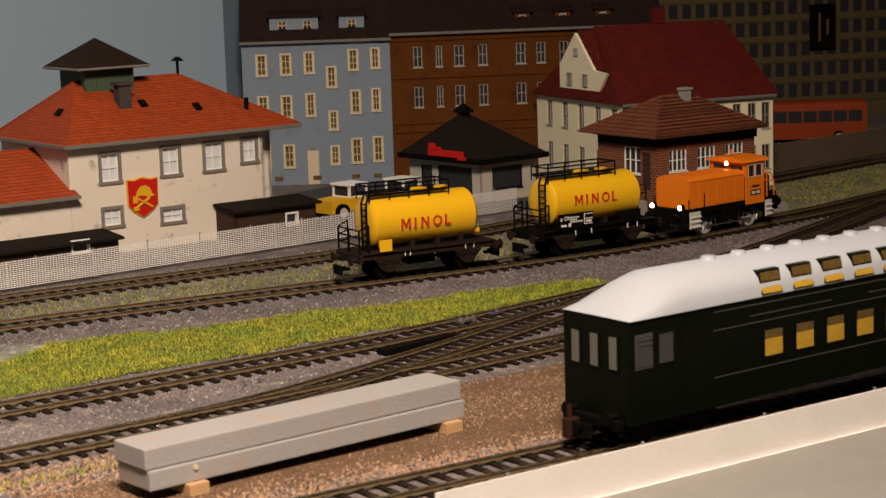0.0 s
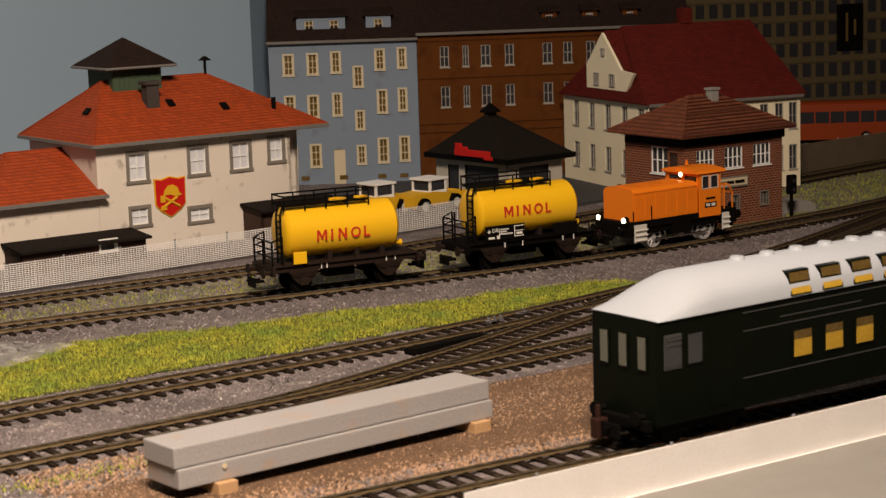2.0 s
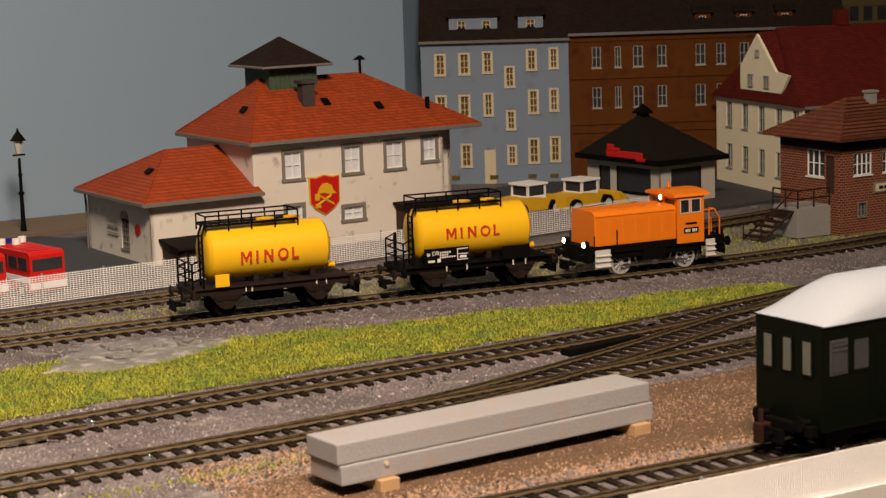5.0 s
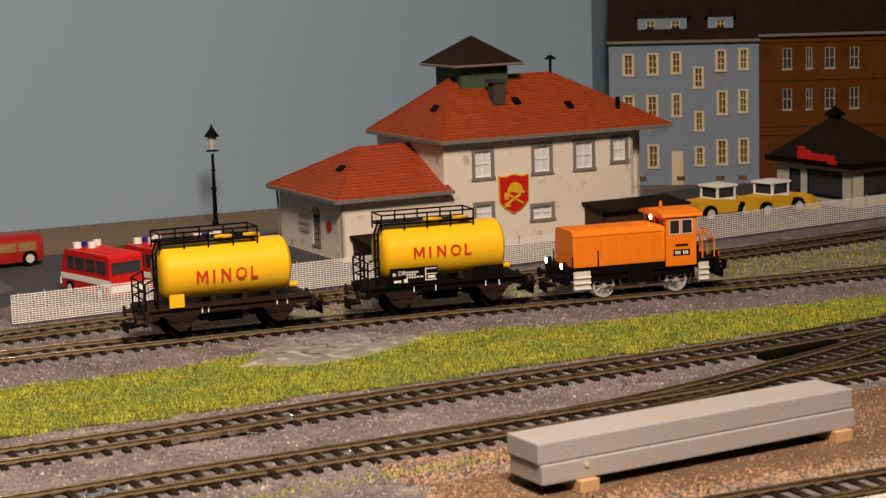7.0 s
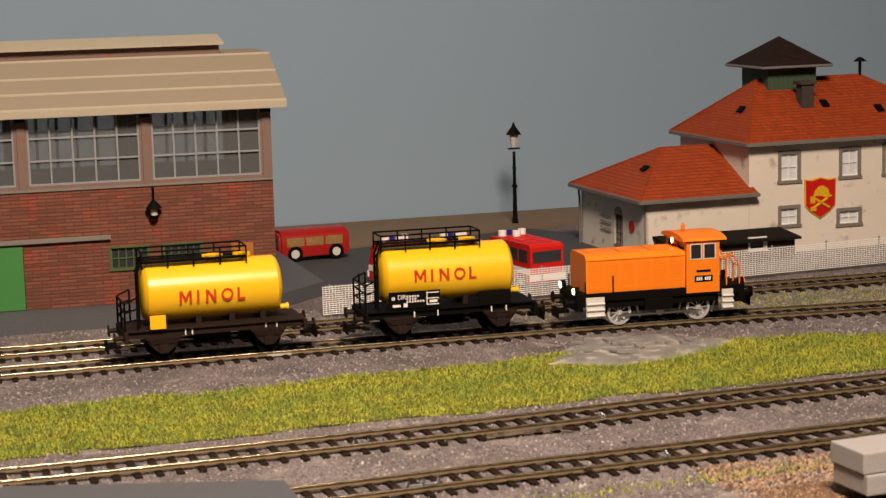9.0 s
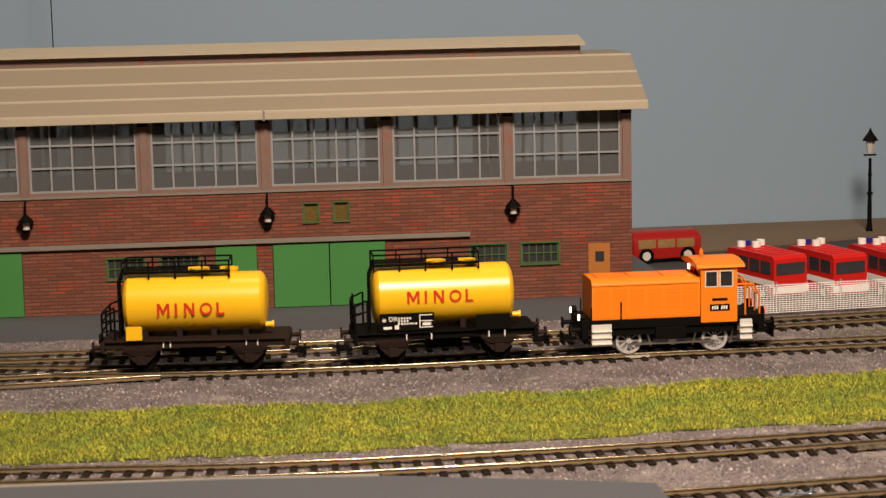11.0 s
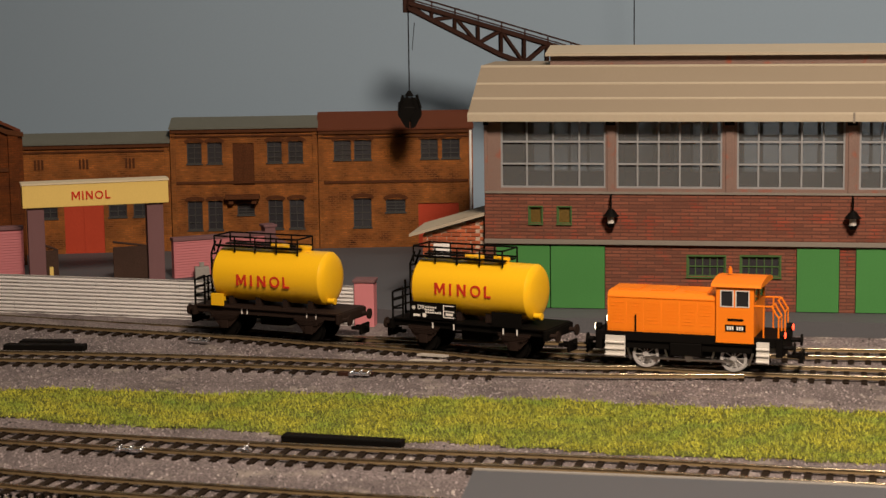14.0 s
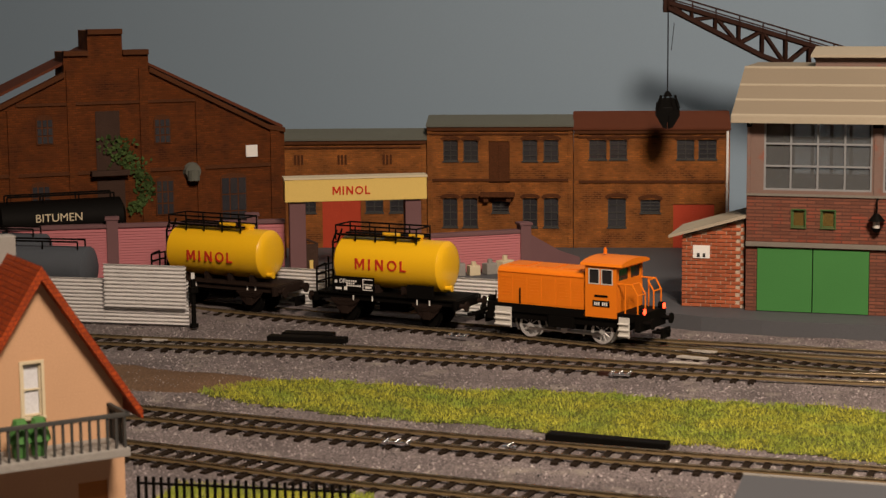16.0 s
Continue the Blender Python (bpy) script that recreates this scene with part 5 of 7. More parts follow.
    for a, b in wins:
        box(bm, a, b, 123.4, 123.8, Z(64), Z(102))
    part("rear_pane", bm, GLASS, h)
    bm = B()
    for x in (63.4, 121.4, 180.1, 240.2, 300.4):
        box(bm, x - 2, x + 2, 55, 60, 0, Z(101))
        box(bm, x - 1.5, x + 1.5, 3, 121, Z(98), Z(101))
    box(bm, 3, 360, 3, 121, Z(62), Z(63.5))
    part("inner_column", bm, HALLTRIM, h)
    # roof with battens, fascia and ridge ventilator
    y0, z0, y1, z1 = -8, Z(105), 38, Z(127)
    bm = B()
    prism(bm, [(y0, z0 - 1.4), (y1, z1 - 1.4), (y1, z1), (y0, z0)], -7, L + 7, "x")
    prism(bm, [(y1, z1 - 1.4), (88, z1 - 1.4), (88, z1), (y1, z1)], -7, L + 7, "x")
    prism(bm, [(88, z1 - 1.4), (132, z0 - 1.4), (132, z0), (88, z1)], -7, L + 7, "x")
    bmesh.ops.remove_doubles(bm, verts=bm.verts[:], dist=1e-6)
    roof = part("roof", bm, HALLROOF, h, "beige felt roof with pale battens")
    s = (z1 - z0) / (y1 - y0)
    for f_ in (0.0, 0.3, 0.6, 0.96):
        bm = B()
        y = y0 + (y1 - y0) * f_
        prism(bm, [(y, z0 + s * (y - y0) - .2), (y + 1.2, z0 + s * (y + 1.2 - y0) - .2), (y + 1.2, z0 + s * (y + 1.2 - y0) + .5), (y, z0 + s * (y - y0) + .5)], -7, L + 7, "x")
        part("roof_batten", bm, HALLRIB, roof)
    bm = B()
    box(bm, -7, L + 7, y0 - .6, y0 + .8, z0 - 3.4, z0 + .2, .2)
    part("fascia", bm, HALLRIB, h)
    bm = B()
    box(bm, 180, 181, y0 - 1, y0, z0 - 4, z0 + 1)
    part("downpipe_head", bm, STONETRIM, h)
    bm = B()
    box(bm, 28, 345, 44, 82, z1, z1 + 5)
    vent = part("roof_ventilator", bm, HALLTRIM, h, "long low roof ventilator")
    bm = B()
    prism(bm, [(40, z1 + 4.6), (63, z1 + 8), (63, z1 + 9.4), (40, z1 + 6)], 26, 347, "x")
    prism(bm, [(63, z1 + 8), (86, z1 + 4.6), (86, z1 + 6), (63, z1 + 9.4)], 26, 347, "x")
    part("ventilator_roof", bm, HALLRIB, vent)
    return h


# milky grey tint paints in the brightness seen through and off the panes
HALLGLASS = glass_mat("milky_hall_glazing", (0.14, 0.15, 0.155), 0.3, 0.42)
hall()


# ---- small brick shed with every brick laid
def brick_shed():
    sh = thing("brick_shed", "small orange-red brick shed with sloping grey roof and notice", "shed", mpose(-164, 1076, 7.2, -1.5))
    bm = B()
    box(bm, .5, 31.5, .5, 38, 0, 36)
    prism(bm, [(.5, 36), (31.5, 36), (31.5, 45), ], .5, 38)
    core = part("core_wall", bm, MORTAR, sh)
    me = bpy.data.meshes.new("brick")
    bm = B()
    box(bm, -2.3, 2.3, -.5, .5, -.75, .75, .12)
    bm.to_mesh(me)
    bm.free()
    me.materials.append(SHEDBRICK)
    half = bpy.data.meshes.new("half_brick")
    bm = B()
    box(bm, -1.0, 1.0, -.5, .5, -.75, .75, .12)
    bm.to_mesh(half)
    bm.free()
    half.materials.append(SHEDBRICK)
    row = 0
    z = 1.0
    while z < 44:
        top = lambda x: 35.5 + 9 * x / 32
        x = 2.6 if row % 2 == 0 else 0.2
        while x < 32:
            if top(x) > z + .6:
                small = row % 2 and (x < 1 or x > 31)
                if not small and x < 30.2:
                    piece("brick", me, core, Matrix.Translation(V(x + random.uniform(-.1, .1), .35 + random.uniform(-.06, .06), z)))
                elif x >= 30.2:
                    piece("half_brick", half, core, Matrix.Translation(V(30.8, .35, z)))
                else:
                    piece("half_brick", half, core, Matrix.Translation(V(1.4, .35, z)))
            x += 5.0
        row += 1
        z += 1.95
    bm = B()
    prism(bm, [(-6, 35.2), (33, 46.4), (33, 48), (-6, 36.6)], -4, 42)
    part("roof", bm, HALLRIB, sh, "pale grey sloping roof")
    bm = B()
    box(bm, 6, 14.5, -.7, -.2, 25, 31.5)
    part("notice", bm, WINWHITE, sh, "white notice")
    bm = B()
    box(bm, 8, 9.4, -.9, -.7, 25.6, 27.5)
    box(bm, 11, 12.2, -.9, -.7, 25.6, 27.5)
    part("notice_mark", bm, BLACK, sh)
    return sh


brick_shed()


# ---- lattice crane behind the hall
def crane():
    c = thing("crane", "rusty brown lattice crane with hanging grab", "crane", mpose(-196, 1243, 0, 11.5))
    bm = B()
    box(bm, -3, 4, -4, 4, 152, 160, .5)
    boom = part("boom", bm, RUSTSTEEL, c)

    def strut(name, p, q, r):
        s = B()
        rod(s, p, q, r)
        part(name, s, RUSTSTEEL, boom)
    n = 11
    for y in (-5, 5):
        low = [(i * 150 / n, y, 156 - i * 57 / n - (1.5 + 7.5 * min(1, i / 4))) for i in range(n + 1)]
        up = [(i * 150 / n, y, 157.5 - i * 46 / n) for i in range(n + 1)]
        for i in range(n):
            strut("chord", low[i], low[i + 1], 1.7)
            strut("chord", up[i], up[i + 1], 1.7)
            strut("brace", low[i], up[i], 1.05)
            strut("brace", low[i] if i % 2 else up[i], up[i + 1] if i % 2 else low[i + 1], 1.05)
    for i in range(n + 1):
        x, z = i * 150 / n, 157.5 - i * 46 / n
        strut("cross_bar", (x, -5, z), (x, 5, z), .5)
    for i in range(n):
        x, z = i * 150 / n, 157.5 - i * 46 / n
        strut("railing_post", (x, -6.2, z - .8), (x, -6.2, z + 5), .5)
    for dz, r in ((5, .5), (2.6, .4)):
        strut("railing_bar", (0, -6.2, 157.5 + dz), (150, -6.2, 111.5 + dz), r)
    bm = B()
    rod(bm, (0, 0, 106), (0, 0, 155), .4)
    rod(bm, (2, 0, 130), (3.6, 0, 146), .2)
    part("cable", bm, BLACK, c)
    bm = B()
    rod(bm, (0, 0, 103), (0, 0, 106), 3, 10, 1)
    for s in (-1, 1):
        prism(bm, [(s * 1, 103), (s * 6.5, 99), (s * 7, 92), (s * 3, 85), (s * .4, 84), (s * .4, 92), (s * 3.5, 95)], -5, 5)
        rod(bm, (s * 4, -5.4, 104), (s * 6.4, -5.4, 96), .8)
    box(bm, -4, 4, -4, 4, 96, 102, .6)
    box(bm, -4.6, 4.6, -4.4, 4.4, 88, 97, .8)
    part("grab", bm, BLACK, c, "black clamshell grab")
    bm = B()
    box(bm, 150, 182, -14, 14, 84, 128, 1)
    part("cabin", bm, RUSTSTEEL, c)
    bm = B()
    for x in (152, 180):
        for y in (-13, 13):
            rod(bm, (x, y, 7.3), (x, y, 84), 2)
    part("portal", bm, RUSTSTEEL, c)
    bm = B()
    rod(bm, (134, 0, 114), (134, 0, 250), .35)
    part("mast_wire", bm, BLACK, c)
    return c


crane()


# ---- brick factory row
def factory(label, m, L, H, wallmat, wins, doors, roofmat, roof_top, roof_depth=18, sash=FACSASH):
    f = thing("factory_building", label, "factory", m, "brick factory row")
    part("wall", wall_mesh(L, -1, H, 2.5, wins + [d[:4] for d in doors]), wallmat, f)
    for a, b, c, d in wins:
        window(f, I4, a, b, c, d, sash, DARKPANE, (1, 3), None, depth=1.4, label="")
        bm = B()
        cx, r0, r1 = (a + b) / 2, (b - a) / 2, (b - a) / 2 + 1.7
        arc = [math.pi * k / 8 for k in range(9)]
        prism(bm, [(cx + r1 * math.cos(q), d + .35 * r1 * math.sin(q) + .6) for q in arc] + [(cx + r0 * math.cos(q), d - .9 + .35 * r0 * math.sin(q)) for q in reversed(arc)], -.35, 1)
        part("window_arch", bm, FACTRIM, f)
    for a, b, c, d, mt in doors:
        bm = B()
        box(bm, a, b, .8, 1.6, c, d)
        box(bm, (a + b) / 2 - .2, (a + b) / 2 + .2, .4, .8, c, d)
        part("door", bm, mt, f)
    bm = B()
    box(bm, 0, L, -1.6, 0, H - 2.4, H, .2)
    box(bm, 0, L, -.8, 0, H - 5, H - 4)
    box(bm, 0, L, -.7, 0, H * .55, H * .55 + 1.6)
    part("cornice", bm, FACTRIM, f)
    for x in (0, L - 3):
        bm = B()
        box(bm, x, x + 3, -.8, 0, 0, H - 2.4)
        part("pilaster", bm, wallmat, f)
    bm = B()
    prism(bm, [(-2.5, H), (roof_depth, roof_top), (roof_depth, roof_top + 1), (-2.5, H + 1.2)], -.5, L + .5, "x")
    prism(bm, [(roof_depth, 0), (roof_depth + 3, 0), (roof_depth + 3, roof_top + 1), (roof_depth, roof_top)], 0, L, "x")
    part("roof", bm, roofmat, f)
    for x in (0, L - 2.5):
        bm = B()
        box(bm, x, x + 2.5, 2.5, roof_depth, -1, H)
        part("wall", bm, wallmat, f)
    return f


wa = [(10, 19, 61, 74), (22.5, 31.5, 61, 74), (59, 68, 61, 74), (72, 81, 61, 74), (9.5, 18.5, 20, 38), (22, 31, 20, 38), (59, 68, 20, 38), (72, 81, 20, 38), (40, 50.5, 29, 36)]
fa = factory("sooty orange brick factory with arched windows and grey roof", mpose(-347, 1257, 7.2, 10.2), 90, 75, FACBRICK, [(a, b, c - 7.2, d - 7.2) for a, b, c, d in wa], [(38, 51, 40, 66, FACTRIM)], FACGREY, 80)
bm = B()
box(bm, 33, 54, -7, 0, 32, 34.5, .3)
box(bm, 35, 38, -5, 0, 29, 32)
box(bm, 49, 52, -5, 0, 29, 32)
part("balcony", bm, FACTRIM, fa)
wb = [(9.5, 20, 62, 74), (22, 32.5, 62, 74), (63, 73.5, 62, 74), (76, 87, 62, 74), (21, 32, 20, 38), (41, 53, 29, 37)]
fb = factory("ochre brick factory with red gate and rust-brown roof", mpose(-258, 1273, 7.2, 10.2), 95, 73, FACBRICK, [(a, b, c - 7.2, d - 7.2) for a, b, c, d in wb], [(61, 86, 0, 27, REDDOOR)], FACRED, 82)
bm = B()
rod(bm, (93.5, -1.6, 0), (93.5, -1.6, 72), .8)
part("downpipe", bm, WINWHITE, fb)
fc = factory("low brick factory wing with grey roof and red gate", mpose(-440, 1235, 7.2, 13.3), 95, 67, FACBRICK, [(17, 26, 22, 36), (57, 68, 22, 36), (72, 83, 22, 36)], [(30, 54, 0, 42, REDDOOR)], FACGREY, 72, 14)
for x in (13, 40, 68):
    for k in range(3):
        bm = B()
        box(bm, x + k * 2.2, x + k * 2.2 + 1.3, -.5, .2, 52, 58)
        part("wall_vent", bm, FACTRIM, fc)


def gable_hall():
    f = thing("factory_hall", "large dark red brick factory hall with stepped gable", "factory", mpose(-560, 1090, 7.2, 36.9), "brick factory row")
    bm = B()
    out = [(-40, -1), (-40, 78), (-25, 80), (47, 114), (47, 126), (61, 126), (61, 138), (81, 138), (81, 126), (96, 126), (96, 116), (167, 80), (177, 78), (177, -1)]
    prism(bm, out, 0, 3)
    part("wall", bm, FACDARK, f)
    bm = B()
    box(bm, 47, 96, 3, 26, 108, 126)
    box(bm, 61, 81, 3, 26, 126, 138)
    part("crest_return", bm, FACBRICK, f)
    bm = B()
    for (a, b), (c, d) in zip(out[2:13], out[3:14]):
        if abs(a - c) > 2 and b > 60 and d > 60:
            prism(bm, [(a, b - 2), (c, d - 2), (c, d + .8), (a, b + .8)], -2.2, 4)
    part("coping", bm, FACTRIM, f)
    for x0, x1, z1 in ((-38, -33, 76), (14, 19, 94), (48, 53, 116), (90, 95, 116), (123, 128, 96), (168, 174, 78)):
        bm = B()
        box(bm, x0, x1, -1.4, 0, 0, z1, .2)
        part("pilaster", bm, FACDARK, f)
    bm = B()
    box(bm, -38, 175, -1, 0, 56, 58)
    box(bm, 19, 123, -1, 0, 96, 97.6)
    part("cornice", bm, FACTRIM, f)
    for a, b, c, d in ((98, 109, 30, 50), (26, 37, 30, 50), (98, 108, 72, 86), (30, 40, 74, 88), (137, 153, 20, 50)):
        bm = B()
        box(bm, a, b, -.6, .3, c, d)
        cx = (a + b) / 2
        prism(bm, [(cx + (b - a) / 2 * math.cos(t), d + 3 * math.sin(t)) for t in np.linspace(0, math.pi, 9)], -.6, .3)
        w = part("window", bm, FACTRIM, f, "arched window with dark brown glazing bars")
        bm = B()
        n = 3
        for k in range(n):
            for r in range(3):
                box(bm, a + .8 + k * (b - a - .8) / n, a + (k + 1) * (b - a - .8) / n, -.9, -.5, c + .8 + r * (d - c) / 3, c + (r + 1) * (d - c) / 3)
        part("pane", bm, DARKPANE, w)
    bm = B()
    box(bm, 64, 78, -.6, .3, 58, 92)
    box(bm, 60, 82, -6, 0, 55, 58, .3)
    box(bm, 64, 80, -.6, .3, 20, 52)
    part("loading_door", bm, WOODDARK, f)
    bm = B()
    box(bm, 153, 160, -.8, 0, 62, 69)
    part("notice", bm, WINWHITE, f)
    bm = B()
    rod(bm, (120, -4, 55), (120, 0, 55), 4.5, 14, 5.5)
    rod(bm, (120, -4, 50), (120, -4, 56), 3.6, 12)
    part("vent_drum", bm, FACGREY, f)
    bm = B()
    prism(bm, [(-40, 78), (71, 130), (71, 131.5), (-40, 80)], 3, 40)
    prism(bm, [(71, 130), (177, 78), (177, 80), (71, 131.5)], 3, 40)
    part("roof", bm, FACRED, f)
    bm = B()
    box(bm, 174, 177, 3, 34, 0, 78)
    part("wall", bm, FACDARK, f)
    return f


gable_hall()


def leaf_patch(label, m, n, spread, seed, size=1.6):
    """A climbing plant of many small leaves."""
    rng = np.random.default_rng(seed)
    P, F = [], []
    for i in range(n):
        x, z = spread(rng)
        y = -rng.uniform(.5, 3)
        a, b = rng.uniform(0, 6.28), rng.uniform(-.8, .8)
        s = size * rng.uniform(.5, 1.2)
        d = np.array([math.cos(a), b * .4, math.sin(a)]) * s
        e = np.array([-math.sin(a), b, math.cos(a)]) * s * .6
        c = np.array([x, y, z])
        k = len(P)
        P += [c - d, c + e, c + d, c - e]
        F.append((k, k + 1, k + 2, k + 3))
    ob = new("climbing_plant", raw_mesh("climbing_plant", np.array(P) * MM, np.array(F), IVY))
    ob.matrix_basis = m
    return tagged(ob, label, "plant")


def ivy_spread(rng):
    t = rng.uniform(0, 1)
    return 84 + 9 * math.sin(t * 5) + rng.normal(0, 2.2 + 2.5 * (t > .6)), 34 + 42 * t + rng.normal(0, 1.5)


leaf_patch("dark green ivy climbing the brick factory wall", mpose(-560, 1090, 7.2, 36.9), 420, ivy_spread, 3)


# ---- petrol station gateway and pink wall
def gateway():
    g = thing("gateway", "pale yellow sign beam on mauve pillars over a yard gate", "gate", mpose(-389, 1117, 7.2, 23.6))
    for x in (1, 66):
        bm = B()
        box(bm, x, x + 9, 0, 9, 0, 45, .4)
        part("pillar", bm, MAUVE, g)
    bm = B()
    box(bm, -1.5, 78, -2, 11, 43.5, 56, .4)
    beam = part("sign_beam", bm, SIGNYELLOW, g, "pale yellow sign beam with red letters")
    bm = B()
    for k, ch in enumerate("MINOL"):
        block_letter(bm, ch, 25 + (0, 5.6, 7.7, 12.6, 18.2)[k], 47.2, 4.6, -2.4, -1.9)
    part("lettering", bm, RED_PAINT, beam)
    bm = B()
    box(bm, -2, 78.5, -2.4, 11.4, 56, 57)
    part("beam_cap", bm, CREAMFRAME, beam)
    for x0, x1 in ((10, 17), (47, 66)):
        bm = B()
        box(bm, x0, x1, 4, 5.5, 1, 19)
        rod(bm, (x0, 4.6, 22), (x1, 4.6, 19), .6)
        part("gate_leaf", bm, WOODDARK, g)
    bm = B()
    box(bm, 12, 14, 3.4, 4, 4, 10)
    part("gate_sign", bm, SIGNYELLOW, g)
    return g


gateway()


def pink_wall(label, x, y, rz, L, H, pillars):
    w = thing("garden_wall", label, "wall", mpose(x, y, 7.2, rz), "pink boundary walls")
    me = bpy.data.meshes.new("stone_course")
    bm = B()
    box(bm, 0, L, -.5, .2, -.62, .62, .12)
    bm.to_mesh(me)
    bm.free()
    me.materials.append(PINK)
    bm = B()
    box(bm, 0, L, 0, 4, 0, H)
    core = part("wall_core", bm, PINK, w)
    z = .9
    while z < H - .5:
        piece("stone_course", me, core, Matrix.Translation(V(0, 0, z)))
        z += 1.5
    bm = B()
    box(bm, -.5, L + .5, -1.2, 5.2, H, H + 2, .3)
    part("coping", bm, MAUVE, w)
    for p in pillars:
        bm = B()
        box(bm, p - 3.2, p + 3.2, -1.6, 5.6, 0, H + 4.5, .3)
        box(bm, p - 4, p + 4, -2.2, 6.2, H + 4.5, H + 6, .3)
        part("pillar", bm, MAUVE, w)
    return w


pink_wall("pink block wall with mauve coping and pillars beside the gateway", -316, 1150, 33, 58, 21, (57,))
pink_wall("long pink block wall with mauve coping before the factory hall", -560, 1062, 24, 178, 29.5, (82, 160))
bm = B()
prism(bm, [(0, 0), (34, 0), (34, 4), (20, 9), (0, 20)], 0, 5)
ramp = thing("ramp_wall", "mauve sloping ramp wall by the pink wall", "wall", mpose(-266, 1184, 7.2, 44))
part("wall", bm, MAUVE, ramp)
for i, (x, y, s) in enumerate(((-300, 1150, 1.0), (-292, 1154, .8), (-284, 1160, .9), (-276, 1163, 1.1))):
    bm = B()
    box(bm, -4 * s, 4 * s, -3, 3, 0, 7 * s, .5)
    rod(bm, (0, 0, 7 * s), (0, 0, 9.5 * s), 1.5)
    cr = thing("crate", "small pale crate stacked in the yard", "crate", mpose(x, y, 7.2, 20 + 13 * i), "crates by the pink wall")
    part("box", bm, CREAMFRAME if i % 2 else CONCRETE, cr)


# ---- corrugated fences
def corrugated(label, x, y, rz, L, z0, H):
    f = thing("corrugated_fence", label, "fence", mpose(x, y, z0, rz), "corrugated metal fences")
    n = int(H / 1.9)
    prof = []
    for i in range(n * 6 + 1):
        z = i * H / (n * 6)
        prof.append((-.75 * math.cos(2 * math.pi * z / (H / n)), z))
    prof += [(a + .35, z) for a, z in reversed(prof)]
    n = max(1, round(L / 47))
    for k in range(n):
        bm = B()
        prism(bm, prof, L * k / n + .1, L * (k + 1) / n - .1, "x")
        part("sheet", bm, CORRUGATED, f, "horizontally corrugated bare metal sheet", smooth=True)
        bm = B()
        box(bm, L * (k + .5) / n - 1, L * (k + .5) / n + 1, 1.2, 3.2, 0, H - 1.5)
        part("post", bm, WOODDARK, f)
    return f


corrugated("long corrugated metal fence along the tracks", -430, 1086, -8.2, 237, -2.6, 23)
bm = B()
box(bm, 0, 10, 0, 9, -.6, 24, .4)
stub = thing("wall_stub", "short pink wall end beside the corrugated fence", "wall", mpose(-195, 1051, -2, 0))
part("wall", bm, PINK, stub)
bm = B()
box(bm, -.6, 10.6, -.6, 9.6, 24, 25.6, .3)
part("coping", bm, MAUVE, stub)
corrugated("corrugated metal fence sheet in front of the grey tank wagons", -500, 1013, 1.5, 93, -1, 23)
corrugated("short upright corrugated sheet leaning on the fence", -452, 1011.5, 1, 45, 8, 22)


def post_signal(x, y, h, label):
    p = thing("post", label, "post", mpose(x, y, -1.5, 0), "black posts by the fences")
    bm = B()
    rod(bm, (0, 0, 0), (0, 0, h), 1.3, 8)
    rod(bm, (0, 0, 0), (0, 0, 2), 2.4, 8)
    rod(bm, (0, 0, h * .72), (0, 0, h * .84), 2.6, 10)
    part("pole", bm, BLACK, p)
    bm = B()
    box(bm, -.7, .7, -.7, .7, h, h + 3)
    part("cap", bm, WINWHITE, p)
    return p


post_signal(-400, 1077, 30, "thin black post with pale cap by the metal fence")
post_signal(-403, 1012, 25, "stout black post at the corrugated sheet's end")


# ---- wire mesh fence along the siding
def mesh_fence(label, x0, y0, x1, y1, H, posts, cell=1.05, z=0.0, wire=.24, material=MESHWIRE, upright=1.6, thick=1.0):
    L = math.hypot(x1 - x0, y1 - y0)
    f = thing("mesh_fence", label, "fence", mpose(x0, y0, z, math.degrees(math.atan2(y1 - y0, x1 - x0))), "wire mesh fences")
    P, F = [], []

    def bar(a, b, w):
        d = np.array([b[0] - a[0], 0, b[1] - a[1]], float)
        nrm = np.array([-d[2], 0, d[0]]) / np.linalg.norm(d) * w / 2
        k = len(P)
        for y in (-w / 2, w / 2):
            for e, s in ((a, 1), (a, -1), (b, -1), (b, 1)):
                P.append(np.array([e[0], y, e[1]]) + s * nrm)
        F.extend([(k, k + 1, k + 2, k + 3), (k + 7, k + 6, k + 5, k + 4), (k, k + 3, k + 7, k + 4), (k + 1, k + 5, k + 6, k + 2)])
    zz = np.arange(0, H + .01, cell)
    for q in zz:
        bar((0, q), (L, q), wire * 1.5)
    for q in np.arange(0, L, cell * upright):
        bar((q, 0), (q, H), wire * thick)
    me = raw_mesh("mesh_panel", np.array(P) * MM, np.array(F), material)
    ob = new("mesh_panel", me)
    ob.parent = f
    for k in range(posts):
        bm = B()
        px_ = L * (k + .5) / posts
        rod(bm, (px_, .8, -1), (px_, .8, H + .8), .55, 6)
        part("post", bm, GREYFRAME, f)
    return f


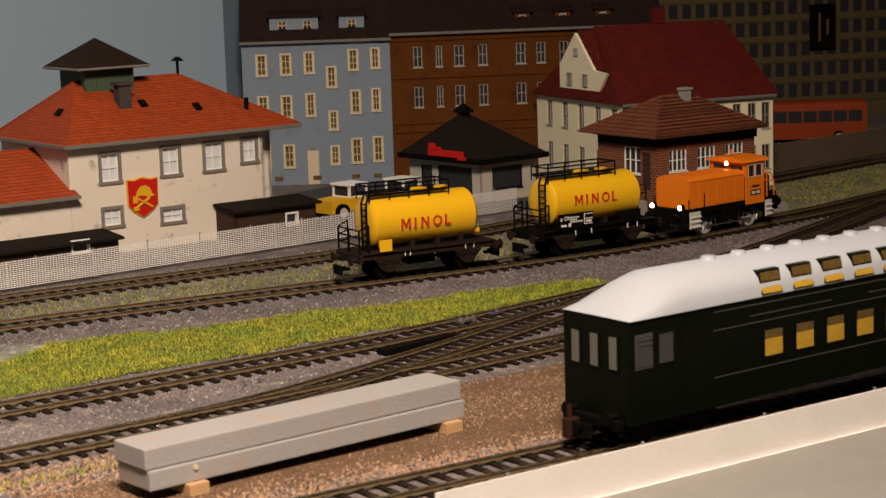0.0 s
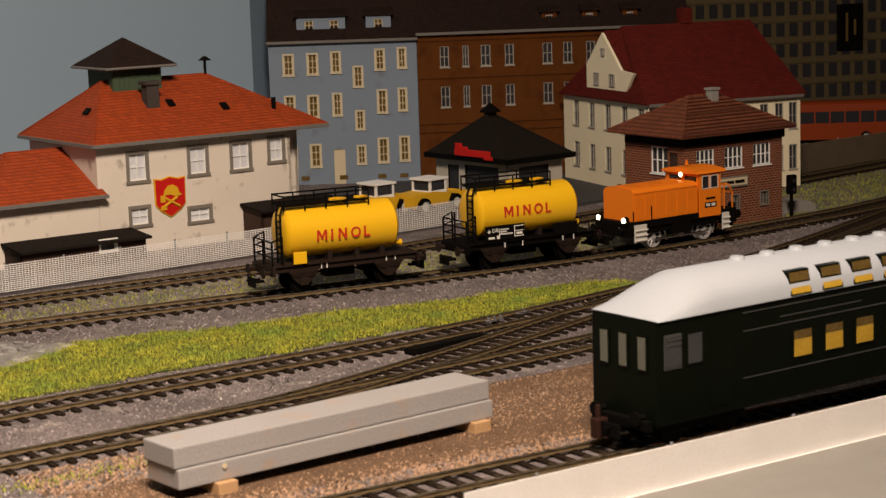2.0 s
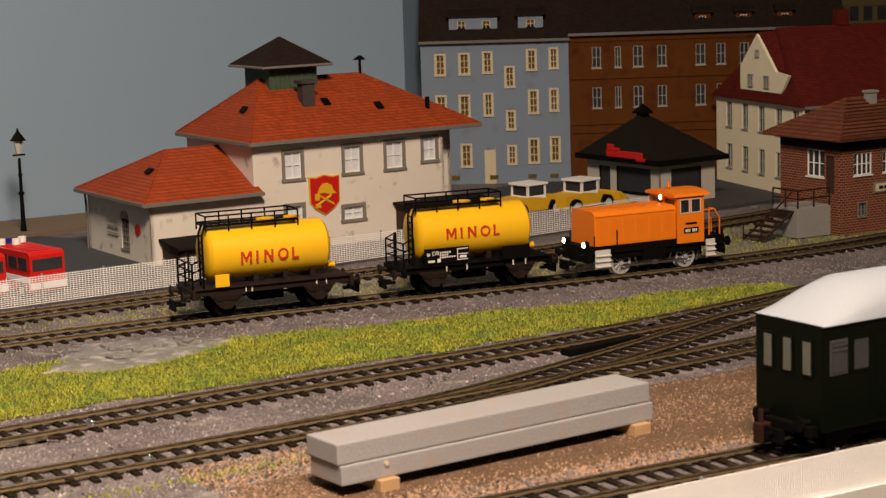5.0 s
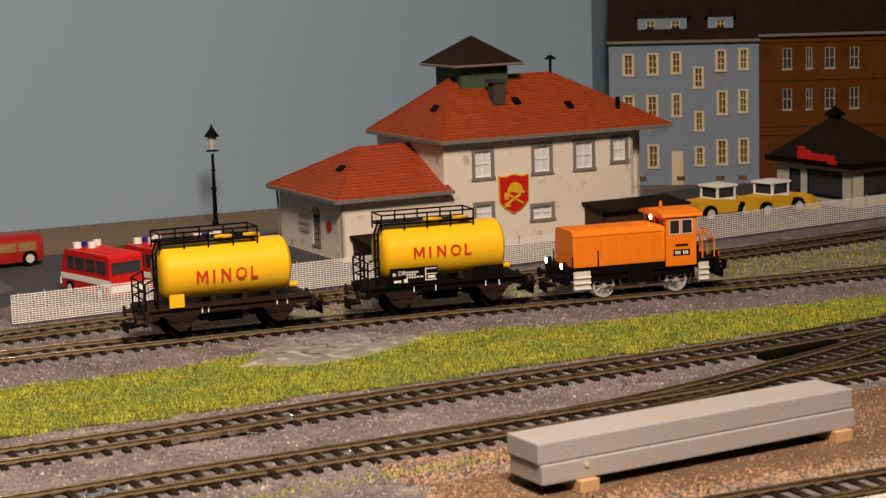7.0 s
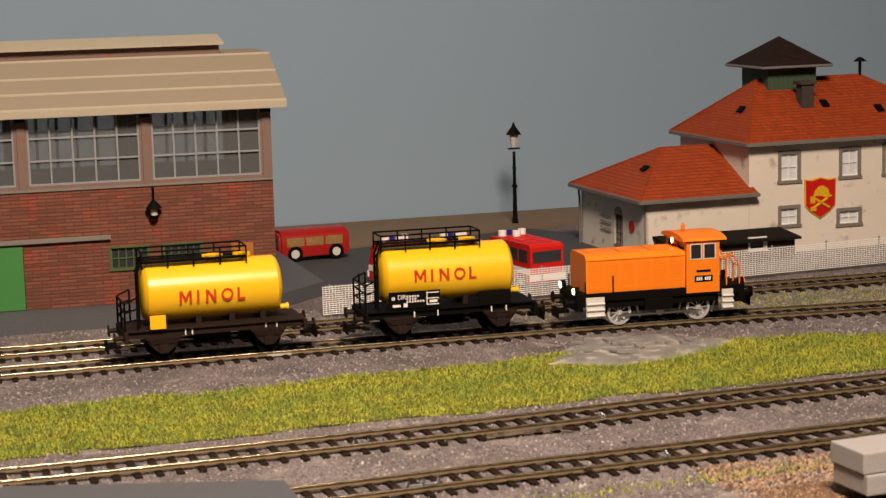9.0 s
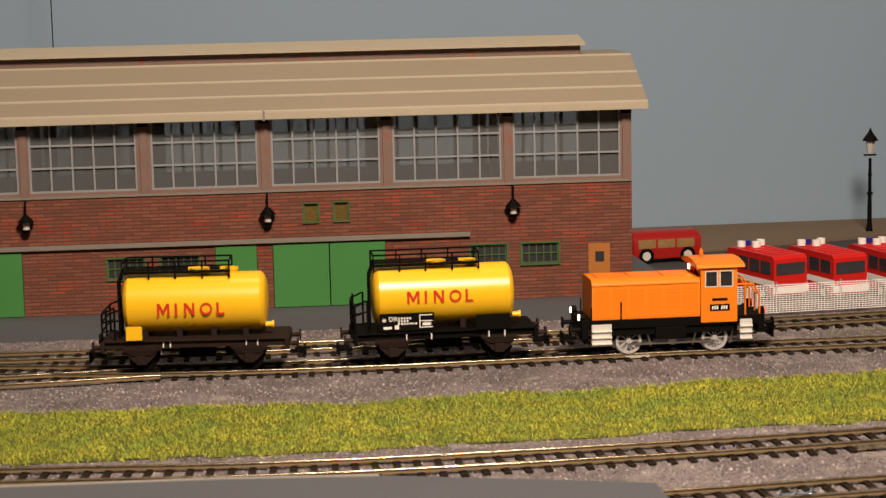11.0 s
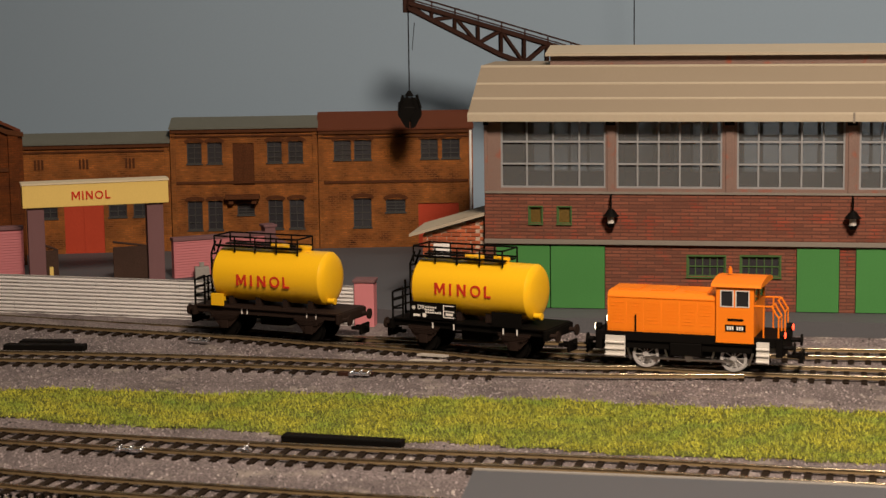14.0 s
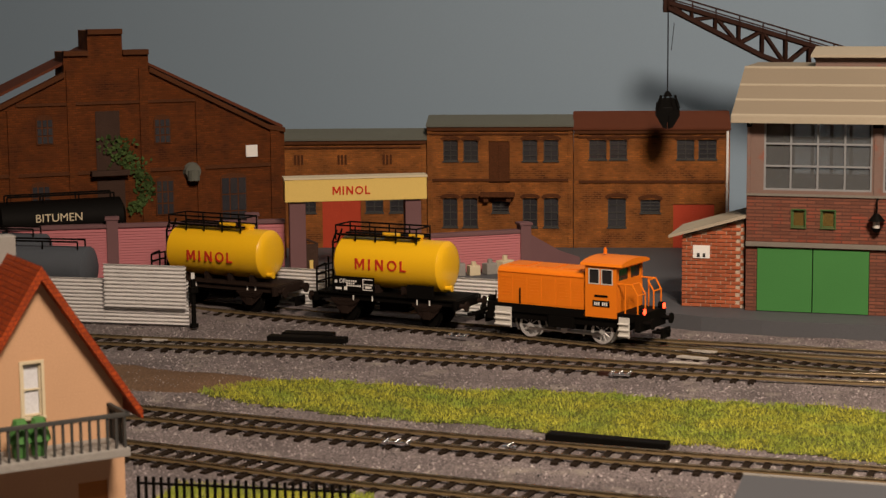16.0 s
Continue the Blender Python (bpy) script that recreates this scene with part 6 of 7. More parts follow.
mesh_fence("white wire mesh fence along the siding", 248, 1026, 450, 1038, 14.2, 6)
brace = B()
rod(brace, (252, 1027.6, 13), (268, 1029, -1.5), .5)
rod(brace, (252, 1027.6, -2), (252, 1027.6, 14.5), .6)
prop = thing("fence_brace", "thin grey strut bracing the mesh fence's end", "fence post")
part("strut", brace, GREYFRAME, prop)
mesh_fence("white wire mesh fence along the siding", 450, 1038, 620, 1052, 14.2, 5)
mesh_fence("white wire mesh fence along the siding", 620, 1052, 812, 1074, 14.2, 5, 1.2)
mesh_fence("low dull brown mesh fence along the dark street", 890, 1062, 1230, 1110, 20, 9, 1.3, 0.0, .5, DULLWIRE, 1.2, 1.2)
fr = mesh_fence("bright white perforated metal strip along the front track", 380, 549, 760, 552, 14, 7, .95, -2.6, .6, MESHWIRE, 1.0, 1.6)
bm = B()
box(bm, 0, 380, -7, -.4, 0, .7, .2)
part("flange", bm, MESHWIRE, fr, "folded white metal foot")


# ---- street lamp
def street_lamp():
    s = thing("street_lamp", "tall black old-fashioned street lamp before the backdrop", "street lamp", mpose(436, 1278, 1.5))
    bm = B()
    rod(bm, (0, 0, 0), (0, 0, 6), 2.2, 10, 1.5)
    rod(bm, (0, 0, 6), (0, 0, 24), 1.5, 10, 1.2)
    rod(bm, (0, 0, 24), (0, 0, 25.5), 1.9, 10)
    rod(bm, (0, 0, 25.5), (0, 0, 47), 1.1, 10, .9)
    rod(bm, (0, 0, 36), (0, 0, 37), 1.5, 10)
    rod(bm, (-4, 0, 49), (4, 0, 49), .6)
    part("pole", bm, BLACK, s)
    bm = B()
    rod(bm, (0, 0, 50), (0, 0, 58), 1.8, 6, 3.0)
    part("lantern", bm, LAMPBULB, s)
    bm = B()
    rod(bm, (0, 0, 58), (0, 0, 63.5), 5.2, 6, 1.2)
    rod(bm, (0, 0, 63.5), (0, 0, 66), 1.2, 6, .3)
    part("lantern_roof", bm, BLACK, s)
    return s


street_lamp()
# ---- vehicles
def wheels(t, xs, y, r, w=3):
    for x in xs:
        for s in (-1, 1):
            bm = B()
            rod(bm, (x, s * y - s * w / 2, r), (x, s * y + s * w / 2, r), r, 16)
            tyre = part("wheel", bm, BLACK, t, smooth=True)
            bm = B()
            rod(bm, (x, s * y + s * w / 2, r), (x, s * y + s * (w / 2 + .3), r), r * .55, 12)
            part("rim", bm, GREY_STEP, tyre)


def fire_van(m):
    t = thing("fire_van", "small red fire service van with white bumpers and roof beacons", "van", m, "red fire vans")
    bm = B()
    prism(bm, [(-24, 3), (24, 3), (24, 13), (20, 22.5), (18, 23.6), (-22, 23.6), (-24, 22)], -10, 10)
    part("body", bm, FIRERED, t)
    panes = [(a, b, s * 10 - .2, s * 10 + .2, 14, 20.5) for s in (-1, 1) for a, b in ((-21, -12), (-10.5, -1.5), (0, 9), (10.5, 17))]
    for q in panes + [(23, 24.4, -8.5, 8.5, 14, 20), (-24.3, -23.6, -8.5, 8.5, 14, 20)]:
        bm = B()
        box(bm, *q)
        part("window_glass", bm, DARKPANE, t)
    bm = B()
    for k in range(6):
        box(bm, -18 + k * 5.4, -15.6 + k * 5.4, -7, 7, 23.5, 24.1, .15)
    part("roof_rib", bm, FIRERED, t)
    for x, y in ((13, -6), (13, 6), (8, 0)):
        bm = B()
        rod(bm, (x, y, 24), (x, y, 27), 2.2, 12)
        part("beacon", bm, WINWHITE, t, "white roof beacon")
    bm = B()
    rod(bm, (16, 0, 24), (16, 0, 26.6), 1.4, 10)
    part("blue_light", bm, mat("blue_beacon", (0.02, 0.02, 0.25), .3), t)
    for x in (-25, 24):
        bm = B()
        box(bm, x, x + 1.2, -10.5, 10.5, 4.5, 8, .2)
        part("bumper", bm, WINWHITE, t)
    bm = B()
    for s in (-1, 1):
        box(bm, -24, 24, s * 10 - .25, s * 10 + .25, 8, 11)
    part("stripe", bm, WINWHITE, t)
    wheels(t, (-15, 15), 9.2, 3.6)
    return t


fire_van(mpose(369, 1070, .5, 100))
fire_van(mpose(338, 1074, .5, 104))
fire_van(mpose(307, 1078, .5, 106))


def omnibus(label, m, L, W, H, paint, group=""):
    t = thing("bus", label, "bus", m, group)
    bm = B()
    r = 3
    prism(bm, [(-W / 2, 3), (W / 2, 3), (W / 2, H * .8), (W / 2 - r * .5, H - 1.6), (W / 2 - r * 1.4, H), (-W / 2 + r * 1.4, H), (-W / 2 + r * .5, H - 1.6), (-W / 2, H * .8)], -L / 2, L / 2, "x")
    bmesh.ops.bevel(bm, geom=[e for e in bm.edges if abs(e.verts[0].co.x - e.verts[1].co.x) < 1e-6], offset=1.6 * MM, segments=2, affect="EDGES")
    part("body", bm, paint, t, smooth=True)
    n = int(L / 12)
    for s in (-1, 1):
        for k in range(n):
            bm = B()
            a = -L / 2 + 4 + k * (L - 8) / n
            box(bm, a + .6, a + (L - 8) / n - .6, s * W / 2 - .25, s * W / 2 + .25, H * .5, H * .78, .15)
            part("window_glass", bm, BUSPANE if paint == BUSRED else DARKPANE, t)
    for s in (-1, 1):
        bm = B()
        box(bm, s * L / 2 - .3, s * L / 2 + .3, -W / 2 + 2, W / 2 - 2, H * .48, H * .8, .15)
        part("windscreen" if s > 0 else "rear_window", bm, DARKPANE, t)
    wheels(t, (-L * .28, L * .3), W / 2 - 1.4, 4.6)
    return t


# the yellowish glints on the bus windows are put into this pane colour
BUSPANE = mat("bus_glazing_painted_glint", (0.28, 0.17, 0.07), 0.2, var=0.3, coarse=90)
omnibus("dark red rounded minibus parked by the backdrop", mpose(283, 1204, .5, 4), 43, 20, 18, BUSRED)
omnibus("long orange city bus parked on the dark street", mpose(1209, 1220, 0, -36), 118, 28, 33, BUSORANGE)


def loader(m, s=1.0):
    t = thing("wheel_loader", "yellow wheel loader with white cab parked behind the fence", "construction vehicle", m, "yellow wheel loaders")
    bm = B()
    prism(bm, [(-22, 5), (10, 5), (12, 12), (-4, 14), (-22, 13)], -9, 9)
    box(bm, 10, 26, -7, 7, 6, 11, .5)
    part("body", bm, LOADERYEL, t)
    bm = B()
    for x in (-6, 8):
        for y in (-7.5, 7.5):
            box(bm, x - .7, x + .7, y - .7, y + .7, 13, 21)
    box(bm, -8, 10, -9, 9, 21, 22.4, .3)
    box(bm, -7, 9, -8, 8, 11, 14.5, .3)
    cab = part("cab", bm, WINWHITE, t, "white driver's cab")
    bm = B()
    box(bm, -6, 8, -7.6, 7.6, 14.5, 21)
    part("cab_glass", bm, DARKPANE, cab)
    bm = B()
    prism(bm, [(26, 2), (36, 2), (37, 4), (30, 10), (26, 12)], -11, 11)
    part("bucket", bm, LOADERYEL, t)
    wheels(t, (-14, 15), 8.5, 5.5, 5)
    return t


loader(mpose(716, 1124, 0, 8))
loader(mpose(753, 1119, 0, 12))


# ---- double-deck coach at the front
def coach():
    c = thing("coach", "dark green double-deck railway coach with white roof", "railway coach", mpose(476, 591, .3, 2.0))
    L, W = 300, 16.5
    bm = B()
    box(bm, 0, L, -W, W, 9, 45, .8)
    body = part("body", bm, GREENCOACH, c)
    # roof: curved across, sloped down at the end
    bm = B()
    arc = [(W * math.cos(t), math.sin(t)) for t in np.linspace(0, math.pi, 15)]
    rings = []
    for x, h in ((0, 0.2), (6, 3.5), (18, 10), (26, 12.5), (L, 12.5)):
        rings.append([bm.verts.new(V(x, y * (1 + .04), 45 + max(0.0, h * z ** .8))) for y, z in arc])
    for a, b in zip(rings, rings[1:]):
        for i in range(14):
            bm.faces.new((a[i], a[i + 1], b[i + 1], b[i]))
    roof = part("roof", bm, COACHROOF, c, "white curved coach roof", smooth=True)
    for k in range(14):
        bm = B()
        x = 55 + k * 15
        rod(bm, (x, 1, 57), (x, 1, 58.6), 3.2, 12, 2.4)
        part("roof_vent", bm, COACHROOF, roof)
    # windows: lower deck in the side, upper deck cut into the roof's edge
    for k in range(14):
        x = 64 + k * 16.2
        bm = B()
        box(bm, x, x + 10.6, -W - .35, -W + .1, 22.5, 33.5, .2)
        w = part("window_frame", bm, GREENCOACH, body)
        bm = B()
        box(bm, x + .9, x + 9.7, -W - .5, -W - .2, 23.4, 29.5)
        part("pane", bm, COACHSEAT, w)
        bm = B()
        box(bm, x + .9, x + 9.7, -W - .45, -W - .2, 29.5, 32.6)
        part("upper_pane", bm, YELLOWPANE, w)
        bm = B()
        prism(bm, [(-W - .8, 45.4), (-W * .93, 54), (-W * .5, 54), (-W * .5, 45.4)], x - 1, x + 9.6, "x")
        u = part("upper_window", bm, GREENCOACH, body)
        bm = B()
        prism(bm, [(-W - 1.1, 46), (-W * .97, 50.2), (-W * .9, 50.2), (-W * .9, 46)], x - .4, x + 9, "x")
        part("pane", bm, COACHSEAT, u)
        bm = B()
        prism(bm, [(-W * .985 - .35, 50.2), (-W * .955, 53.3), (-W * .88, 53.3), (-W * .88, 50.2)], x - .4, x + 9, "x")
        part("upper_pane", bm, YELLOWPANE, u)
    for a in (3, 13):
        bm = B()
        box(bm, a, a + 8, -W - .3, -W + .1, 28, 40, .2)
        w = part("window_frame", bm, FACSASH if a == 3 else GREENCOACH, body)
        bm = B()
        box(bm, a + .8, a + 7.2, -W - .45, -W - .2, 29, 39)
        part("pane", bm, DARKPANE, w)
    for y in (-9.5, 0, 9.5):
        bm = B()
        box(bm, -.5, .2, y - 2.6, y + 2.6, 27, 40, .2)
        w = part("window_frame", bm, GREENCOACH, body)
        bm = B()
        box(bm, -.7, -.3, y - 1.8, y + 1.8, 28, 39)
        part("pane", bm, COACHEND, w)
    bm = B()
    for x0, x1, z in ((40, 290, 42.4), (40, 290, 36), (40, 290, 19.5), (3, 290, 44.6), (58, 100, 38.6), (120, 170, 38.6)):
        box(bm, x0, x1, -W - .25, -W, z, z + .35)
    part("trim_line", bm, FACSASH, body)
    bm = B()
    box(bm, 24, 34, -W - .3, -W, 12, 41, .2)
    part("door", bm, GREENCOACH, body)
    for x in (26, 250):
        bm = B()
        for a in (x - 13, x + 13):
            for s in (-1, 1):
                rod(bm, (a, s * 6.5, 5.2), (a, s * 9.4, 5.2), 5.2, 18)
        part("wheel", bm, BLACK, c, smooth=True)
        bm = B()
        box(bm, x - 20, x + 20, -11.5, 11.5, 4.5, 9.5, .5)
        part("bogie_frame", bm, BLACK, c)
    buffers(c, 0, -1)
    coupler(c, 0, -1)
    bm = B()
    box(bm, -3, 0, -14, 14, 7.5, 11, .3)
    part("buffer_beam", bm, BLACK, c)
    bm = B()
    box(bm, -8, -3, 5, 9, 2.5, 9.5, .6)
    rod(bm, (-6, 7, 9), (-6, 7, 14), 1.0)
    part("coupling_hook", bm, RUSTSTEEL, c, "rusty brown coupling hook")
    for z in (36.2, 38):
        bm = B()
        box(bm, 4, 10.6, -W - .7, -W - .4, z, z + .5)
        part("window_slat", bm, FACSASH, body)
    return c


COACHEND = mat("pale_end_window", (0.13, 0.13, 0.105), 0.3, var=0.2)
coach()


# ---- grey wooden beams on blocks
beams = thing("beam_stack", "two grey painted wooden beams stacked on pale blocks", "timber", mpose(330, 638, -2.6, 4.6))
bm = B()
box(bm, 0, 132, 1, 20, 11, 18, .5)
part("beam", bm, BEAMGREY, beams)
bm = B()
box(bm, .8, 132.6, 0, 19.6, 4.2, 10.8, .5)
part("beam", bm, BEAMGREY, beams)
for x in (14, 122):
    bm = B()
    box(bm, x, x + 7.5, -2.5, 22, 0, 4.2, .3)
    part("block", bm, RAWWOOD, beams, "pale raw wood block")
bm = B()
rod(bm, (18, -.5, 9), (18, .5, 9), .9, 8)
part("nail", bm, CREAMFRAME, beams)

# ---- brown earth, plaster patch, platform
def patch(name, pts, material, label, category, lift=.5, n=7):
    """A thin irregular layer on the ground."""
    rng = random.Random(len(label))
    bm = B()
    ring = []
    for (a, b), (c, d) in zip(pts, pts[1:] + pts[:1]):
        for k in range(n):
            ring.append((a + (c - a) * k / n + rng.uniform(-3, 3), b + (d - b) * k / n + rng.uniform(-3, 3)))
    cx, cy = sum(p[0] for p in ring) / len(ring), sum(p[1] for p in ring) / len(ring)
    base = float(ground_z(cx, cy))
    vs = [[bm.verts.new(V(cx + (x - cx) * f_, cy + (y - cy) * f_, base + z)) for x, y in ring] for f_, z in ((1, -.4), (.95, lift * .6), (.7, lift + rng.uniform(0, .3)), (.35, lift))]
    for p, q in zip(vs, vs[1:]):
        for i in range(len(ring)):
            bm.faces.new((p[i], p[(i + 1) % len(ring)], q[(i + 1) % len(ring)], q[i]))
    bm.faces.new(vs[-1])
    return tagged(part(name, bm, material, smooth=True), label, category, kind="structure")


patch("earth_patch", [(300, 630), (520, 615), (640, 640), (700, 690), (610, 712), (470, 705), (400, 680), (300, 672)], EARTH, "reddish brown earth around the grey beams", "ground", .35)
patch("earth_patch", [(-420, 860), (-330, 872), (-320, 905), (-430, 925)], EARTH, "brown earth at the grass strip's end", "ground", .35)
patch("plaster_patch", [(312, 878), (345, 864), (385, 876), (412, 896), (385, 925), (350, 928), (330, 905)], PUDDLE, "dried grey plaster patch on the turf", "ground", 1.3)
chips = random.Random(4)
for i in range(14):
    bm = B()
    r_ = chips.uniform(2.5, 6.5)
    n_ = chips.randint(5, 7)
    ring = [(r_ * chips.uniform(.6, 1.2) * math.cos(6.283 * k / n_), r_ * .7 * chips.uniform(.6, 1.2) * math.sin(6.283 * k / n_)) for k in range(n_)]
    prism(bm, ring, 0, chips.uniform(.5, 1.6), "z")
    fl = tagged(part("plaster_chip", bm, PUDDLE), "broken chip of dried grey plaster on the turf", "plaster", "plaster chips")
    fl.matrix_basis = pose(chips.uniform(335, 392) * MM, chips.uniform(884, 916) * MM, -1.3 * MM, chips.uniform(-9, 9), chips.uniform(-9, 9), chips.uniform(0, 180))
pebbles("earth_crumbs", 30000, 300, 640, 612, 705, lambda x, y: x > 0, .75, "loose reddish brown crumbs beside the beams", mat("earth_crumb", (0.26, 0.165, 0.105), .7, var=.3, bump=0, island=.9))

slab("front_board", [(395, 547), (800, 550), (800, 430), (395, 430)], -4, -1.6, CONCRETE, "pale grey board before the front track", "board")
plat = thing("platform", "dark grey low station platform beside the front track", "platform")
bm = B()
prism(bm, [(-98, 757), (19, 749), (72, 742), (160, 714), (158, 560), (-96, 560)], -3, 5.6, "z")
part("platform_deck", bm, QUAY, plat)
bm = B()
prism(bm, [(-98, 757), (19, 749), (72, 742), (72, 740.4), (19, 747.4), (-98, 755.4)], 5.6, 6.0, "z")
part("platform_edge", bm, CONCRETE, plat, "pale edge strip along the platform")


# ---- shiny point motors and black covers on the tracks
def motor(x, y, rz, L=16):
    t = thing("rail_clip", "shiny metal wire clip lying on the track", "track fitting", mpose(x, y, -1.2, rz), "shiny track clips")
    bm = B()
    box(bm, -L * .4, L * .4, -1.4, 1.4, 0, 1.0, .4)
    for x in (-L * .32, 0, L * .32) if L > 10 else (0,):
        rod(bm, (x, -1.2, .6), (x + 1.2, 1.2, 1.9), .9, 7, .5)
    part("clip", bm, SILVER, t)
    return t


for x, y, rz, L in ((203, 772, 3, 17), (206, 712, 3, 17), (296, 716, 30, 5), (297, 777, 60, 6), (-233, 797, -5, 14), (-190, 801, -5, 7), (-265, 1012, -12, 14), (620, 800, 8, 12), (596, 809, 8, 10), (575, 803, 8, 12), (640, 790, 8, 9), (-172, 940, -5, 12)):
    motor(x, y, rz, L)


def cover(x, y, rz, L):
    t = thing("point_motor_cover", "flat black point motor cover beside the rails", "track fitting", mpose(x, y, -2.4, rz), "black point motor covers")
    bm = B()
    box(bm, -L / 2, L / 2, -3.2, 3.2, 0, 3.0, .5)
    part("cover", bm, BLACK, t)
    return t


for x, y, rz, L in ((529, 776, 8, 42), (-156, 819, -8, 48), (-335, 991, 2, 40), (-338, 1002, 2, 26)):
    cover(x, y, rz, L)


def joint_bar(x, y, rz, L):
    t = thing("joint_bar", "pale worn check rail beside the running rail", "track fitting", mpose(x, y, -1.4, rz), "worn check rails")
    bm = B()
    box(bm, -L / 2, L / 2, -.9, .9, 0, 1.5, .2)
    bar = part("bar", bm, RAIL, t)
    bm = B()
    rod(bm, (L / 2, 0, .6), (L / 2 + 4, -2.5, .2), .7)
    part("bent_end", bm, RUSTSTEEL, bar)
    return t


for x, y, rz, L in ((262, 768, 2, 30), (245, 711, 1, 34), (590, 742, 3, 26)):
    joint_bar(x, y, rz, L)


clump = random.Random(8)
bm = B()
for k in range(7):
    x, y, r_ = clump.uniform(-7, 7), clump.uniform(-3, 3), clump.uniform(1.2, 2.6)
    prism(bm, [(x + r_ * 1.6 * math.cos(q) * clump.uniform(.7, 1.2), y + r_ * math.sin(q) * clump.uniform(.7, 1.2)) for q in np.linspace(0, 5.3, 6)], -.6, clump.uniform(.8, 2), "z")
tagged(part("rust_clump", bm, RUSTSTEEL, at=mpose(-173.5, 945, -2.4, -8)), "dark rusty crumpled scrap beside the grass", "scrap")


def loose_strip(x, y, rz, L):
    t = thing("loose_strip", "pale worn wooden strip lying between the rails", "track fitting", mpose(x, y, -1.7, rz), "pale strips on the tracks")
    bm = B()
    prism(bm, [(-L / 2, -1.5), (L / 2 - 1, -1.8), (L / 2, 1.2), (-L / 2 + 1.5, 1.6)], 0, .9, "z")
    part("strip", bm, PALESTRIP, t)
    return t


for x, y, rz, L in ((-144.6, 1004, -15, 16), (-146, 987, -14, 15), (-147.5, 973.5, -8, 15), (-408, 976, 0, 14), (208.5, 946.5, 0, 12)):
    loose_strip(x, y, rz, L)


# ---- grey tank wagons on the far siding
def far_tank(label, m, material, lettered=False):
    t = thing("tank_wagon", label, "tank wagon", m, "parked tank wagons")
    bm = B()
    rod(bm, (-34, 0, 22), (34, 0, 22), 12, 24)
    rod(bm, (-36, 0, 22), (-34, 0, 22), 8, 24, 12)
    rod(bm, (34, 0, 22), (36, 0, 22), 12, 24, 8)
    part("tank", bm, material, t, smooth=True)
    bm = B()
    for y in (-5, 5):
        rod(bm, (-30, y, 37), (30, y, 37), .5)
        for x in (-30, -10, 10, 30):
            rod(bm, (x, y, 32), (x, y, 37), .45)
    part("walkway_rail", bm, BLACK, t)
    bm = B()
    box(bm, -42, 42, -12, 12, 6, 9, .4)
    for x in (-26, 26):
        rod(bm, (x, -9, 4), (x, 9, 4), 4, 12)
    part("underframe", bm, BLACK, t)
    if lettered:
        letters("BITUMEN", 6.4, Matrix.Translation(V(-16, -11.8, 23)), CREAMFRAME, t, "lettering")
    return t


GREYTANK = mat("slate_grey_tank", (0.075, 0.085, 0.10), .5, var=.1)
far_tank("slate grey tank wagon parked behind the corrugated fence", mpose(-508, 1040, 0, 2), GREYTANK)
far_tank("slate grey tank wagon parked behind the corrugated fence", mpose(-545, 1062, 3, 3), GREYTANK)
far_tank("black tank wagon with white lettering before the brick factory", mpose(-519, 1100, 17.5, 36.9), BLACK, True)
bm = B()
box(bm, -50, 50, -10, 10, 0, 10.3, .5)
tagged(part("siding_bank", bm, CONCRETE, at=mpose(-519, 1100, 7.2, 36.9)), "grey raised bank of the factory siding", "embankment", kind="structure")


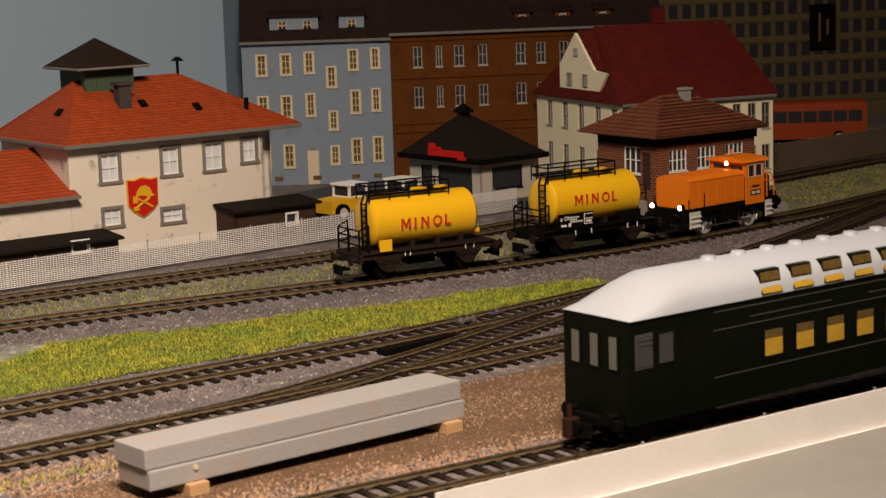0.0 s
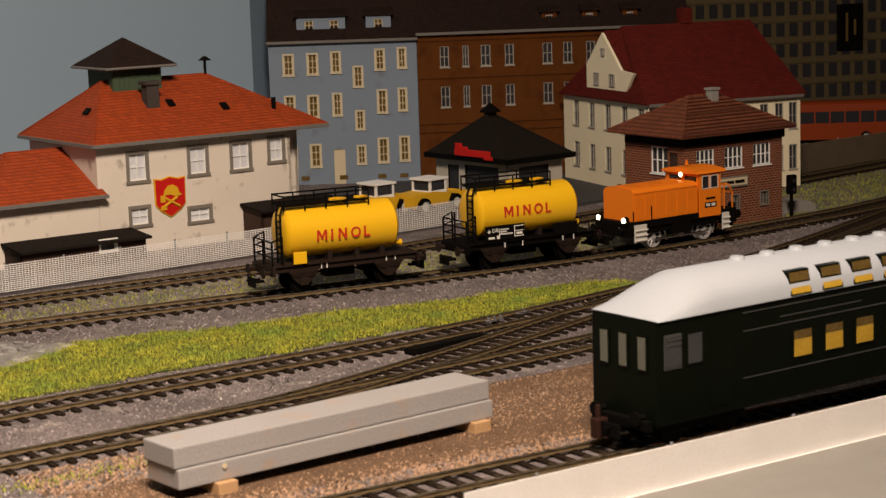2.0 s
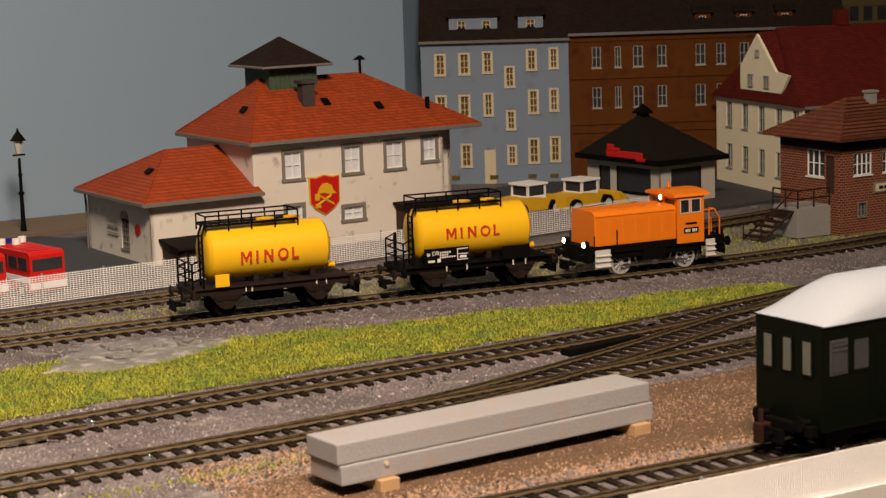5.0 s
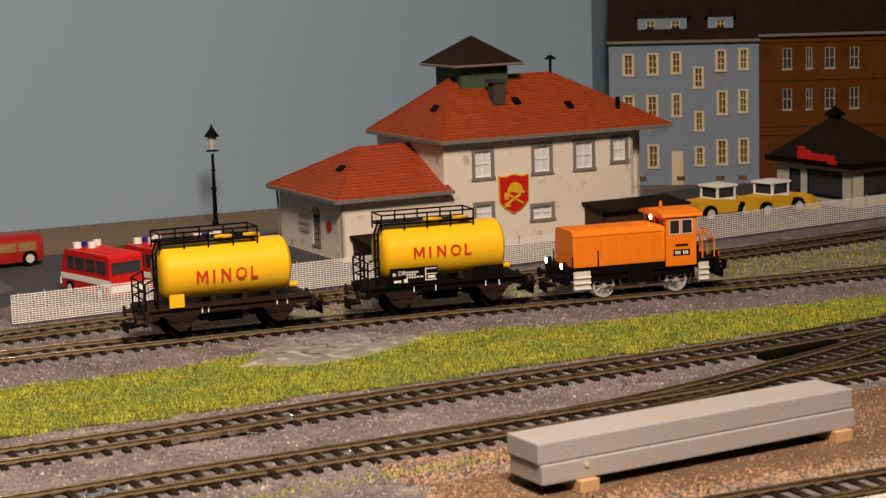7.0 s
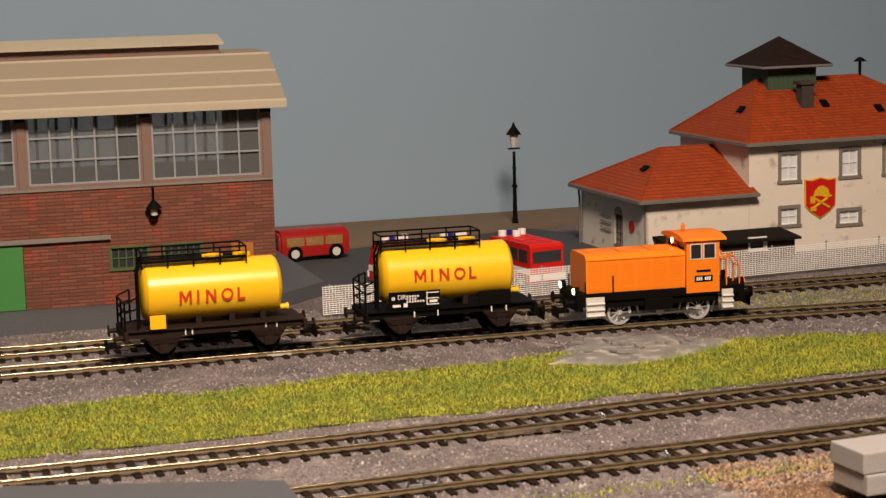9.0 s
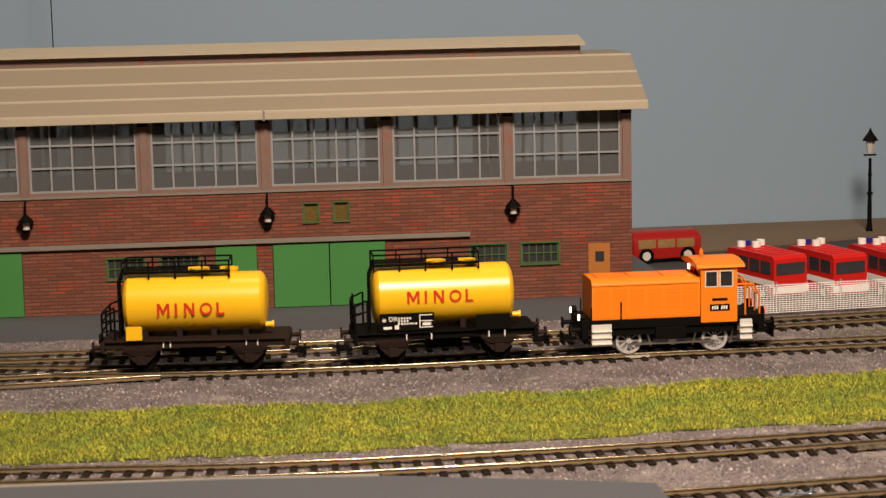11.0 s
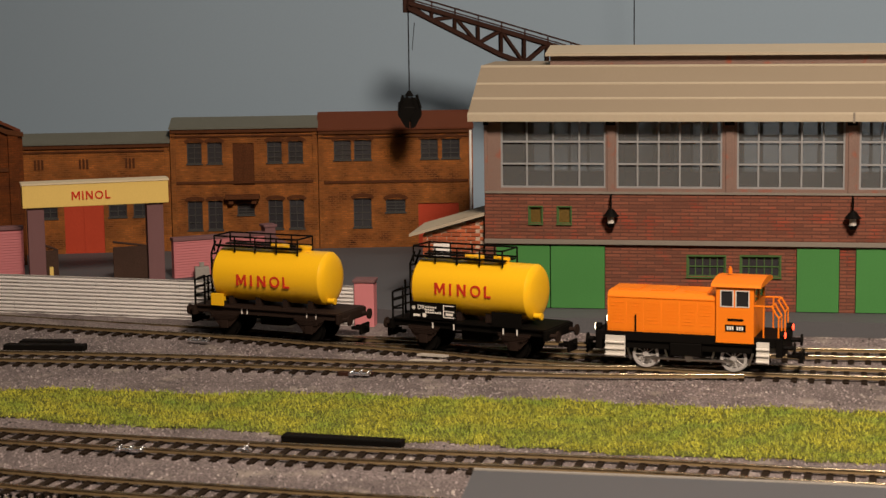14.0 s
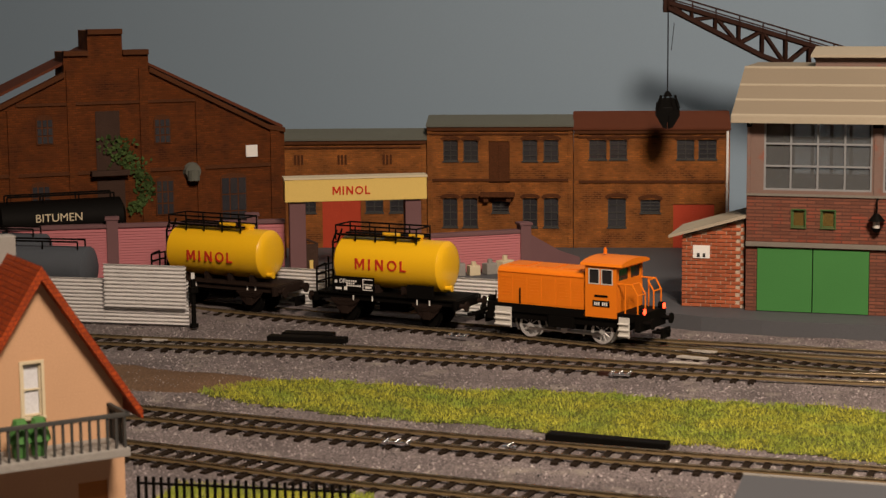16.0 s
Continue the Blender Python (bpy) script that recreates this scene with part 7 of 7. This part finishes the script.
# ---- apricot house with balcony near the camera
def near_house():
    h = thing("house", "apricot gabled house with red roof and grey balcony", "house", mpose(-290.8, 680, -3, 45))
    part("wall", wall_mesh(0, 0, 44, 2.5, [(-33, -27, 30.2, 44), (-16, -6, 0, 16)], -54), SALMON, h)
    bm = B()
    prism(bm, [(-54, 44), (-33, 44), (-33, 75.5), (-54, 44.5)], 0, 2.5)
    prism(bm, [(-27, 44), (0, 44), (-27, 85)], 0, 2.5)
    prism(bm, [(-33, 57), (-27, 57), (-27, 85), (-33, 75.5)], 0, 2.5)
    part("gable", bm, SALMON, h)
    window(h, I4, -33, -27, 40, 57, CREAMFRAME, CURTAIN, (0, 1), CREAMFRAME, 1.0)
    window(h, I4, -33, -27, 30.2, 38.5, CREAMFRAME, CURTAIN, (0, 0), None)
    bm = B()
    box(bm, -16, -6, .8, 1.6, 0, 16)
    part("garage_door", bm, ORANGEWOOD, h)
    for x in (0, -54):
        bm = B()
        box(bm, x - 2.5 if x == 0 else x, x if x == 0 else x + 2.5, 2.5, 90, 0, 44)
        part("wall", bm, SALMON, h)
    bm = B()
    prism(bm, [(-27, 84), (5, 35.5), (5, 39), (-27, 88.5)], -5, 94)
    prism(bm, [(-27, 84), (-59, 35.5), (-59, 39), (-27, 88.5)], -5, 94)
    roof = part("roof", bm, REDROOF, h, "bright red tiled gable roof")
    bm = B()
    box(bm, -30, -24, 30, 36, 80, 94, .3)
    part("chimney", bm, CONCRETE, h)
    bm = B()
    box(bm, -50, -4, -17, 0, 27, 30, .5)
    slab_ = part("balcony", bm, CONCRETE, h, "grey balcony slab with railing")
    bm = B()
    box(bm, -50, -4, -17, -15.6, 40, 41.4, .2)
    for q in (-49.6, -5.2):
        box(bm, q - .3, q + 1.1, -17, 0, 40, 41.4, .2)
    part("handrail", bm, FACSASH, slab_)
    rail_feet = [(x, -16.6) for x in np.arange(-49.5, -4.5, 2.9)] + [(q, y) for q in (-49.6, -5.2) for y in np.arange(-13.4, 0, 2.9)]
    for x, y in rail_feet:
        bm = B()
        box(bm, x, x + .8, y, y + .7, 30, 40)
        part("baluster", bm, FACSASH, slab_)
    bm = B()
    for x in (-38, -32):
        rod(bm, (x, -11, 30), (x, -11, 35), 2.2, 10, 3.0)
        rod(bm, (x, -11, 35), (x, -11, 42), 4.0, 9, 2.0)
    part("flower_pot", bm, mat("green_planter", (.08, .22, .06), .6), slab_)
    return h


near_house()
pf = thing("picket_fence", "low black picket fence beside the apricot house", "fence", mpose(-296, 700, -3, 4))
bm = B()
box(bm, 0, 75, -.4, .4, 8, 8.8)
box(bm, 0, 75, -.4, .4, 2, 2.8)
part("fence_rail", bm, BLACK, pf)
me = bpy.data.meshes.new("picket")
bm = B()
box(bm, -.5, .5, -.3, .3, 0, 11)
bm.to_mesh(me)
bm.free()
me.materials.append(BLACK)
for k in range(28):
    piece("picket", me, pf, Matrix.Translation(V(1 + k * 2.7, -.75, 0)))
blades("static_grass", 5000, lambda x, y, r: y > 702, "bright green lawn behind the picket fence", -292, -220, 698, 728, 2.6)

# ---- far apartment slab with many windows, backdrop, room
def slab_block():
    h = thing("apartment_block", "tall grey-olive slab block with rows of small windows", "apartment block", mpose(960, 1500, 0, -20))
    holes = [(8 + i * 13, 16 + i * 13, 20 + r * 19, 32 + r * 19) for i in range(42) for r in range(12)]
    bm = B()
    box(bm, 0, 560, 0, 40, -2, 262)
    part("wall", bm, PANELWALL, h)
    P = B()
    for a, b, c, d in holes:
        box(P, a, b, -.6, .4, c, d)
    tagged(part("window", P, DARKPANE, h), kind="stuff")
    for r in range(13):
        bm = B()
        box(bm, 0, 560, -1, 0, 14 + r * 19, 15 + r * 19)
        part("floor_band", bm, PANELWALL, h)
    # dark rounded advertising plate with a gilt device, high on the wall
    bm = B()
    box(bm, 431, 457, -4, -.8, 62, 104, 1.5)
    plate = part("advert_plate", bm, BLACK, h, "black rounded plate with a dull gilt device")
    for p, q in (((440, 70), (440, 96)), ((448, 76), (448, 90))):
        bm = B()
        rod(bm, (p[0], -4.4, p[1]), (q[0], -4.4, q[1]), 1.2)
        part("device_bar", bm, GILT, plate)
    return h


GILT = mat("dull_gilt_paint", (0.16, 0.10, 0.03), 0.6, var=0.15)
slab_block()
bm = B()
pts = [(-1250, 900), (-900, 1290), (-700, 1336), (748, 1336), (860, 1440), (1250, 1620), (1900, 1620)]
sheet = [[bm.verts.new(V(a, b + d, z)) for a, b in pts] for d, z in ((0, -3), (0, 620), (8, 620), (8, -3))]
for r in range(4):
    for k in range(len(pts) - 1):
        bm.faces.new((sheet[r][k], sheet[r][k + 1], sheet[(r + 1) % 4][k + 1], sheet[(r + 1) % 4][k]))
for k in (0, -1):
    bm.faces.new([row[k] for row in sheet])
bmesh.ops.recalc_face_normals(bm, faces=bm.faces[:])
tagged(part("backdrop", bm, SKY), "grey-blue painted sky backdrop board", "backdrop", kind="structure")
# unseen room box, added for bounce and reflections; dark to keep the bounce low
ROOMWALL = mat("dim_room_wall", (0.05, 0.045, 0.04), .9, var=.05, coarse=3, bump=0)
for nm, q in (("wall_south", (-2400, 2600, -2000, -1980, -900, 1700)), ("wall_west", (-2420, -2400, -2000, 2300, -900, 1700)), ("wall_east", (2600, 2620, -2000, 2300, -900, 1700)), ("wall_north", (-2400, 2600, 2300, 2320, -900, 1700)),
              ("ceiling", (-2400, 2600, -2000, 2300, 1700, 1720)), ("floor", (-2400, 2600, -2000, 2300, -920, -900))):
    bm = B()
    box(bm, *q)
    tagged(part(nm, bm, ROOMWALL), "plain dark room surface, unseen, added around the layout", nm.split("_")[0], kind="structure")


# ---- motion of the train along its track
LOCO_X = [(0.0, 840), (0.5, 828.2), (1.0, 811), (1.5, 795), (2.0, 778), (2.5, 761.4), (3.0, 743.8), (3.2, 736), (4.0, 703), (4.7, 671.5), (5.3, 642.3), (5.5, 632.5), (6.0, 603), (6.5, 573.8), (7.0, 540.2),
          (7.5, 507), (8.0, 469.4), (8.5, 431), (9.0, 390.4), (9.2, 374), (9.9, 317), (10.6, 258), (11.3, 198.4), (11.5, 181.4), (12.0, 137.4), (12.5, 98), (13.0, 54.8), (13.5, 15.3), (14.0, -25.4),
          (14.5, -66.2), (15.0, -113), (15.5, -158.5), (16.0, -207)]


def rail_pose(x):
    """On the train's track: a two-axle vehicle with its middle at x."""
    ya, yb = path_train(x - 23), path_train(x + 23)
    return mpose(x, (ya + yb) / 2, 0.3, math.degrees(math.atan2(yb - ya, 46)))


def behind(x, gap):
    """The point of the track this far to the left, along the curve."""
    done = 0.0
    while done < gap:
        step = min(1.0, gap - done)
        x -= step * math.cos(radians(heading(path_train, x)))
        done += step
    return x


def motions():
    walk(locomotive, [(t, rail_pose(x)) for t, x in LOCO_X])
    # the slack of the couplings closes in the curve
    at = (0, 14, 15, 15.5, 16)
    walk(wagon_two, [(t, rail_pose(behind(x, float(np.interp(t, at, (102.1, 102.1, 102, 101.4, 100.5)))))) for t, x in LOCO_X])
    walk(wagon_one, [(t, rail_pose(behind(x, float(np.interp(t, at, (210.6, 210.6, 208.3, 206.5, 205.5)))))) for t, x in LOCO_X])


motions()
